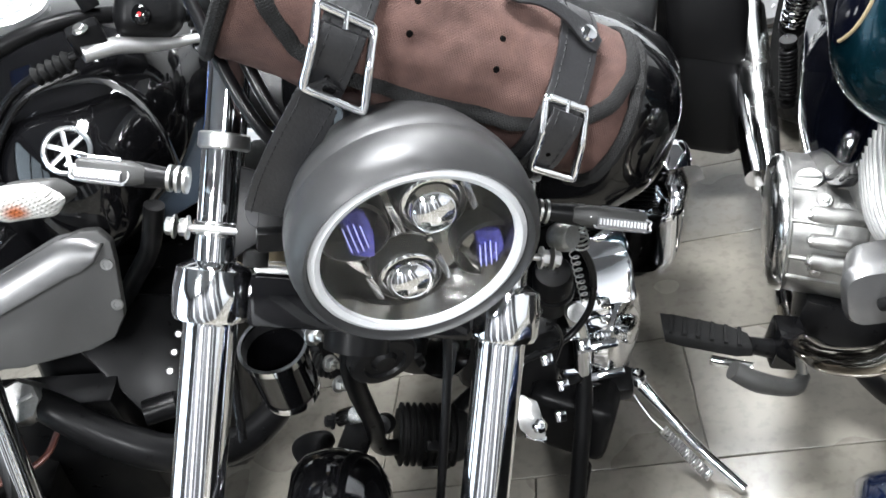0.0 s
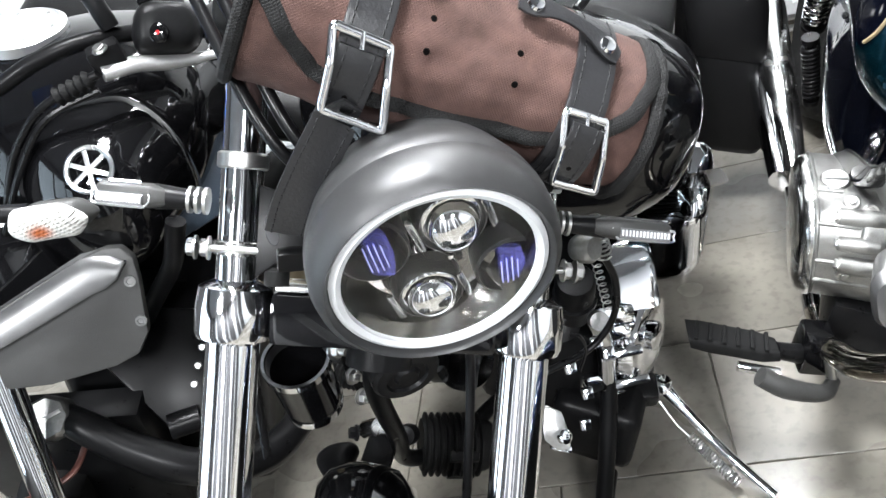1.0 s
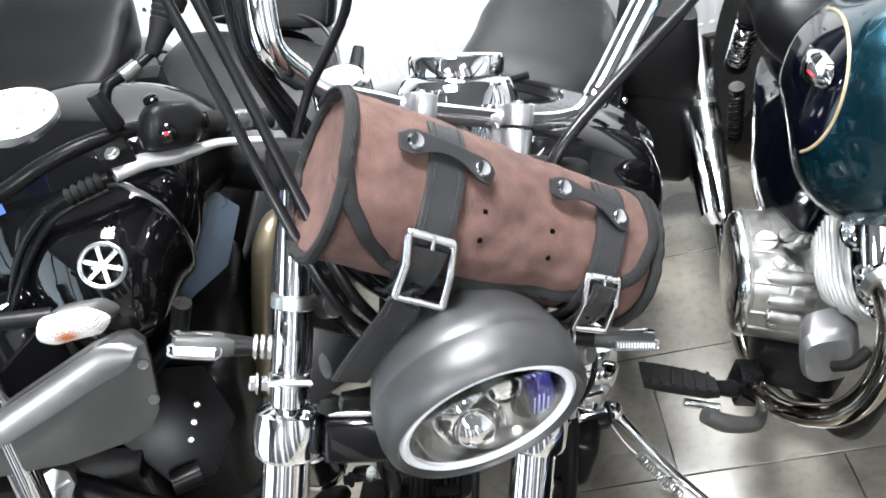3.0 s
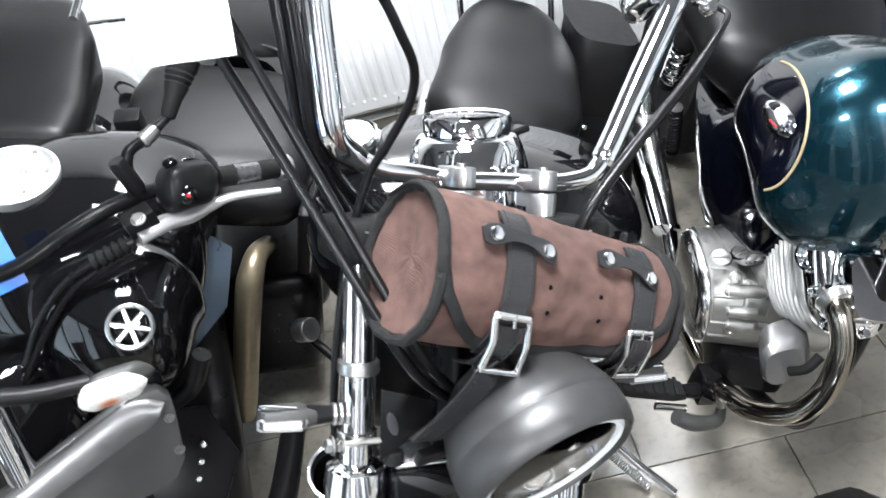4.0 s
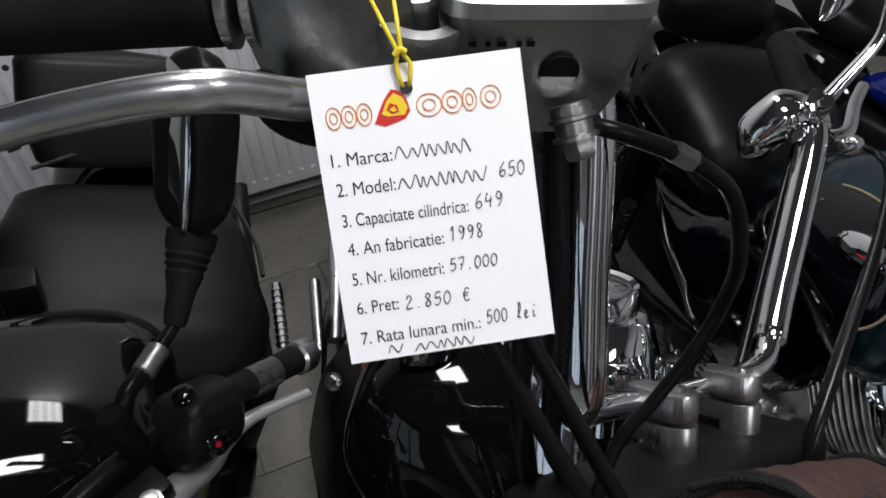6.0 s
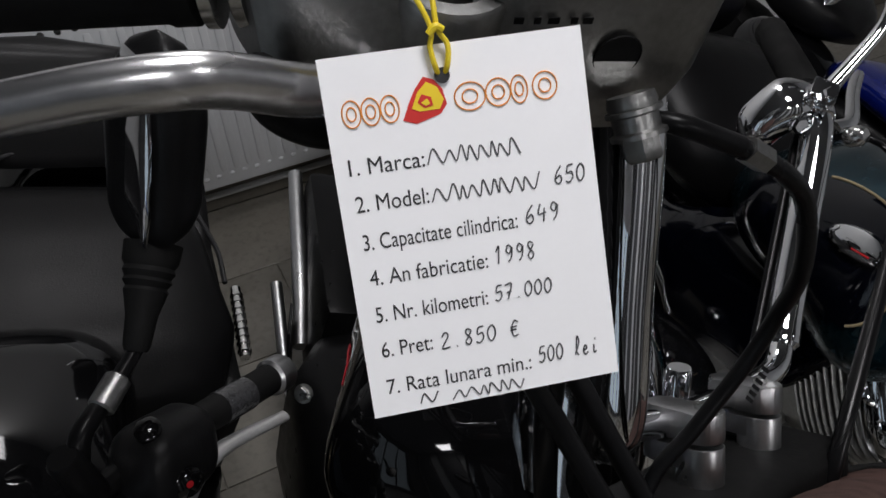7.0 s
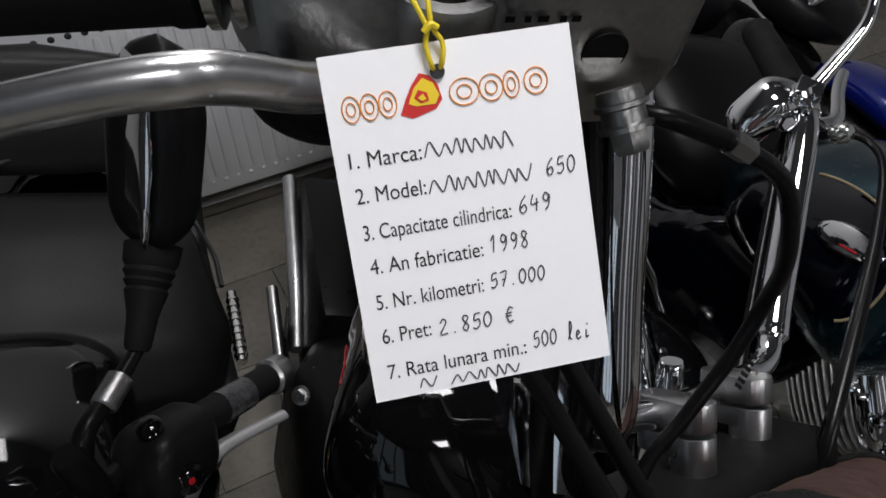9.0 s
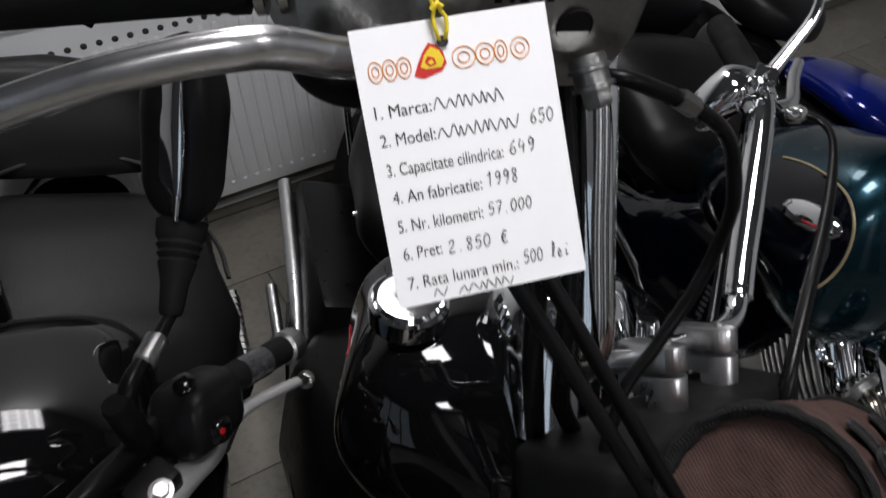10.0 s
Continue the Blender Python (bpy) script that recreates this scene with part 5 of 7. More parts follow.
def writing(text, x0, y0, x1, size, material, slant=0.0, rise=0.0, outline=0.0):
    """A line of text on the card, from x0 to x1 (metres on the card)."""
    cu = bpy.data.curves.new("writing", "FONT")
    cu.body, cu.size, cu.shear = text, size, slant
    if outline:
        cu.fill_mode, cu.bevel_depth = "NONE", outline
    ob = bpy.data.objects.new("writing", cu)
    scene.collection.objects.link(ob)
    bpy.context.view_layer.update()
    me = bpy.data.meshes.new_from_object(ob.evaluated_get(bpy.context.evaluated_depsgraph_get()))
    bpy.data.objects.remove(ob)
    xs = [v.co.x for v in me.vertices]
    k = (x1 - x0) / (max(xs) - min(xs))
    lo = min(xs)
    me.transform(TM @ Matrix.Translation((x0, y0, 0.00025)) @ Matrix.Rotation(rise, 4, "Z") @ Matrix.Diagonal((k, 1, 1, 1)) @ Matrix.Translation((-lo, 0, 0)))
    me.materials.clear()
    me.materials.append(material)
    w = new("writing", me)
    w.parent = price_tag
    w.matrix_parent_inverse = price_tag.matrix_world.inverted()
    return w


mm = 0.001
PRINT = [("1. Marca:", -47.0, 27.8, -17.1), ("2. Model:", -46.7, 13.2, -17.5), ("3. Capacitate cilindrica:", -46.3, -2.2, 17.1), ("4. An fabricatie:", -46.0, -16.8, 2.6), ("5. Nr. kilometri:", -46.1, -32.2, 0.5), ("6. Pret:", -46.1, -47.2, -25.0), ("7. Rata lunara min.:", -46.4, -63.2, 15.3)]
for text, x0, y0, x1 in PRINT:
    writing(text, x0 * mm, y0 * mm, x1 * mm, 0.0093, INK, 0, -0.02)
def stroke(points, r, material, name="pen_stroke"):
    part(name, tube([TM @ V(x * mm, y * mm, 0.0003) for x, y in points], r, max(2, len(points) * 5), 6, flat=0.5, side=TM.to_3x3() @ V(0, 0, 1)), material, price_tag)


HAND = {
    "0": [[(0.5, 1), (0.12, 0.75), (0.08, 0.3), (0.4, 0), (0.8, 0.25), (0.85, 0.7), (0.55, 1)]],
    "1": [[(0.2, 0.7), (0.55, 1), (0.45, 0)]],
    "2": [[(0.1, 0.75), (0.45, 1), (0.75, 0.75), (0.1, 0.05), (0.9, 0.05)]],
    "5": [[(0.85, 1), (0.3, 0.95), (0.2, 0.55), (0.7, 0.6), (0.8, 0.25), (0.4, 0), (0.05, 0.1)]],
    "6": [[(0.75, 1), (0.25, 0.6), (0.12, 0.2), (0.45, 0), (0.8, 0.2), (0.6, 0.48), (0.2, 0.3)]],
    "7": [[(0.05, 0.95), (0.85, 0.98), (0.35, 0)], [(0.25, 0.45), (0.8, 0.5)]],
    "4": [[(0.3, 1), (0.1, 0.45), (0.85, 0.5)], [(0.7, 0.75), (0.6, 0)]],
    "8": [[(0.75, 0.9), (0.35, 1), (0.2, 0.75), (0.75, 0.3), (0.5, 0), (0.15, 0.2), (0.45, 0.5), (0.78, 0.85)]],
    "9": [[(0.8, 0.8), (0.4, 1), (0.15, 0.7), (0.5, 0.5), (0.8, 0.85), (0.7, 0.3), (0.35, 0)]],
    ".": [[(0.4, 0.0), (0.5, 0.06)]],
    "€": [[(0.9, 0.9), (0.5, 1), (0.2, 0.55), (0.4, 0.05), (0.9, 0.1)], [(0.05, 0.6), (0.75, 0.65)], [(0.05, 0.42), (0.7, 0.46)]],
    "l": [[(0.2, 0.1), (0.75, 0.85), (0.5, 1.25), (0.4, 0.3), (0.7, 0.05)]],
    "e": [[(0.1, 0.25), (0.6, 0.4), (0.4, 0.6), (0.15, 0.3), (0.4, 0), (0.8, 0.15)]],
    "i": [[(0.4, 0.55), (0.4, 0.05), (0.75, 0.15)], [(0.55, 0.85), (0.6, 0.95)]],
    " ": [],
}
for text, x0, y0, x1, h in (("649", 20.4, -2.6, 36.0, 7.4), ("1998", 5.3, -17.0, 23.8, 7.2), ("57.000", 3.6, -32.4, 29.0, 6.4), ("2.850 €", -21.6, -48.4, 12.7, 6.8), ("500 lei", 18.8, -62.6, 46.0, 7.0), ("650", 34.5, 11.6, 48.7, 7.2)):
    step = (x1 - x0) / len(text)
    for k, c in enumerate(text):
        for line in HAND[c]:
            stroke([(x0 + step * (k + 0.82 * u + 0.10 * v), y0 - 0.02 * step * k + h * v) for u, v in line], 0.00034, PENCIL)


# pen strokes that stand for names
rng = random.Random(5)
for x0, x1, y0, h in ((-16.0, 24.3, 27.2, 6.8), (-16.4, 30.0, 12.2, 7.0), (-33.6, -25.0, -70.0, 4.6), (-20.0, 13.6, -71.2, 5.0)):
    x, pts, up = x0, [], False
    while x < x1:
        pts.append((x, y0 - 0.025 * (x - x0) + (h * rng.uniform(0.75, 1.0) if up else rng.uniform(0, 0.6))))
        x += rng.uniform(1.3, 3.4)
        up = not up
    stroke(pts, 0.00033, PENCIL)


def ring_sign(cx, cy, rx, ry):
    """Open outlined shapes that stand for the shop's mark."""
    for k, (a, b) in enumerate(((rx, ry), (rx * 0.5, ry * 0.5))):
        part("mark_outline", tube([TM @ V((cx + a * math.cos(t) * 1.0) * mm, (cy + b * math.sin(t)) * mm, 0.0003) for t in (2 * math.pi * i / 20 for i in range(21))], 0.0003, 60, 6), ORANGE, price_tag)


for cx in (-42.5, -35.0, -27.5):
    ring_sign(cx, 51.2, 3.6, 5.2)
for cx, rx in ((4.5, 6.2), (16.0, 5.0), (24.6, 3.4), (35.2, 5.0)):
    ring_sign(cx, 51.6, rx, 5.4)
LOGO = [(RED, [(-23, 46), (-18, 44), (-8, 46.5), (-5, 50), (-6, 56), (-9, 60), (-13, 61.5), (-17, 57), (-20, 52)]), (YELLOW, [(-19, 50), (-16, 48.6), (-8, 48.5), (-6, 52), (-8, 57), (-12, 59.5), (-16, 56)]), (RED, [(-16.5, 52), (-14, 49.5), (-10.5, 50.2), (-11, 53.5), (-14.5, 55)]), (YELLOW, [(-15.2, 51.8), (-13.4, 50.4), (-11.6, 51), (-12.6, 53.2)])]
for k, (m, pts) in enumerate(LOGO):
    part("mark_patch", slab([(x * mm, y * mm) for x, y in pts], 0.0002, TM @ pose(0, 0, 0.0003 + 0.0002 * k)), m, price_tag)
# flat black disc paints the dark of the punched hole
part("punch_hole", lathe([(0.0, 0.0003), (0.0031, 0.0003)], TM @ pose(-0.0055, 0.0610, 0.0008), 20, close=False), INK, price_tag, "punched hole")
HOLE = TM @ V(-0.0055, 0.0605, 0.0)
for sgn in (-1, 1):
    part("band", tube([HOLE + TX * 0.0005 * sgn - TM.to_3x3() @ V(0, 0, 0.002), TM @ V(-0.0055 + 0.0024 * sgn, 0.0645, 0.0026), TM @ V(-0.0055 + 0.0034 * sgn, 0.072, 0.0028), TM @ V(-0.0065 + 0.0012 * sgn, 0.0785, 0.0035), TM @ V(-0.0085 + 0.003 * sgn, 0.09, 0.003), TM @ V(-0.0105 + 0.0055 * sgn, 0.105, -0.006)], 0.0011, 40, 8), STRING, price_tag, "yellow rubber band")
part("band_knot", tube([TM @ V(-0.0092, 0.0765, 0.0045), TM @ V(-0.0062, 0.079, 0.0052), TM @ V(-0.0035, 0.0775, 0.0045)], 0.0016, 12, 8), STRING, price_tag)

# ---- street motorcycle with the grey shroud ----
street = thing("street_motorcycle", (-0.8, 1.0, 0.0), "black naked street motorcycle with a grey shroud", "motorcycle")
SW, SU = V(0.96, 0.0, -0.28), V(0.28, 0.0, 0.96)
part("fuel_tank", egg([(V(-0.84, 0.88, 0.84), 0.15, 0.11), (V(-0.82, 1.02, 0.905), 0.20, 0.15), (V(-0.79, 1.18, 0.905), 0.18, 0.14), (V(-0.74, 1.38, 0.82), 0.12, 0.09)], SW, SU, 28, 2.5, 44, 0.22), BLACK_GLOSS, street, "gloss black fuel tank", limit=60)
scoop = part("tank_scoop", egg([(V(-0.84, 0.84, 0.82), 0.10, 0.1), (V(-0.765, 0.90, 0.865), 0.125, 0.105), (V(-0.70, 0.98, 0.87), 0.09, 0.10), (V(-0.69, 1.06, 0.84), 0.04, 0.06)], V(0.75, -0.5, -0.42), V(0.25, -0.2, 0.95), 26, 2.4, 40, 0.25), BLACK_GLOSS, street, "gloss black tank scoop", limit=60)
BN = V(0.30, -0.74, 0.60).normalized()
BM_ = aim((-0.692, 0.832, 0.921), BN, (0.95, 0.3, -0.1))
badge = part("badge", lathe([(0.027, 0.0), (0.034, 0.0), (0.034, 0.003), (0.0315, 0.0045), (0.028, 0.003), (0.027, 0.0)], BM_, 40, close=False), BRUSHED, street, "silver ring badge")
for k in range(3):
    part("badge_spoke", block((0.054, 0.0065, 0.0035), BM_ @ pose(0, 0, 0.0015, 0, 0, 30 + 60 * k), 0.001), BRUSHED, badge)
# winker
wm = V(-0.703, 0.742, 0.903)
wi = part("winker", egg([(wm + V(-0.047, -0.018, 0.014), 0.012, 0.014), (wm + V(-0.018, -0.002, 0.010), 0.022, 0.02), (wm + V(0.016, 0.016, -0.003), 0.021, 0.019), (wm + V(0.042, 0.026, -0.014), 0.011, 0.012)], V(0.15, -0.6, 0.75), V(0.2, 0.75, 0.6), 18, 2.2, 28, 0.3), DARK_SHROUD, street, "oval winker")
part("winker_lens", egg([(wm + V(-0.042, -0.033, 0.014), 0.018, 0.013), (wm + V(-0.022, -0.022, 0.013), 0.030, 0.018), (wm + V(0.014, -0.004, 0.0), 0.030, 0.018), (wm + V(0.036, 0.008, -0.010), 0.016, 0.012)], V(0.22, -0.35, 0.9), V(0.3, -0.9, -0.25), 20, 2.1, 32, 0.32), ribbed_lens(wm + V(-0.006, -0.028, 0.004)), wi, "clear ribbed winker lens over an amber bulb")
part("winker_stalk", tube([wm + V(-0.16, -0.03, 0.075), wm + V(-0.09, -0.02, 0.045), wm + V(-0.03, 0.0, 0.02)], 0.012, 10, 14), PLASTIC, street, "black winker stalk")
# shroud
SN = V(0.42, -0.86, 0.28).normalized()
SM = aim((-0.78, 0.735, 0.755), SN, (0.85, 0.45, -0.2))
sh = part("shroud", slab([(-0.17, -0.066), (-0.06, -0.087), (0.03, -0.087), (0.066, -0.078), (0.088, -0.05), (0.1, 0.03), (0.102, 0.06), (0.09, 0.08), (0.068, 0.084), (0.03, 0.078), (-0.17, 0.012)], 0.03, SM, 0.006), DARK_SHROUD, street, "dark grey plastic shroud", limit=50)
# upward-facing band; its stronger light is put into a paler material
rows = []
for k in range(15):
    u = k / 14
    x = -0.17 + 0.262 * u
    top = 0.012 + 0.071 * min(1.0, u / 0.78) - (0.02 * max(0.0, (u - 0.86) / 0.14) ** 2)
    low = -0.03 + 0.06 * min(1.0, u / 0.82) ** 1.1
    if u > 0.9:
        low += 0.03 * (u - 0.9) / 0.1
    rows.append([(x, top, -0.012), (x, top - 0.006, 0.0), (x, (top + low) / 2, 0.007), (x, low + 0.004, 0.0115), (x, low, 0.0105), (x, low, -0.004)])
bm = bmesh.new()
g = [[bm.verts.new(SM @ V(*c)) for c in r] for r in rows]
for a, b in zip(g, g[1:]):
    for k in range(5):
        bm.faces.new((a[k], a[k + 1], b[k + 1], b[k]))
bm.faces.new([v for v in g[0]])
bm.faces.new([v for v in g[-1]][::-1])
part("shroud_band", bm, GREY_SHROUD, sh, "upward-facing band coloured paler, as if better lit", limit=50)
for y in (0.03, -0.03):
    part("shroud_screw", lathe([(0.0085, 0.0), (0.008, 0.003), (0.005, 0.003), (0.004, 0.0015), (0, 0.0015)], SM @ pose(0.088 - 0.06 * (0.03 - y), y, 0.001), 20), CAST, sh, "dull steel screw")
# dark frame, black block added to cover bright floor, and exhaust below
part("tank_flank", egg([(V(-1.12, 0.80, 0.72), 0.10, 0.12), (V(-0.98, 0.86, 0.74), 0.12, 0.15), (V(-0.84, 0.95, 0.74), 0.08, 0.12)], V(0.3, -0.85, 0.3), V(0.1, 0.3, 0.95), 16, 2.6, 32, 0.25), BLACK_GLOSS, street, "gloss black tank flank", limit=60)
part("dark_filler_block", block((0.34, 0.06, 0.36), pose(-1.05, 0.80, 0.40, 12, 14, 8), 0.01), BLACK_SATIN, street, "black block added to keep the floor behind the fork dark")
part("frame_spar", tube([(-0.64, 0.86, 0.80), (-0.685, 0.858, 0.733), (-0.76, 0.88, 0.67), (-0.831, 0.902, 0.612)], 0.015, 20, 14), BLACK_SATIN, street, "black frame spar")
part("side_cover", plate([(-0.90, 0.83, 0.60), (-0.83, 0.92, 0.62), (-0.74, 0.95, 0.57), (-0.715, 0.90, 0.47), (-0.745, 0.80, 0.44), (-0.80, 0.765, 0.47)], 0.03, 0.008), BLACK_SATIN, street, "black side cover")
for k in range(3):
    part("cover_rivet", lathe([(0.007, 0), (0.005, 0.004), (0, 0.004)], aim(V(-0.752, 0.882, 0.542) + V(-0.012, -0.02, -0.022) * k, V(0.5, -0.65, 0.55)), 12), CAST, street)
part("engine", block((0.36, 0.46, 0.44), pose(-0.96, 1.12, 0.38, 0, 16, 10), 0.05, segments=3), BLACK_SATIN, street, "black engine block")
part("gearbox", block((0.26, 0.36, 0.34), pose(-0.735, 1.53, 0.29, 0, 16, 4), 0.05, segments=3), BLACK_SATIN, street, "black gearbox housing")
part("gear_cover", lathe([(0.07, 0.0), (0.068, 0.012), (0.055, 0.02), (0.0, 0.022)], aim((-0.61, 1.47, 0.33), V(0.9, -0.2, 0.3)), 32), CAST, street, "dull round gear cover")
part("swing_arm", block((0.05, 0.44, 0.07), pose(-0.62, 1.82, 0.33, 4, 16, 2), 0.012), BLACK_SATIN, street, "black swing arm")
part("exhaust_pipe", tube([(-0.96, 0.74, 0.60), (-0.90, 0.722, 0.565), (-0.83, 0.712, 0.495), (-0.76, 0.722, 0.428), (-0.70, 0.77, 0.37), (-0.68, 0.87, 0.32), (-0.68, 1.1, 0.25)], [0.02, 0.026, 0.03, 0.03, 0.03, 0.028], 40, 20), BLACK_SATIN, street, "dark exhaust pipe")
part("pipe_clamp", tube([(-0.795, 0.76, 0.487), (-0.755, 0.785, 0.475)], 0.021, 3, 20), BLACK_SATIN, street, "black pipe clamp")
part("corrugated_hose", lathe([(0.017 + 0.003 * (k % 2), k * 0.004) for k in range(30)], aim((-0.55, 0.85, 0.47), V(0.75, -0.1, -0.3)), 18), RUBBER, street, "corrugated black hose")
part("fork_tube", tube([(-0.93, 0.55, 0.35), (-0.905, 0.68, 0.70), (-0.89, 0.76, 0.92)], 0.022, 3, 22), CHROME, street, "chrome fork tube")
part("fork_slider", tube([(-0.955, 0.46, 0.1), (-0.93, 0.55, 0.36)], 0.028, 2, 20), BLACK_SATIN, street)
part("disc_rim", tube([(-0.985, 0.60, 0.535), (-0.952, 0.635, 0.515), (-0.92, 0.675, 0.51), (-0.903, 0.71, 0.53)], 0.007, 16, 10, flat=0.6), mat("dark_maroon_metal", (0.05, 0.014, 0.009), 0.4, 0.4), street, "dark maroon disc edge")
plug = part("light_plug", lathe([(0.036, -0.02), (0.036, 0.014), (0.031, 0.02), (0.0, 0.021)], aim((-0.934, 0.72, 0.588), (0.35, -0.65, 0.7)), 8), CAST, street, "dull metal plug")
part("plug_rib", block((0.05, 0.006, 0.004), aim((-0.934, 0.72, 0.588), (0.35, -0.65, 0.7), (0.8, 0.2, 0.2)) @ pose(0, 0, 0.022), 0.001), STEEL, plug)
part("front_tyre", lathe([(0.2, -0.04), (0.27, -0.055), (0.295, -0.03), (0.3, 0.0), (0.295, 0.03), (0.27, 0.055), (0.2, 0.04)], aim((-1.02, 0.42, 0.3), (0.96, 0.2, -0.2)), 36), RUBBER, street, "black front tyre")
# handlebar, switches, lever, mirror
part("handlebar", tube([(-0.92, 0.86, 1.04), (-0.80, 0.87, 1.045), (-0.72, 0.90, 1.06), (-0.655, 0.945, 1.055), (-0.58, 1.01, 1.02), (-0.455, 1.096, 0.945)], 0.0115, 40, 16), BLACK_SATIN, street, "black handlebar")
part("grip", tube([(-0.545, 1.033, 0.998), (-0.468, 1.087, 0.951)], 0.0165, 6, 20), RUBBER, street, "black rubber grip")
part("grip_wrap", tube([(-0.525, 1.047, 0.986), (-0.495, 1.068, 0.967)], 0.0175, 4, 18), WRAP, street, "crumpled clear wrap")
part("bar_end", lathe([(0.017, 0.0), (0.0205, 0.003), (0.0205, 0.022), (0.018, 0.026), (0, 0.026)], aim((-0.468, 1.087, 0.951), V(0.075, 0.053, -0.046)), 24), BRUSHED, street, "brushed bar end")
sw = part("switch_pod", egg([(V(-0.615, 0.965, 1.04), 0.03, 0.036), (V(-0.59, 0.98, 1.035), 0.036, 0.042), (V(-0.56, 1.0, 1.02), 0.034, 0.04), (V(-0.54, 1.02, 1.005), 0.022, 0.026)], V(0.2, 0.5, 0.85), V(0.5, -0.7, 0.35), 16, 3.2, 28, 0.2), PLASTIC, street, "black switch pod")
part("horn_button", lathe([(0.011, 0), (0.011, 0.006), (0.008, 0.009), (0, 0.01)], aim((-0.58, 0.985, 1.072), (0.1, -0.2, 1)), 18), BLACK_GLOSS, sw, "black push button")
part("switch_button", lathe([(0.014, 0), (0.0135, 0.005), (0.009, 0.008), (0, 0.008)], aim((-0.566, 0.952, 1.035), V(0.3, -0.85, 0.4)), 20), BLACK_GLOSS, sw)
part("switch_mark", lathe([(0.0032, 0.0085), (0, 0.009)], aim((-0.566, 0.952, 1.035), V(0.3, -0.85, 0.4)), 14), RED_LENS, sw, "red switch mark")
part("lever_perch", block((0.045, 0.03, 0.034), aim((-0.635, 0.92, 1.035), V(0.1, -0.2, 1), (0.8, 0.5, -0.1)), 0.006), PLASTIC, street, "black lever perch")
nuts((-0.628, 0.905, 1.048), V(0.1, -0.3, 0.95), 1, 0.008, 0.006, street, "pivot_bolt")
part("clutch_lever", tube([(-0.645, 0.905, 1.018), (-0.612, 0.934, 1.01), (-0.584, 0.962, 0.992), (-0.563, 0.992, 0.978), (-0.53, 1.017, 0.967), (-0.466, 1.046, 0.936)], [0.0165, 0.0165, 0.015, 0.0115, 0.0088, 0.007], 40, 16, flat=0.7), SILVER_LEVER, street, "polished clutch lever")
part("lever_ball", lathe([(0.0, -0.009), (0.006, -0.0075), (0.0092, 0.0), (0.006, 0.0075), (0.0, 0.009)], aim((-0.465, 1.047, 0.932), (1, 0, 0)), 20), SILVER_LEVER, street)
boot = part("cable_boot", lathe([(0.008 + (0.0055 if k % 2 else 0.0), 0.006 * k) for k in range(10)], aim((-0.655, 0.893, 1.02), V(-0.85, -0.2, -0.12)), 18), RUBBER, street, "ribbed cable boot")
part("clutch_cable", tube([(-0.645, 0.895, 1.022), (-0.71, 0.88, 1.013), (-0.76, 0.87, 0.995), (-0.82, 0.86, 0.95), (-0.88, 0.85, 0.88)], 0.006, 30, 10), CABLE, street, "black clutch cable")
part("throttle_cable", tube([(-0.66, 0.90, 1.0), (-0.74, 0.87, 0.99), (-0.82, 0.85, 0.93), (-0.9, 0.84, 0.85)], 0.005, 24, 8), CABLE, street)
part("mirror_mount", lathe([(0.012, -0.03), (0.013, -0.025), (0.013, 0.022), (0.011, 0.026)], aim((-0.633, 0.957, 1.09), (-0.1, 0.05, 1.0)), 20), BLACK_SATIN, street, "black mirror mount")
part("mirror_stem", tube([(-0.633, 0.957, 1.09), (-0.62, 0.972, 1.115), (-0.595, 1.0, 1.116), (-0.567, 1.031, 1.121)], [0.0095, 0.008, 0.006], 16, 14), BLACK_SATIN, street, "black mirror stem")
part("stem_collar", lathe([(0.009, -0.014), (0.011, -0.012), (0.011, 0.014), (0.008, 0.016)], aim((-0.595, 1.0, 1.116), V(0.65, 0.75, 0.1)), 20), CAST, street)
part("mirror_boot", lathe([(0.009, 0.0), (0.011, 0.004), (0.013, 0.03), (0.018, 0.05), (0.0165, 0.053), (0.02, 0.058), (0.0185, 0.061), (0.0215, 0.066), (0.02, 0.07), (0.023, 0.075), (0.024, 0.09)], aim((-0.568, 1.03, 1.12), V(0.041, 0.06, 0.052)), 24), RUBBER, street, "ribbed rubber mirror boot")
mh = part("mirror_head", egg([(V(-0.527, 1.092, 1.172), 0.018, 0.026), (V(-0.512, 1.10, 1.215), 0.026, 0.038), (V(-0.492, 1.105, 1.28), 0.026, 0.04), (V(-0.472, 1.11, 1.345), 0.018, 0.028)], V(0.80, 0.58, -0.15), V(-0.58, 0.80, 0.1), 22, 3.0, 32, 0.16), PLASTIC, street, "black mirror head", limit=60)
part("mirror_glass", loft([(V(-0.533, 1.082, 1.19), V(0.0, 0.012, 0.002), V(-0.002, 0.0, 0.004)), (V(-0.53, 1.09, 1.225), V(-0.008, 0.026, 0.003), V(-0.003, 0.0, 0.004)), (V(-0.513, 1.095, 1.28), V(-0.008, 0.028, 0.003), V(-0.003, 0.0, 0.004)), (V(-0.492, 1.10, 1.335), V(-0.005, 0.018, 0.002), V(-0.002, 0.0, 0.004))], 3, 20), CHROME, mh, "mirror glass seen on edge")
cap = part("filler_cap", lathe([(0.066, -0.01), (0.067, 0.006), (0.06, 0.011), (0.056, 0.008), (0.045, 0.008), (0.043, 0.011), (0.02, 0.011), (0.018, 0.008), (0.0, 0.008)], aim((-0.84, 1.06, 1.073), V(0.25, -0.12, 0.96)), 48), CAP_SILVER, street, "brushed round filler cap")
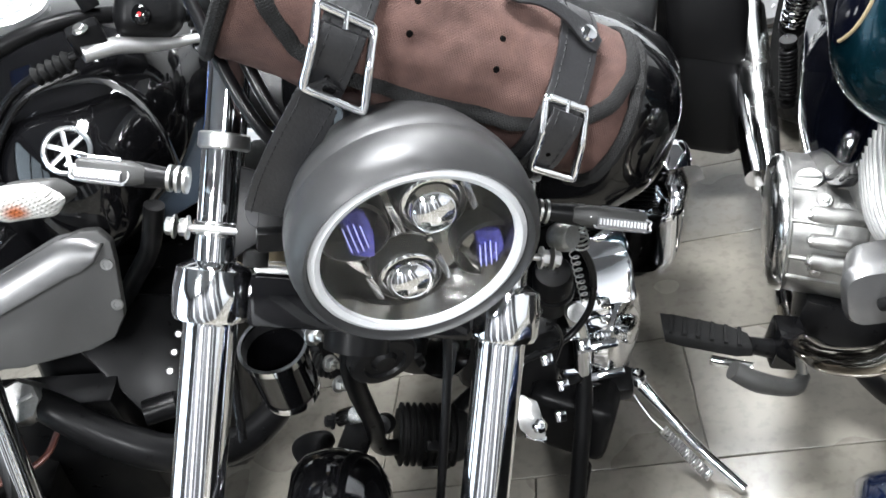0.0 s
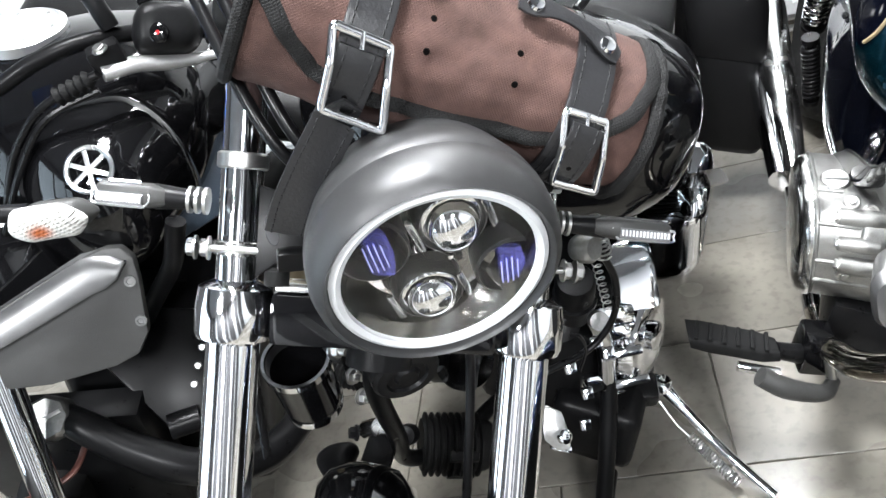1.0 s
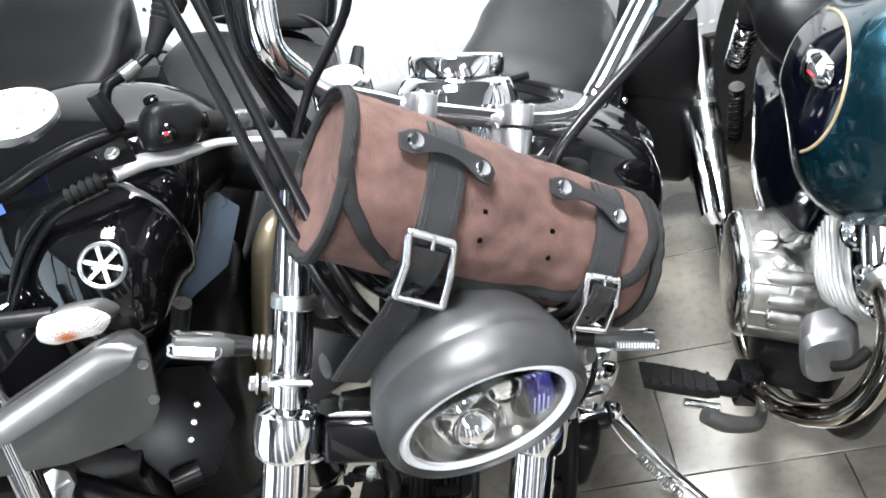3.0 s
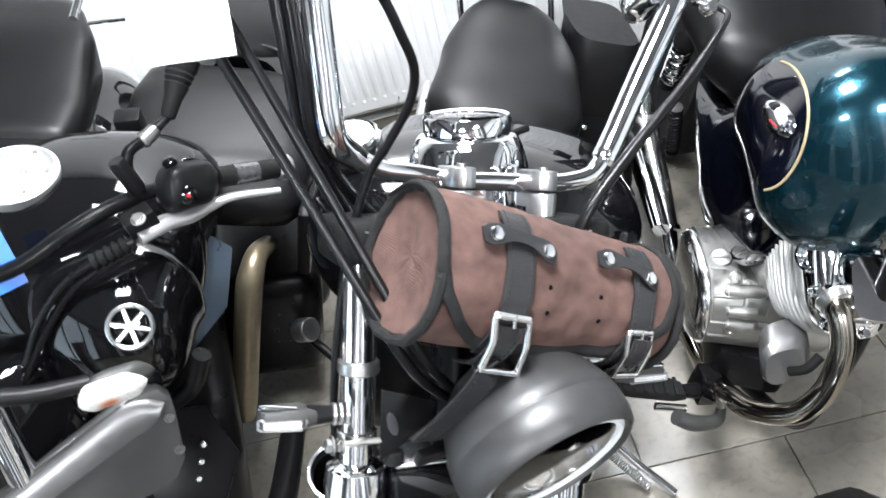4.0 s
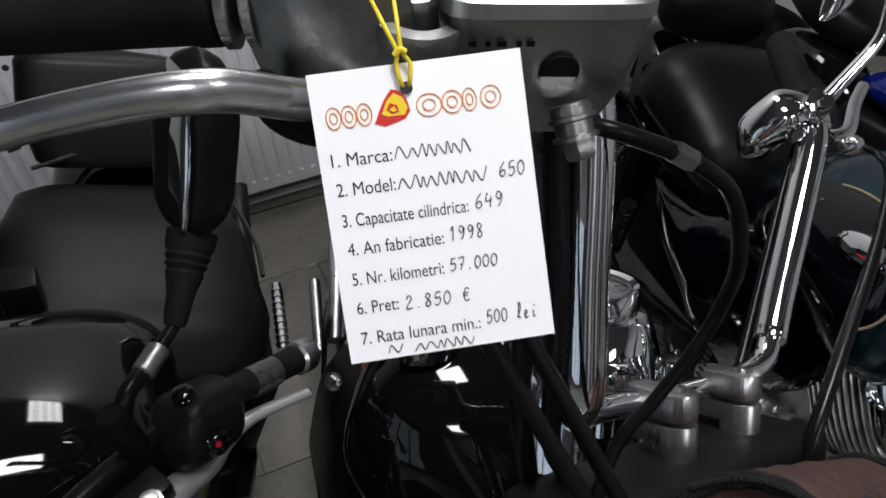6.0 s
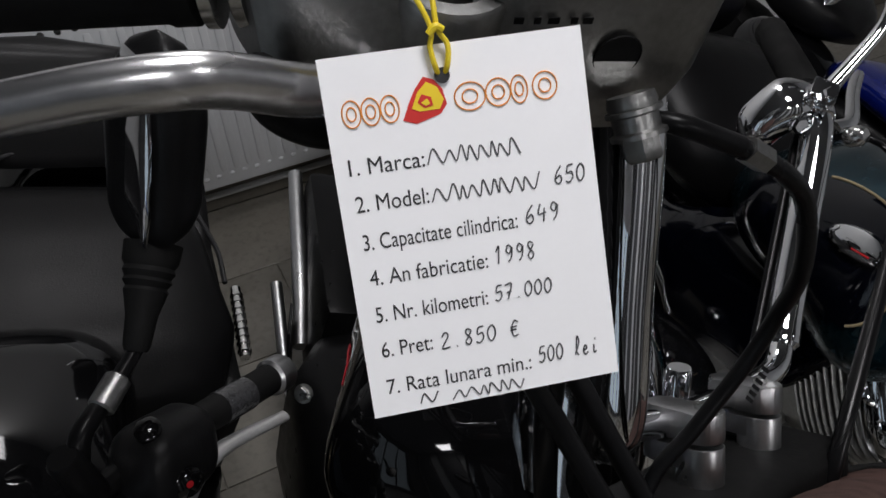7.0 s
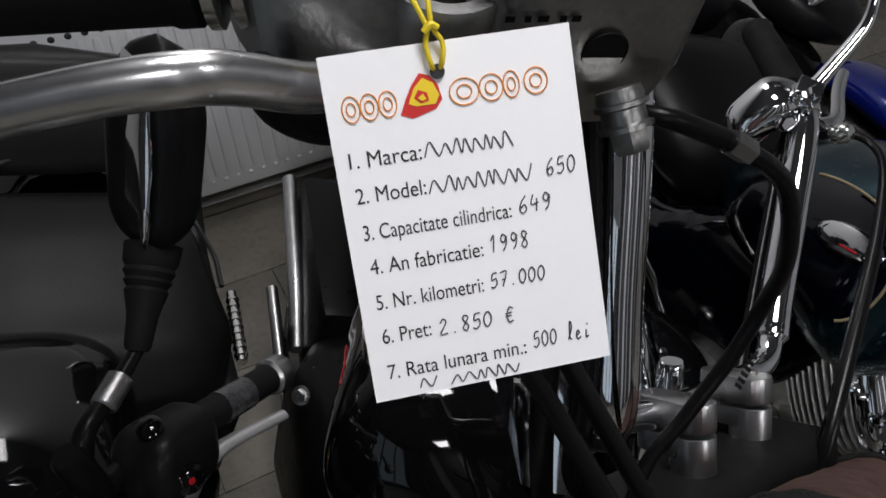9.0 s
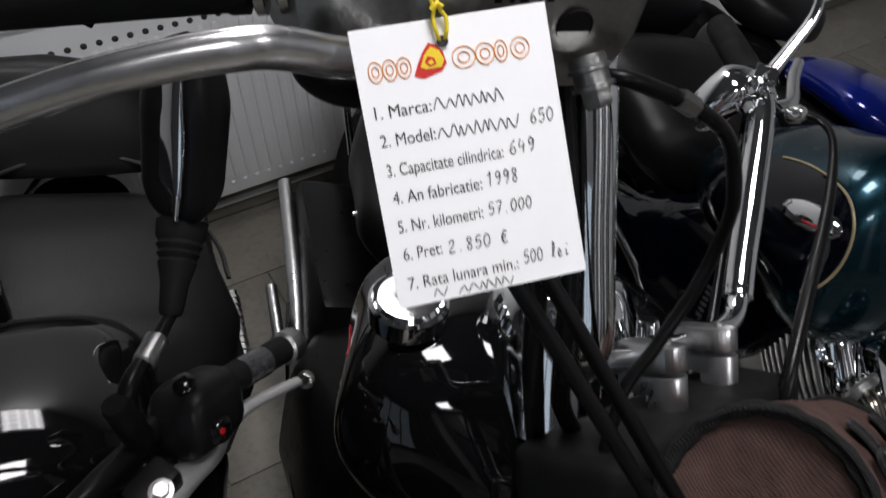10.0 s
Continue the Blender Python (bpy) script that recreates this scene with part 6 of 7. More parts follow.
for k in range(6):
    a = k * math.pi / 3
    part("cap_screw", lathe([(0.004, 0), (0.003, 0.003), (0, 0.003)], aim((-0.84, 1.06, 1.073), V(0.25, -0.12, 0.96)) @ pose(0.0505 * math.cos(a), 0.0505 * math.sin(a), 0.008), 12), STEEL, cap)
part("blue_sticker", slab([(-0.06, -0.06), (-0.002, -0.062), (0.008, 0.056), (-0.05, 0.06)], 0.0015, aim((-0.805, 0.892, 1.075), V(0.45, -0.75, 0.4), (0.8, 0.45, -0.05))), BLUE_FOIL, street, "glossy blue foil sheet")
# added white sheet in place of a bright reflection on the tank
part("tank_glint_sheet", slab([(-0.03, -0.035), (0.03, -0.03), (0.026, 0.03), (-0.026, 0.03)], 0.0015, aim((-0.90, 0.955, 1.085), V(0.4, -0.6, 0.7), (0.8, 0.55, -0.1))), WHITE_PLASTIC, street, "white sheet standing in for a bright reflection on the tank")
# panel, bronze fork and knob behind it
part("slate_panel", plate([(-0.662, 1.146, 0.83), (-0.627, 1.16, 0.752), (-0.655, 1.05, 0.705), (-0.692, 0.92, 0.735), (-0.705, 0.96, 0.785)], 0.02, 0.006), SLATE, street, "slate blue plastic panel")
part("bronze_tube", tube([(-0.62, 1.33, 0.60), (-0.635, 1.275, 0.622), (-0.655, 1.24, 0.60), (-0.68, 1.235, 0.55), (-0.735, 1.22, 0.42), (-0.80, 1.2, 0.26), (-0.82, 1.19, 0.2)], [0.02, 0.024, 0.028, 0.03, 0.03, 0.03, 0.022], 36, 20), BEIGE, street, "dull bronze exhaust pipe")
part("grip_peg", lathe([(0.03, 0), (0.03, 0.04), (0.027, 0.044), (0, 0.044)], aim((-0.64, 1.31, 0.325), V(0.75, -0.5, 0.4)), 24), BRUSHED, street, "brushed peg end")
part("peg_arm", tube([(-0.64, 1.31, 0.33), (-0.63, 1.33, 0.26), (-0.58, 1.28, 0.22)], 0.012, 10, 10), BLACK_SATIN, street)
part("seat", egg([(V(-0.65, 1.28, 0.71), 0.13, 0.05), (V(-0.66, 1.40, 0.785), 0.195, 0.07), (V(-0.655, 1.55, 0.81), 0.19, 0.078), (V(-0.645, 1.69, 0.835), 0.16, 0.06)], V(0.93, 0.0, -0.36), V(0.3, -0.45, 0.84), 24, 4.4, 48, 0.09), LEATHER, street, "black padded seat", limit=60)
# added panel that stands for the deep shade over the floor gap
part("gap_panel", plate([(-0.49, 1.27, 0.69), (-0.455, 1.6, 0.7), (-0.455, 1.74, 0.76), (-0.52, 1.72, 0.5), (-0.545, 1.5, 0.42), (-0.55, 1.32, 0.48)], 0.03, 0.008), BLACK_SATIN, street, "black panel added to darken the gap below the seat")
part("seat_piping", tube([(-0.46, 1.46, 0.75), (-0.455, 1.55, 0.77), (-0.50, 1.70, 0.84), (-0.63, 1.75, 0.89), (-0.76, 1.70, 0.92)], 0.004, 30, 8), STRAP, street)
part("pillion_seat", egg([(V(-0.625, 1.76, 0.835), 0.145, 0.05), (V(-0.61, 1.80, 0.92), 0.16, 0.055), (V(-0.60, 1.85, 1.03), 0.14, 0.045)], V(0.95, 0.0, -0.3), V(0.1, -0.9, 0.3), 18, 4.2, 36, 0.09), LEATHER, street, "black padded pillion seat", limit=60)
part("grab_rail", tube([(-0.80, 1.84, 0.88), (-0.81, 1.9, 0.97), (-0.76, 1.98, 1.08), (-0.62, 2.02, 1.10), (-0.5, 2.0, 1.0)], 0.012, 30, 12), BLACK_SATIN, street, "black grab rail")
part("tail", egg([(V(-0.66, 1.5, 0.68), 0.13, 0.08), (V(-0.65, 1.8, 0.72), 0.14, 0.1), (V(-0.64, 2.1, 0.82), 0.08, 0.06)], SW, SU, 16), BLACK_GLOSS, street, "black tail section")
part("rear_tyre", lathe([(0.2, -0.05), (0.27, -0.07), (0.3, -0.05), (0.31, 0.0), (0.3, 0.05), (0.27, 0.07), (0.2, 0.05)], aim((-0.75, 1.95, 0.31), SW, SU), 36), RUBBER, street, "black rear tyre")
pg = part("foot_peg", tube([(-0.455, 1.66, 0.33), (-0.42, 1.85, 0.35)], 0.012, 6, 14), WORN_CHROME, street, "ribbed chrome foot peg")
for k in range(9):
    part("peg_rib", lathe([(0.012, -0.005), (0.0155, -0.003), (0.0155, 0.003), (0.012, 0.005)], aim(V(-0.455, 1.66, 0.33).lerp(V(-0.42, 1.85, 0.35), 0.08 + 0.1 * k), V(0.035, 0.19, 0.02)), 14), WORN_CHROME, pg)

# ---- black scooter farther along ----
scooter = thing("touring_scooter", (-1.15, 1.4, 0.0), "black scooter with a stepped seat, partly hidden", "scooter")
part("seat", egg([(V(-1.03, 1.36, 0.93), 0.12, 0.06), (V(-1.03, 1.48, 0.96), 0.15, 0.07), (V(-1.02, 1.62, 1.0), 0.15, 0.08), (V(-1.02, 1.8, 1.05), 0.11, 0.06)], V(0.95, 0, -0.3), V(0.3, 0, 0.95), 20, 5.0, 40, 0.09), LEATHER, scooter, "black stepped seat", limit=60)
part("seat_step", egg([(V(-1.04, 1.28, 0.87), 0.1, 0.05), (V(-1.03, 1.34, 0.92), 0.12, 0.06), (V(-1.03, 1.40, 0.97), 0.11, 0.04)], V(0.95, 0, -0.3), V(0.2, -0.7, 0.7), 14, 5.0, 32, 0.09), PLASTIC, scooter, "grey seat step")
part("body", egg([(V(-1.0, 1.05, 0.6), 0.16, 0.2), (V(-0.98, 1.35, 0.72), 0.19, 0.2), (V(-0.96, 1.8, 0.82), 0.14, 0.16)], V(0.95, 0, -0.3), V(0.3, 0, 0.95), 18), BLACK_GLOSS, scooter, "gloss black body")
part("carrier", tube([(-0.82, 1.5, 1.12), (-0.80, 1.6, 1.16), (-0.84, 1.75, 1.2), (-0.98, 1.8, 1.2)], 0.008, 20, 10), CHROME, scooter, "chrome carrier rail")
part("carrier_plate", block((0.09, 0.04, 0.01), pose(-0.80, 1.62, 1.06, 0, 10, 5), 0.003), WORN_CHROME, scooter)
part("hinge_box", block((0.05, 0.04, 0.14), pose(-0.78, 1.38, 0.9, 10, 10, 0), 0.006), PLASTIC, scooter, "black hinge box")
part("rear_tyre", lathe([(0.12, -0.05), (0.2, -0.06), (0.225, -0.03), (0.23, 0.0), (0.225, 0.03), (0.2, 0.06), (0.12, 0.05)], aim((-1.0, 1.75, 0.23), V(0.95, 0, -0.3)), 32), RUBBER, scooter)
part("front_tyre", lathe([(0.12, -0.05), (0.2, -0.06), (0.225, -0.03), (0.23, 0.0), (0.225, 0.03), (0.2, 0.06), (0.12, 0.05)], aim((-1.15, 0.85, 0.23), V(0.95, 0, -0.3)), 32), RUBBER, scooter)

# ---- blue cruiser ----
blue = thing("blue_motorcycle", (0.5, 1.2, 0.0), "teal blue cruiser motorcycle with a finned engine", "motorcycle")
KW, KU = V(0.94, -0.1, -0.32).normalized(), V(0.32, 0.0, 0.94)
tank_bm = egg([(V(0.45, 0.83, 0.765), 0.115, 0.14), (V(0.473, 0.95, 0.785), 0.17, 0.178), (V(0.512, 1.1, 0.765), 0.18, 0.14), (V(0.56, 1.35, 0.67), 0.12, 0.08)], KW, KU, 64, 2.4, 96, 0.22)
bmesh.ops.recalc_face_normals(tank_bm, faces=tank_bm.faces[:])
tank_skin = bvhtree.BVHTree.FromBMesh(tank_bm)
# the front flank is painted dark inside a gold line
PN = V(-0.387, -0.71, 0.593).normalized()
PX = V(0, 0, 1).cross(PN).normalized()
PY = PN.cross(PX)
PC = V(0.292, 0.93, 0.913)
PA, PB = 0.054, 0.105


def on_tank(at, along):
    """The point of the blue tank's skin that a line through at meets, with its normal."""
    hit = tank_skin.ray_cast(at + along * 0.6, along * -1)
    return (hit[0], hit[1]) if hit[0] is not None else (None, None)


for f in tank_bm.faces:
    d = f.calc_center_median() - PC
    u, v = d.dot(PX) / PA, d.dot(PY) / PB
    if (u * u + v * v < 1 or (u < 0 and abs(v) < 1)) and d.y < 0.3 and (f.normal.dot(PN) > 0 or f.normal.x < -0.3):
        f.material_index = 1
ktank = part("fuel_tank", tank_bm, [BLUE_GLOSS, NAVY], blue, "teal blue fuel tank with a dark flank", limit=60)
ring = [on_tank(PC + PX * PA * math.cos(radians(a)) + PY * PB * math.sin(radians(a)), PN) for a in range(-84, 86, 5)]
part("pinstripe", tube([p + n * 0.0006 for p, n in ring if p is not None], 0.0024, 90, 8), GOLD, ktank, "gold pinstripe")
ep, en = tank_skin.find_nearest(V(0.312, 0.988, 0.889))[:2]
em = aim(ep + en * 0.001, en, (0.12, -0.95, 0.1))
emb = part("emblem", lathe([(0.0, 0.007), (0.018, 0.006), (0.025, 0.003), (0.029, -0.006)], em @ Matrix.Diagonal((2.0, 0.85, 1, 1)), 28), CHROME, ktank, "oval chrome emblem")
part("emblem_bar", block((0.03, 0.003, 0.003), em @ pose(0.012, -0.007, 0.006), 0.001), RED_LENS, emb, "red enamel bar")
CX, CN = V(0.0, 0.832, -0.555).normalized(), V(-0.93, 0.2, 0.3).normalized()
CX = (CX - CN * CX.dot(CN)).normalized()
CY = CN.cross(CX)
cover_rim = [(0.452, 1.601, 0.558), (0.426, 1.553, 0.509), (0.396, 1.474, 0.469), (0.359, 1.342, 0.441), (0.328, 1.236, 0.415), (0.326, 1.02, 0.50), (0.37, 0.95, 0.72), (0.421, 1.236, 0.703), (0.424, 1.39, 0.61), (0.432, 1.477, 0.579)]
c0 = V(0.40, 1.30, 0.56)
rim2 = glide([V((V(*q) - c0).dot(CX), (V(*q) - c0).dot(CY), 0) for q in cover_rim + cover_rim[:1]], 49)[:-1]
core = sum(rim2, V(0, 0, 0)) / len(rim2)
cover = bmesh.new()
rows = [[cover.verts.new(axes(CX, CY, CN, c0) @ (core.lerp(q, k) + V(0, 0, z))) for q in rim2] for k, z in ((0.97, -0.05), (1.0, -0.012), (0.985, -0.003), (0.93, 0.004), (0.8, 0.014), (0.6, 0.024), (0.35, 0.031), (0.1, 0.034))]
for a, b in zip(rows, rows[1:]):
    for k in range(48):
        cover.faces.new((a[k], a[(k + 1) % 48], b[(k + 1) % 48], b[k]))
cover.faces.new(rows[0][::-1])
cover.faces.new(rows[-1])
part("side_cover", cover, NAVY, blue, "dark navy side cover", limit=60)
# engine: side case with its cover, forward-leaning finned cylinder, chrome head
KM = aim((0.285, 1.14, 0.372), KU, (0.92, -0.33, -0.3))
EL, EB = V(0.932, -0.2, -0.3).normalized(), V(0.143, 0.625, 0.767).normalized()
EA = EL.cross(EB).normalized()
EF, EU = V(0.19, 0.98, -0.06).normalized(), V(0.15, 0.05, 0.99).normalized()


def case_point(x, f, u):
    """A place in the engine case: x across the bike, f towards its rear, u upwards from the shaft."""
    return V(x, 1.09 - (x - 0.3) * 0.2, 0.385 - (x - 0.3) * 0.28) + EF * f + EU * u


def case_skin(x, turn, lift=0.0):
    """A point on the case's rounded front at a turn in degrees from its top, with its outward direction."""
    c, q = math.cos(radians(turn)), math.sin(radians(turn))
    out = (EU * c - EF * q).normalized()
    reach = 1 / (abs(q / 0.122) ** 2.8 + abs(c / 0.098) ** 2.8) ** (1 / 2.8)
    return case_point(x, 0, 0) + out * (reach + lift), out


eng = part("engine_case", loft([(case_point(x, 0, 0), EF * a, EU * b) for x, a, b in ((0.262, 0.118, 0.094), (0.268, 0.122, 0.098), (0.37, 0.126, 0.1), (0.5, 0.126, 0.1))], 2.8, 64), ALLOY, blue, "cast aluminium engine case", limit=30)
part("side_cover", loft([(case_point(x, 0, -0.004), EF * a, EU * b) for x, a, b in ((0.262, 0.1225, 0.0985), (0.256, 0.122, 0.098), (0.246, 0.115, 0.091), (0.24, 0.1, 0.078), (0.238, 0.07, 0.05))], 2.8, 64), WORN_CHROME, eng, "polished engine side cover", limit=60)
# cast ribs and seams that run across the front of the case
for turn, x0, x1, r in ((30, 0.264, 0.30, 0.0035), (58, 0.264, 0.33, 0.004), (86, 0.264, 0.36, 0.004), (104, 0.264, 0.34, 0.005)):
    (p0, o0), (p1, o1) = case_skin(x0, turn), case_skin(x1, turn)
    part("case_rib", tube([p0, p0.lerp(p1, 0.5), p1], r, 6, 10), ALLOY, eng)
for turn, x0, x1, r in ((-48, 0.335, 0.375, 0.007), (-30, 0.345, 0.38, 0.008), (22, 0.33, 0.38, 0.007), (52, 0.292, 0.36, 0.014), (70, 0.293, 0.345, 0.012), (86, 0.295, 0.37, 0.015)):
    (p0, o0), (p1, o1) = case_skin(x0, turn, 0.004), case_skin(x1, turn, 0.006)
    part("bolt_barrel", tube([p0, p0.lerp(p1, 0.5), p1], [r * 0.92, r, r], 6, 18), ALLOY, eng)
    part("barrel_bolt", bolt(p0, (p0 - p1).normalized(), r * 0.55, 0.005), STEEL, eng)
for turn, x in ((-62, 0.3), (40, 0.31), (46, 0.335), (95, 0.305)):
    p0, o0 = case_skin(x, turn, -0.004)
    part("case_pad", lathe([(0.013, 0.0), (0.013, 0.006), (0.01, 0.0085), (0, 0.0085)], aim(p0, o0, EL), 20), ALLOY, eng)
    part("case_stud", bolt(p0 + o0 * 0.008, o0, 0.0055, 0.005), STEEL, eng)
for turn, x, w, d in ((6, 0.35, 0.04, 0.05), (-28, 0.352, 0.05, 0.04), (64, 0.345, 0.05, 0.04)):
    p0, o0 = case_skin(x, turn, 0.0)
    part("case_pad", block((w, d, 0.02), aim(p0, o0, EL), 0.006, segments=3), ALLOY, eng)
part("cover_lip", tube([case_skin(0.2635, a, 0.0005)[0] for a in range(-90, 141, 6)], 0.0028, 80, 8), ALLOY, eng, "raised cover edge")
p0, o0 = case_skin(0.291, 16, -0.001)
plug_m = aim(p0, o0, EL)
part("filler_plug", lathe([(0.022, -0.006), (0.022, 0.004), (0.0195, 0.0065), (0, 0.0065)], plug_m, 32), STEEL, eng, "slotted filler plug")
part("plug_slot", block((0.036, 0.005, 0.004), plug_m @ pose(0, 0, 0.007), 0.001), CAST, eng)
CB = V(0.338, 0.978, 0.546) + EL * 0.078
for k in range(9):
    c, g = CB + EA * (0.013 * k), 1 - 0.004 * (k - 3) ** 2
    part("cylinder_fin", loft([(c + EA * h, EL * 0.078 * g * e, EB * 0.118 * g * e) for h, e in ((0.0, 0.965), (0.0022, 1.0), (0.0038, 1.0), (0.006, 0.965))], 2.9, 48), ALLOY, blue)
part("cylinder_barrel", loft([(CB - EA * 0.1, EL * 0.06, EB * 0.085), (CB + EA * 0.11, EL * 0.06, EB * 0.092)], 2.6, 28), ALLOY, blue)
head = part("cylinder_head", loft([(CB + EA * h + EL * 0.006, EL * 0.07 * e, EB * 0.108 * e) for h, e in ((0.112, 0.96), (0.118, 1.0), (0.132, 1.0), (0.146, 0.93), (0.158, 0.8), (0.163, 0.6))], 3.2, 44), CHROME, blue, "chrome cylinder head", limit=35)
rm = aim(CB + EA * 0.138 - EL * 0.048 + EB * 0.03, EA - EL * 0.7, EB)
part("rocker_ring", lathe([(0.026, -0.02), (0.030, 0.004), (0.030, 0.009), (0.026, 0.011), (0.022, 0.006), (0.021, -0.002), (0.0, -0.002)], rm, 36), CHROME, head, "chrome rocker cap")
part("rocker_box", loft([(CB + EA * h + EL * 0.022 - EB * 0.012, EL * 0.045 * e, EB * 0.06 * e) for h, e in ((0.155, 1.0), (0.185, 0.97), (0.195, 0.88))], 4, 32), CHROME, head, "chrome rocker box", limit=35)
for u, v in ((-0.052, 0.085), (-0.056, -0.03), (-0.04, -0.085), (0.02, -0.092), (0.03, 0.09)):
    part("head_bolt", bolt(CB + EA * 0.145 + EL * u + EB * v, EA, 0.0085, 0.016), CHROME, head, "chrome head bolt")
for u in (-0.03, 0.03):
    part("head_rib", block((0.008, 0.12, 0.02), aim(CB + EA * 0.158 + EL * u, EA, EL), 0.003), CHROME, head)
# two black bodies added so the room under the tank stays dark
part("engine_block", block((0.2, 0.34, 0.3), aim((0.53, 1.16, 0.40), KU, EL), 0.04, segments=3), BLACK_SATIN, blue, "black engine block")
part("intake_filler", egg([(V(0.50, 1.0, 0.60), 0.06, 0.05), (V(0.52, 1.12, 0.60), 0.1, 0.07), (V(0.55, 1.3, 0.56), 0.08, 0.06)], KW, KU, 14, 3, 28, 0.2), BLACK_SATIN, blue, "black filler body under the tank")
part("header_pipe", tube([(0.385, 0.87, 0.60), (0.378, 0.805, 0.602), (0.374, 0.762, 0.55), (0.345, 0.735, 0.475), (0.30, 0.738, 0.415), (0.25, 0.785, 0.372), (0.235, 0.85, 0.335), (0.25, 0.93, 0.26), (0.27, 1.05, 0.15), (0.292, 1.2, 0.085)], 0.0205, 60, 20), HEADER, blue, "heat-stained chrome exhaust header")
part("header_flange", lathe([(0.028, -0.006), (0.032, 0.0), (0.028, 0.012)], aim((0.38, 0.818, 0.606), V(0, -0.9, -0.1)), 28), STEEL, blue)
part("oil_filter", loft([((0.335, 0.87, 0.45), V(0.045, 0.0, 0), V(0, 0.01, 0.045)), ((0.318, 0.825, 0.452), V(0.046, 0.0, 0), V(0, 0.012, 0.046)), ((0.312, 0.81, 0.452), V(0.036, 0.0, 0), V(0, 0.01, 0.036))], 3.2, 32), GREY_SHROUD, blue, "grey oil filter housing")
part("filter_stub", tube([(0.315, 0.80, 0.45), (0.335, 0.785, 0.47), (0.36, 0.79, 0.49)], 0.009, 12, 12), RUBBER, blue)
part("front_downtube", tube([(0.46, 0.80, 0.72), (0.44, 0.80, 0.55), (0.40, 0.80, 0.36), (0.37, 0.84, 0.2), (0.35, 1.0, 0.12)], 0.016, 24, 14), BLACK_SATIN, blue, "black frame tube")
part("lower_crankcase", block((0.16, 0.3, 0.1), KM @ pose(0.13, -0.02, -0.10), 0.02), BLACK_SATIN, blue, "black lower crankcase")
part("frame_box", block((0.2, 0.5, 0.32), aim((0.61, 1.46, 0.36), KU, KW), 0.04), BLACK_SATIN, blue, "black frame and swing arm")
part("exhaust_bend", tube([(0.292, 1.20, 0.085), (0.302, 1.30, 0.17), (0.315, 1.40, 0.262)], [0.021, 0.023], 10, 24), CHROME, blue, "chrome exhaust pipe")
part("muffler_can", tube([(0.315, 1.40, 0.262), (0.35, 1.64, 0.345), (0.393, 1.93, 0.425)], [0.028, 0.037, 0.046], 12, 32), WORN_CHROME, blue, "tapered chrome muffler")
part("muffler_ring", lathe([(0.027, -0.008), (0.033, -0.006), (0.033, 0.006), (0.027, 0.008)], aim((0.315, 1.40, 0.262), V(0.15, 0.8, 0.5)), 28), CHROME, blue)
part("lower_muffler", tube([(0.283, 1.37, 0.3), (0.305, 1.54, 0.325), (0.329, 1.72, 0.345)], [0.024, 0.027, 0.03], 8, 24), CHROME, blue, "shadowed chrome muffler")
# peg and shifter
peg = part("foot_peg", loft([(V(0.035, 0.94, 0.335), V(0.0, 0.022, 0.004), V(0, 0.002, 0.012)), (V(0.06, 0.937, 0.325), V(0.0, 0.024, 0.004), V(0, 0.002, 0.014)), (V(0.14, 0.918, 0.302), V(0.0, 0.022, 0.004), V(0, 0.002, 0.014)), (V(0.165, 0.912, 0.295), V(0.0, 0.016, 0.002), V(0, 0.002, 0.011))], 4, 24), RUBBER, blue, "ribbed rubber foot peg")
for k in range(6):
    q = V(0.05, 0.936, 0.331).lerp(V(0.15, 0.914, 0.302), k / 5)
    part("peg_rib", block((0.007, 0.046, 0.006), aim(q + V(0, 0.0, 0.0125), V(0.25, 0.05, 0.97), (0.95, -0.2, -0.25)), 0.002), RUBBER, peg)
part("peg_spring", tube([(0.10, 0.895, 0.29), (0.16, 0.885, 0.27)], 0.009, 3, 10), WORN_CHROME, blue, "bright peg spring")
part("peg_hanger", tube([(0.16, 0.912, 0.296), (0.2, 0.92, 0.27), (0.24, 0.94, 0.24), (0.3, 0.98, 0.2)], [0.014, 0.018, 0.02], 14, 14), BLACK_SATIN, blue, "black peg hanger")
part("peg_block", block((0.045, 0.06, 0.07), aim((0.222, 0.93, 0.27), KU), 0.006), BLACK_GLOSS, blue, "black peg block")
part("shift_pedal", tube([(0.125, 0.845, 0.315), (0.16, 0.84, 0.285), (0.215, 0.86, 0.24), (0.24, 0.89, 0.23)], [0.016, 0.017, 0.014, 0.01], 16, 14), DARK_SHROUD, blue, "grey shift pedal")
part("pedal_rod", tube([(0.237, 0.885, 0.225), (0.235, 0.9, 0.30)], 0.008, 4, 10), STEEL, blue)
# rear: springs, seat, bag, tail
for p0, p1, cr in ((V(0.414, 1.64, 0.31), V(0.41, 1.605, 0.475), 0.0155), (V(0.477, 1.835, 0.40), V(0.487, 1.75, 0.57), 0.026)):
    d = p1 - p0
    u = d.orthogonal().normalized()
    w = d.normalized().cross(u)
    coil = [p0 + d * (0.1 + 0.8 * k / 90) + (u * math.cos(k * 0.9) + w * math.sin(k * 0.9)) * cr for k in range(91)]
    sk = part("shock_absorber", tube([p0, p1], cr * 0.6, 3, 14), BLACK_SATIN, blue, "rear shock absorber")
    for q in (p0, p1):
        part("spring_seat", lathe([(cr * 1.15, -0.006), (cr * 1.2, 0.0), (cr * 1.15, 0.006)], aim(q, d), 20), BLACK_SATIN, sk)
    part("shock_spring", tube(coil, 0.0042, 360, 8), BLACK_SATIN if cr < 0.02 else CHROME, sk, "rear coil spring")
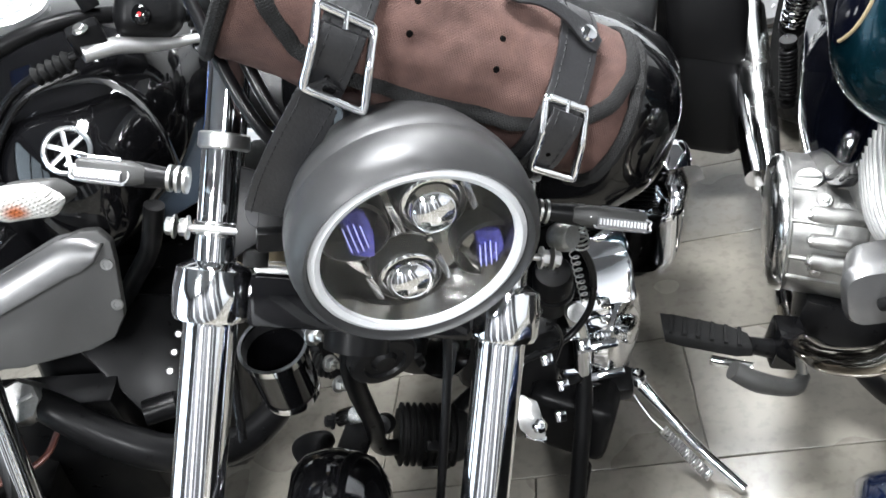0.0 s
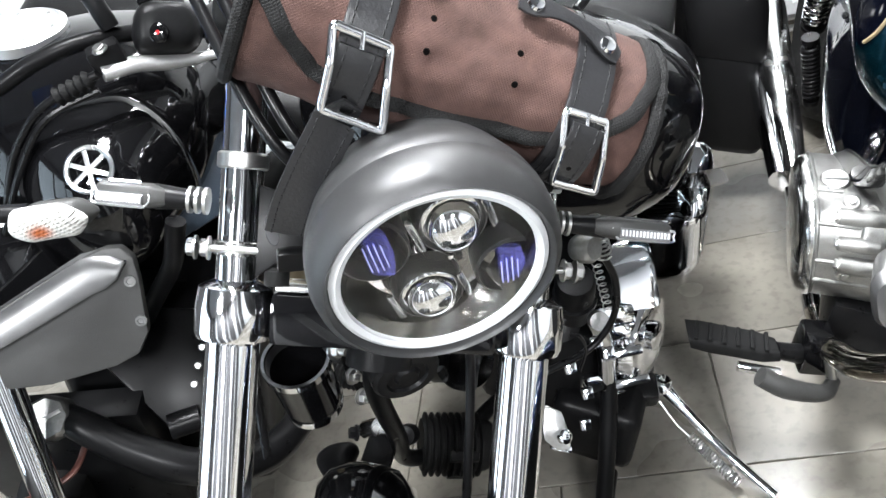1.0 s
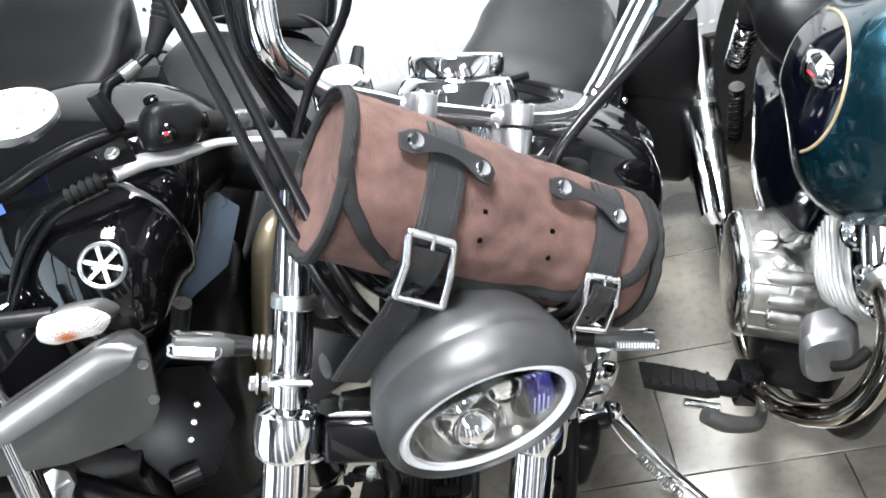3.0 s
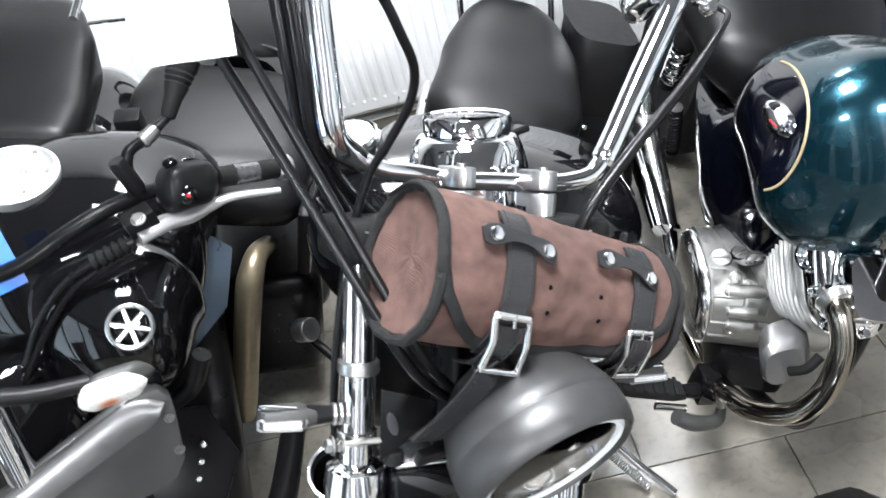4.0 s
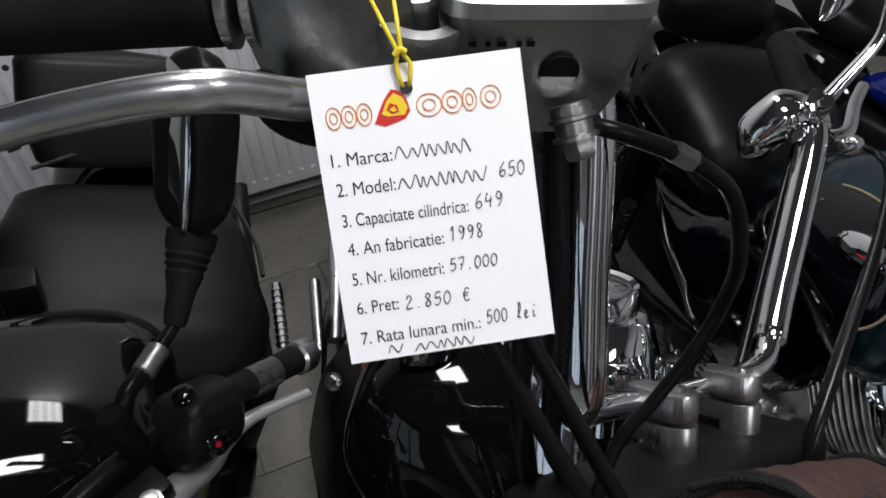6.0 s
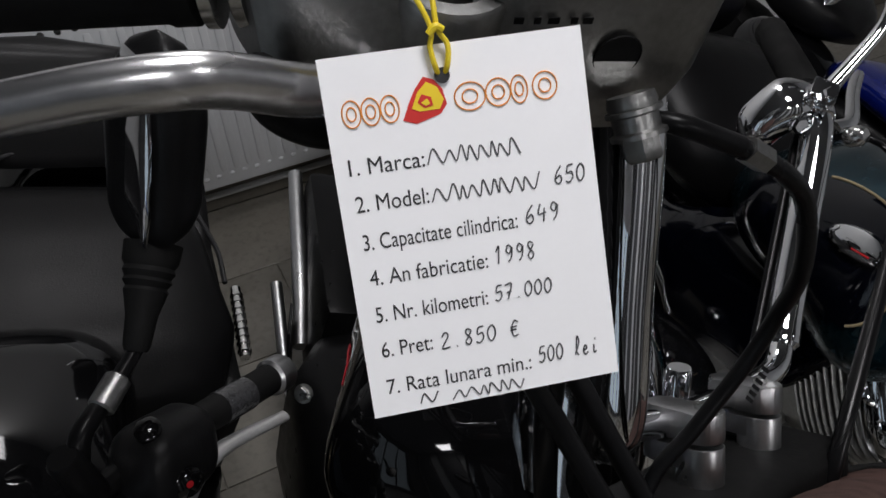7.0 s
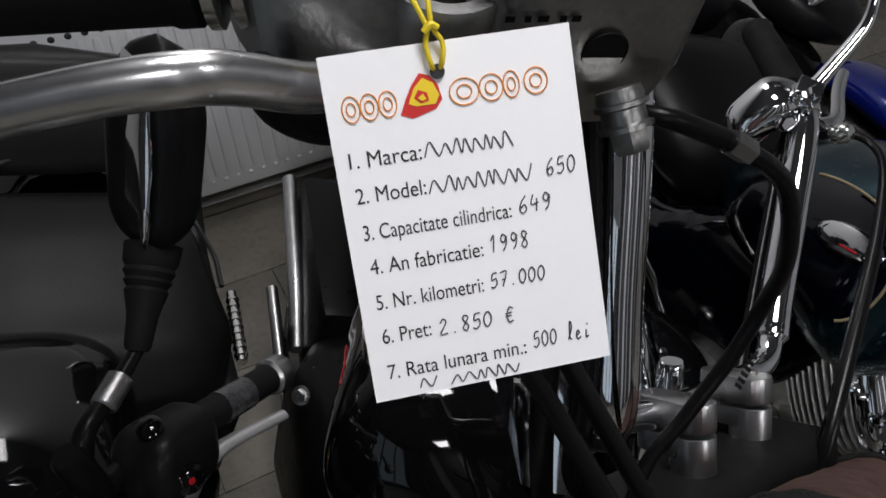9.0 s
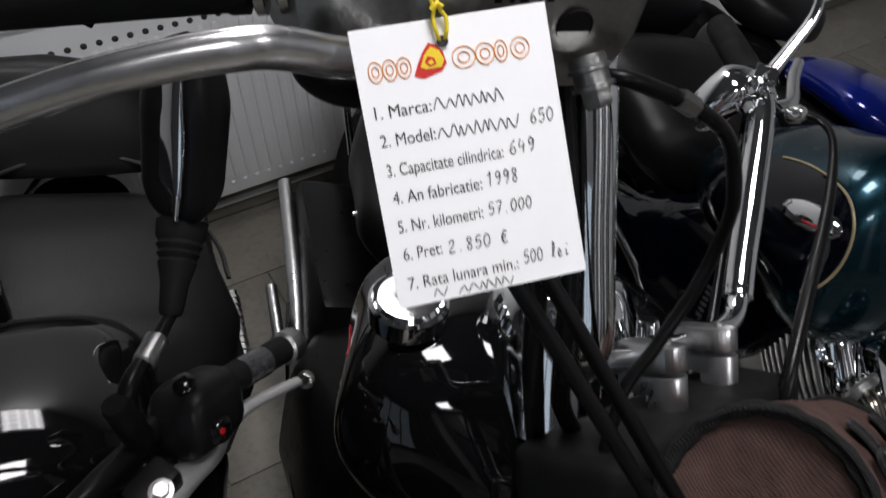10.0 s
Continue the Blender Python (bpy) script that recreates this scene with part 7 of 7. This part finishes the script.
part("seat", egg([(V(0.575, 1.29, 0.59), 0.13, 0.06), (V(0.60, 1.41, 0.675), 0.215, 0.085), (V(0.62, 1.55, 0.735), 0.235, 0.10), (V(0.64, 1.70, 0.765), 0.205, 0.085)], KW, V(0.3, -0.35, 0.88), 34, 2.5, 48, 0.24), LEATHER, blue, "black leather saddle", limit=60)
part("seat_button", lathe([(0.016, 0), (0.012, 0.004), (0, 0.006)], aim((0.635, 1.475, 0.80), (0.3, -0.4, 0.85)), 20), BLACK_GLOSS, blue, "round seat button")
part("pillion_pad", egg([(V(0.695, 1.725, 0.80), 0.15, 0.06), (V(0.73, 1.84, 0.87), 0.165, 0.075), (V(0.775, 2.02, 0.90), 0.14, 0.06)], KW, V(0.3, -0.35, 0.88), 20, 3.2, 36, 0.12), LEATHER, blue, "black pillion pad", limit=60)
part("rear_mudguard", egg([(V(0.62, 1.6, 0.5), 0.09, 0.1), (V(0.67, 1.9, 0.62), 0.11, 0.12), (V(0.72, 2.25, 0.47), 0.1, 0.1)], KW, KU, 16), BLACK_GLOSS, blue, "black rear mudguard")
part("rear_tyre", lathe([(0.2, -0.05), (0.27, -0.075), (0.3, -0.06), (0.315, 0.0), (0.3, 0.06), (0.27, 0.075), (0.2, 0.05)], aim((0.64, 2.08, 0.31), KW, KU), 40), RUBBER, blue)
part("front_tyre", lathe([(0.2, -0.045), (0.27, -0.06), (0.3, -0.04), (0.315, 0.0), (0.3, 0.04), (0.27, 0.06), (0.2, 0.045)], aim((0.225, 0.33, 0.26), V(0.955, -0.287, -0.1), (0, 0, 1)), 40), RUBBER, blue)
part("front_mudguard", egg([(V(0.295, 0.59, 0.30), 0.07, 0.035), (V(0.265, 0.48, 0.46), 0.085, 0.045), (V(0.23, 0.35, 0.54), 0.088, 0.045), (V(0.185, 0.19, 0.535), 0.07, 0.035)], V(0.955, -0.287, -0.1), V(0.05, 0.4, 0.9), 20, 2.3, 28, 0.2), FENDER_BLUE, blue, "navy front mudguard", limit=60)
part("winker_ball", lathe([(0.0, -0.026), (0.016, -0.02), (0.024, 0.0), (0.017, 0.018), (0.0, 0.024)], aim((0.332, 1.84, 0.787), (1, 0, 0)), 24), BLACK_GLOSS, blue, "black round winker")
part("winker_stalk", tube([(0.345, 1.842, 0.787), (0.44, 1.86, 0.79)], 0.007, 3, 10), WORN_CHROME, blue)
part("plate_holder", block((0.09, 0.03, 0.12), pose(0.45, 1.88, 0.78, 20, 15, 10), 0.006), BLACK_SATIN, blue, "black winker bracket")
part("fender_strut", slab([(-0.02, -0.16), (0.02, -0.16), (0.028, 0.18), (-0.028, 0.18)], 0.006, aim((0.485, 1.78, 0.81), V(-0.75, -0.6, 0.3), (0.5, -0.6, 0))), CHROME, blue, "chrome fender strut")

# saddle bag of the cruiser
sbag = thing("saddle_bag", (0.25, 1.85, 0.2), "black leather saddle bag hanging behind the cruiser", "bag")
part("pouch", loft([(V(0.222, 1.79, 0.205), V(0.085, -0.012, -0.03), V(0, 0.10, 0.01)), (V(0.228, 1.80, 0.225), V(0.095, -0.013, -0.034), V(0, 0.12, 0.01)), (V(0.265, 1.85, 0.45), V(0.085, -0.012, -0.03), V(0, 0.12, 0.01)), (V(0.29, 1.87, 0.60), V(0.07, -0.01, -0.025), V(0, 0.10, 0.01))], 5, 36), LEATHER, sbag, "black leather pouch")
part("lid", loft([(V(0.262, 1.735, 0.42), V(0.082, -0.012, -0.03), V(0, 0.012, 0.003)), (V(0.272, 1.75, 0.55), V(0.088, -0.012, -0.03), V(0, 0.04, 0.01)), (V(0.292, 1.85, 0.635), V(0.08, -0.012, -0.03), V(0, 0.11, 0.01))], 4, 32), LEATHER, sbag, "black leather lid")
part("lace", tube([(0.316, 1.745, 0.19), (0.322, 1.74, 0.14), (0.335, 1.735, 0.10)], 0.003, 10, 6), STRAP, sbag, "loose leather lace")

# ---- dark motorcycle beyond the blue one ----
dark = thing("parked_motorcycle", (1.2, 1.7, 0.0), "dark motorcycle with a royal blue tank, partly hidden", "motorcycle")
ROYAL = mat("royal_blue_paint", (0.004, 0.012, 0.16), 0.12, 0.3, vary=0.2, coat=0.5)
part("fuel_tank", egg([(V(1.09, 1.22, 0.60), 0.08, 0.04), (V(1.11, 1.36, 0.625), 0.13, 0.055), (V(1.14, 1.52, 0.615), 0.12, 0.05), (V(1.17, 1.66, 0.58), 0.08, 0.03)], KW, KU, 24, 2.4, 36, 0.22), ROYAL, dark, "royal blue fuel tank", limit=60)
part("seat", egg([(V(1.17, 1.64, 0.68), 0.11, 0.05), (V(1.2, 1.8, 0.71), 0.17, 0.07), (V(1.23, 2.0, 0.78), 0.15, 0.07), (V(1.25, 2.2, 0.82), 0.11, 0.05)], KW, KU, 22, 3.0, 36, 0.15), LEATHER, dark, "black long seat", limit=60)
part("engine", block((0.3, 0.44, 0.4), pose(1.1, 1.4, 0.38, 0, 14, 4), 0.06, segments=3), BLACK_SATIN, dark, "black engine block")
part("side_cover", egg([(V(1.06, 1.5, 0.48), 0.06, 0.1), (V(1.06, 1.72, 0.52), 0.1, 0.15), (V(1.1, 1.95, 0.55), 0.06, 0.1)], KW, KU, 18, 2.8, 28, 0.25), BLACK_GLOSS, dark, "black side cover", limit=60)
part("fork_tube", tube([(0.98, 0.72, 0.33), (1.04, 1.08, 0.86)], 0.026, 2, 20), BLACK_SATIN, dark, "black fork tube")
part("front_tyre", lathe([(0.2, -0.045), (0.27, -0.06), (0.3, -0.04), (0.315, 0.0), (0.3, 0.04), (0.27, 0.06), (0.2, 0.045)], aim((0.98, 0.75, 0.31), KW, KU), 36), RUBBER, dark, "black front tyre")
part("rear_tyre", lathe([(0.2, -0.05), (0.27, -0.07), (0.3, -0.05), (0.31, 0.0), (0.3, 0.05), (0.27, 0.07), (0.2, 0.05)], aim((1.13, 2.05, 0.31), KW, KU), 36), RUBBER, dark, "black rear tyre")
part("handlebar", tube([V(0.8, 1.2, 1.0), V(0.93, 1.12, 0.96), V(1.08, 1.1, 0.94), V(1.24, 1.14, 0.94), V(1.38, 1.25, 0.93)], 0.012, 24, 12), BLACK_SATIN, dark, "black handlebar")

# ---- radiator on the wall ----
radiator = thing("radiator", (0.0, 2.52, 0.12), "white ribbed panel radiator below the wall", "radiator")
part("back_panel", block((3.2, 0.03, 0.68), pose(0.0, 2.535, 0.475), 0.004), ENAMEL, radiator, "white radiator panel")
part("top_grille", block((3.2, 0.09, 0.02), pose(0.0, 2.55, 0.825), 0.004), ENAMEL, radiator, "white top grille")
for k in range(80):
    x = -1.58 + 3.16 * k / 79
    part("rib", loft([((x, 2.52, 0.19), V(0.008, 0, 0), V(0, 0.002, 0)), ((x, 2.518, 0.21), V(0.011, 0, 0), V(0, 0.006, 0)), ((x, 2.518, 0.69), V(0.011, 0, 0), V(0, 0.006, 0)), ((x, 2.52, 0.71), V(0.008, 0, 0), V(0, 0.002, 0))], 2.6, 10), ENAMEL, radiator)
for k in range(79):
    x = -1.56 + 3.16 * k / 79
    # upper dots are coloured dark for the shade inside the radiator's holes
    for z in (0.73, 0.175):
        part("dimple", lathe([(0.009, 0.0), (0.006, 0.0022), (0.0, 0.003)], aim((x, 2.52, z), (0, -1, 0)), 10), DARK_SHROUD if z > 0.5 else ENAMEL, radiator)
for z in (0.06, 0.10):
    solo("trim_%d" % (1 if z < 0.08 else 2), tube([(-3.2, 2.585, z), (3.2, 2.585, z)], 0.011, 2, 12), ENAMEL, "white heating pipe along the wall", "trim", kind="structure")

# ---- floor tiles ----
TILE = mat("beige_stone_tile", (0.172, 0.16, 0.137), 0.22, 0.0, bump=0.06, scale=14, vary=0.16, detail=8.0, rvary=0.3)
nt = TILE.node_tree
info = nt.nodes.new("ShaderNodeObjectInfo")
spot = nt.nodes.new("ShaderNodeTexNoise")
spot.inputs["Scale"].default_value = 46
spot.inputs["Detail"].default_value = 6
geo = nt.nodes.new("ShaderNodeNewGeometry")
nt.links.new(geo.outputs["Position"], spot.inputs["Vector"])
rampn = nt.nodes.new("ShaderNodeMapRange")
rampn.inputs["From Min"].default_value, rampn.inputs["From Max"].default_value = 0.36, 0.5
rampn.inputs["To Min"].default_value, rampn.inputs["To Max"].default_value = 0.84, 1.0
nt.links.new(spot.outputs["Fac"], rampn.inputs["Value"])
shade = nt.nodes.new("ShaderNodeMapRange")
shade.inputs["To Min"].default_value, shade.inputs["To Max"].default_value = 0.9, 1.06
nt.links.new(info.outputs["Random"], shade.inputs["Value"])
mulv = nt.nodes.new("ShaderNodeMath")
mulv.operation = "MULTIPLY"
nt.links.new(rampn.outputs[0], mulv.inputs[0])
nt.links.new(shade.outputs[0], mulv.inputs[1])
shift = nt.nodes.new("ShaderNodeVectorMath")
shift.operation = "SCALE"
shift.inputs[0].default_value = (37.0, 53.0, 11.0)
nt.links.new(info.outputs["Random"], shift.inputs["Scale"])
nt.links.new(shift.outputs[0], nt.nodes["Mapping"].inputs["Location"])
base = nt.nodes["Principled BSDF"].inputs["Base Color"]
src = base.links[0].from_socket
sc = nt.nodes.new("ShaderNodeVectorMath")
sc.operation = "SCALE"
nt.links.new(src, sc.inputs[0])
nt.links.new(mulv.outputs[0], sc.inputs["Scale"])
nt.links.new(sc.outputs[0], base)
SIDE = 0.3333
tile_me = mesh_of("tile", block((2 * SIDE - 0.0025, SIDE - 0.0025, 0.012), Matrix(), 0.0012, segments=1), TILE)
floor_ob = bpy.data.objects["floor"]
count = 0
for iy in range(-12, 5):
    for ix in range(-6, 6):
        if count >= 300:
            break
        cx = 0.08 + SIDE * (2 * ix + (0.0 if iy % 2 else 1.0))
        if abs(cx) > 3.02:
            continue
        tl = new("tile", tile_me)
        tl.matrix_world = pose(cx, 0.921 + SIDE * (iy + 0.5), -0.006, 0, 0, 180 * random.randint(0, 1))
        tl.parent = floor_ob
        tl.matrix_parent_inverse = floor_ob.matrix_world.inverted()
        count += 1
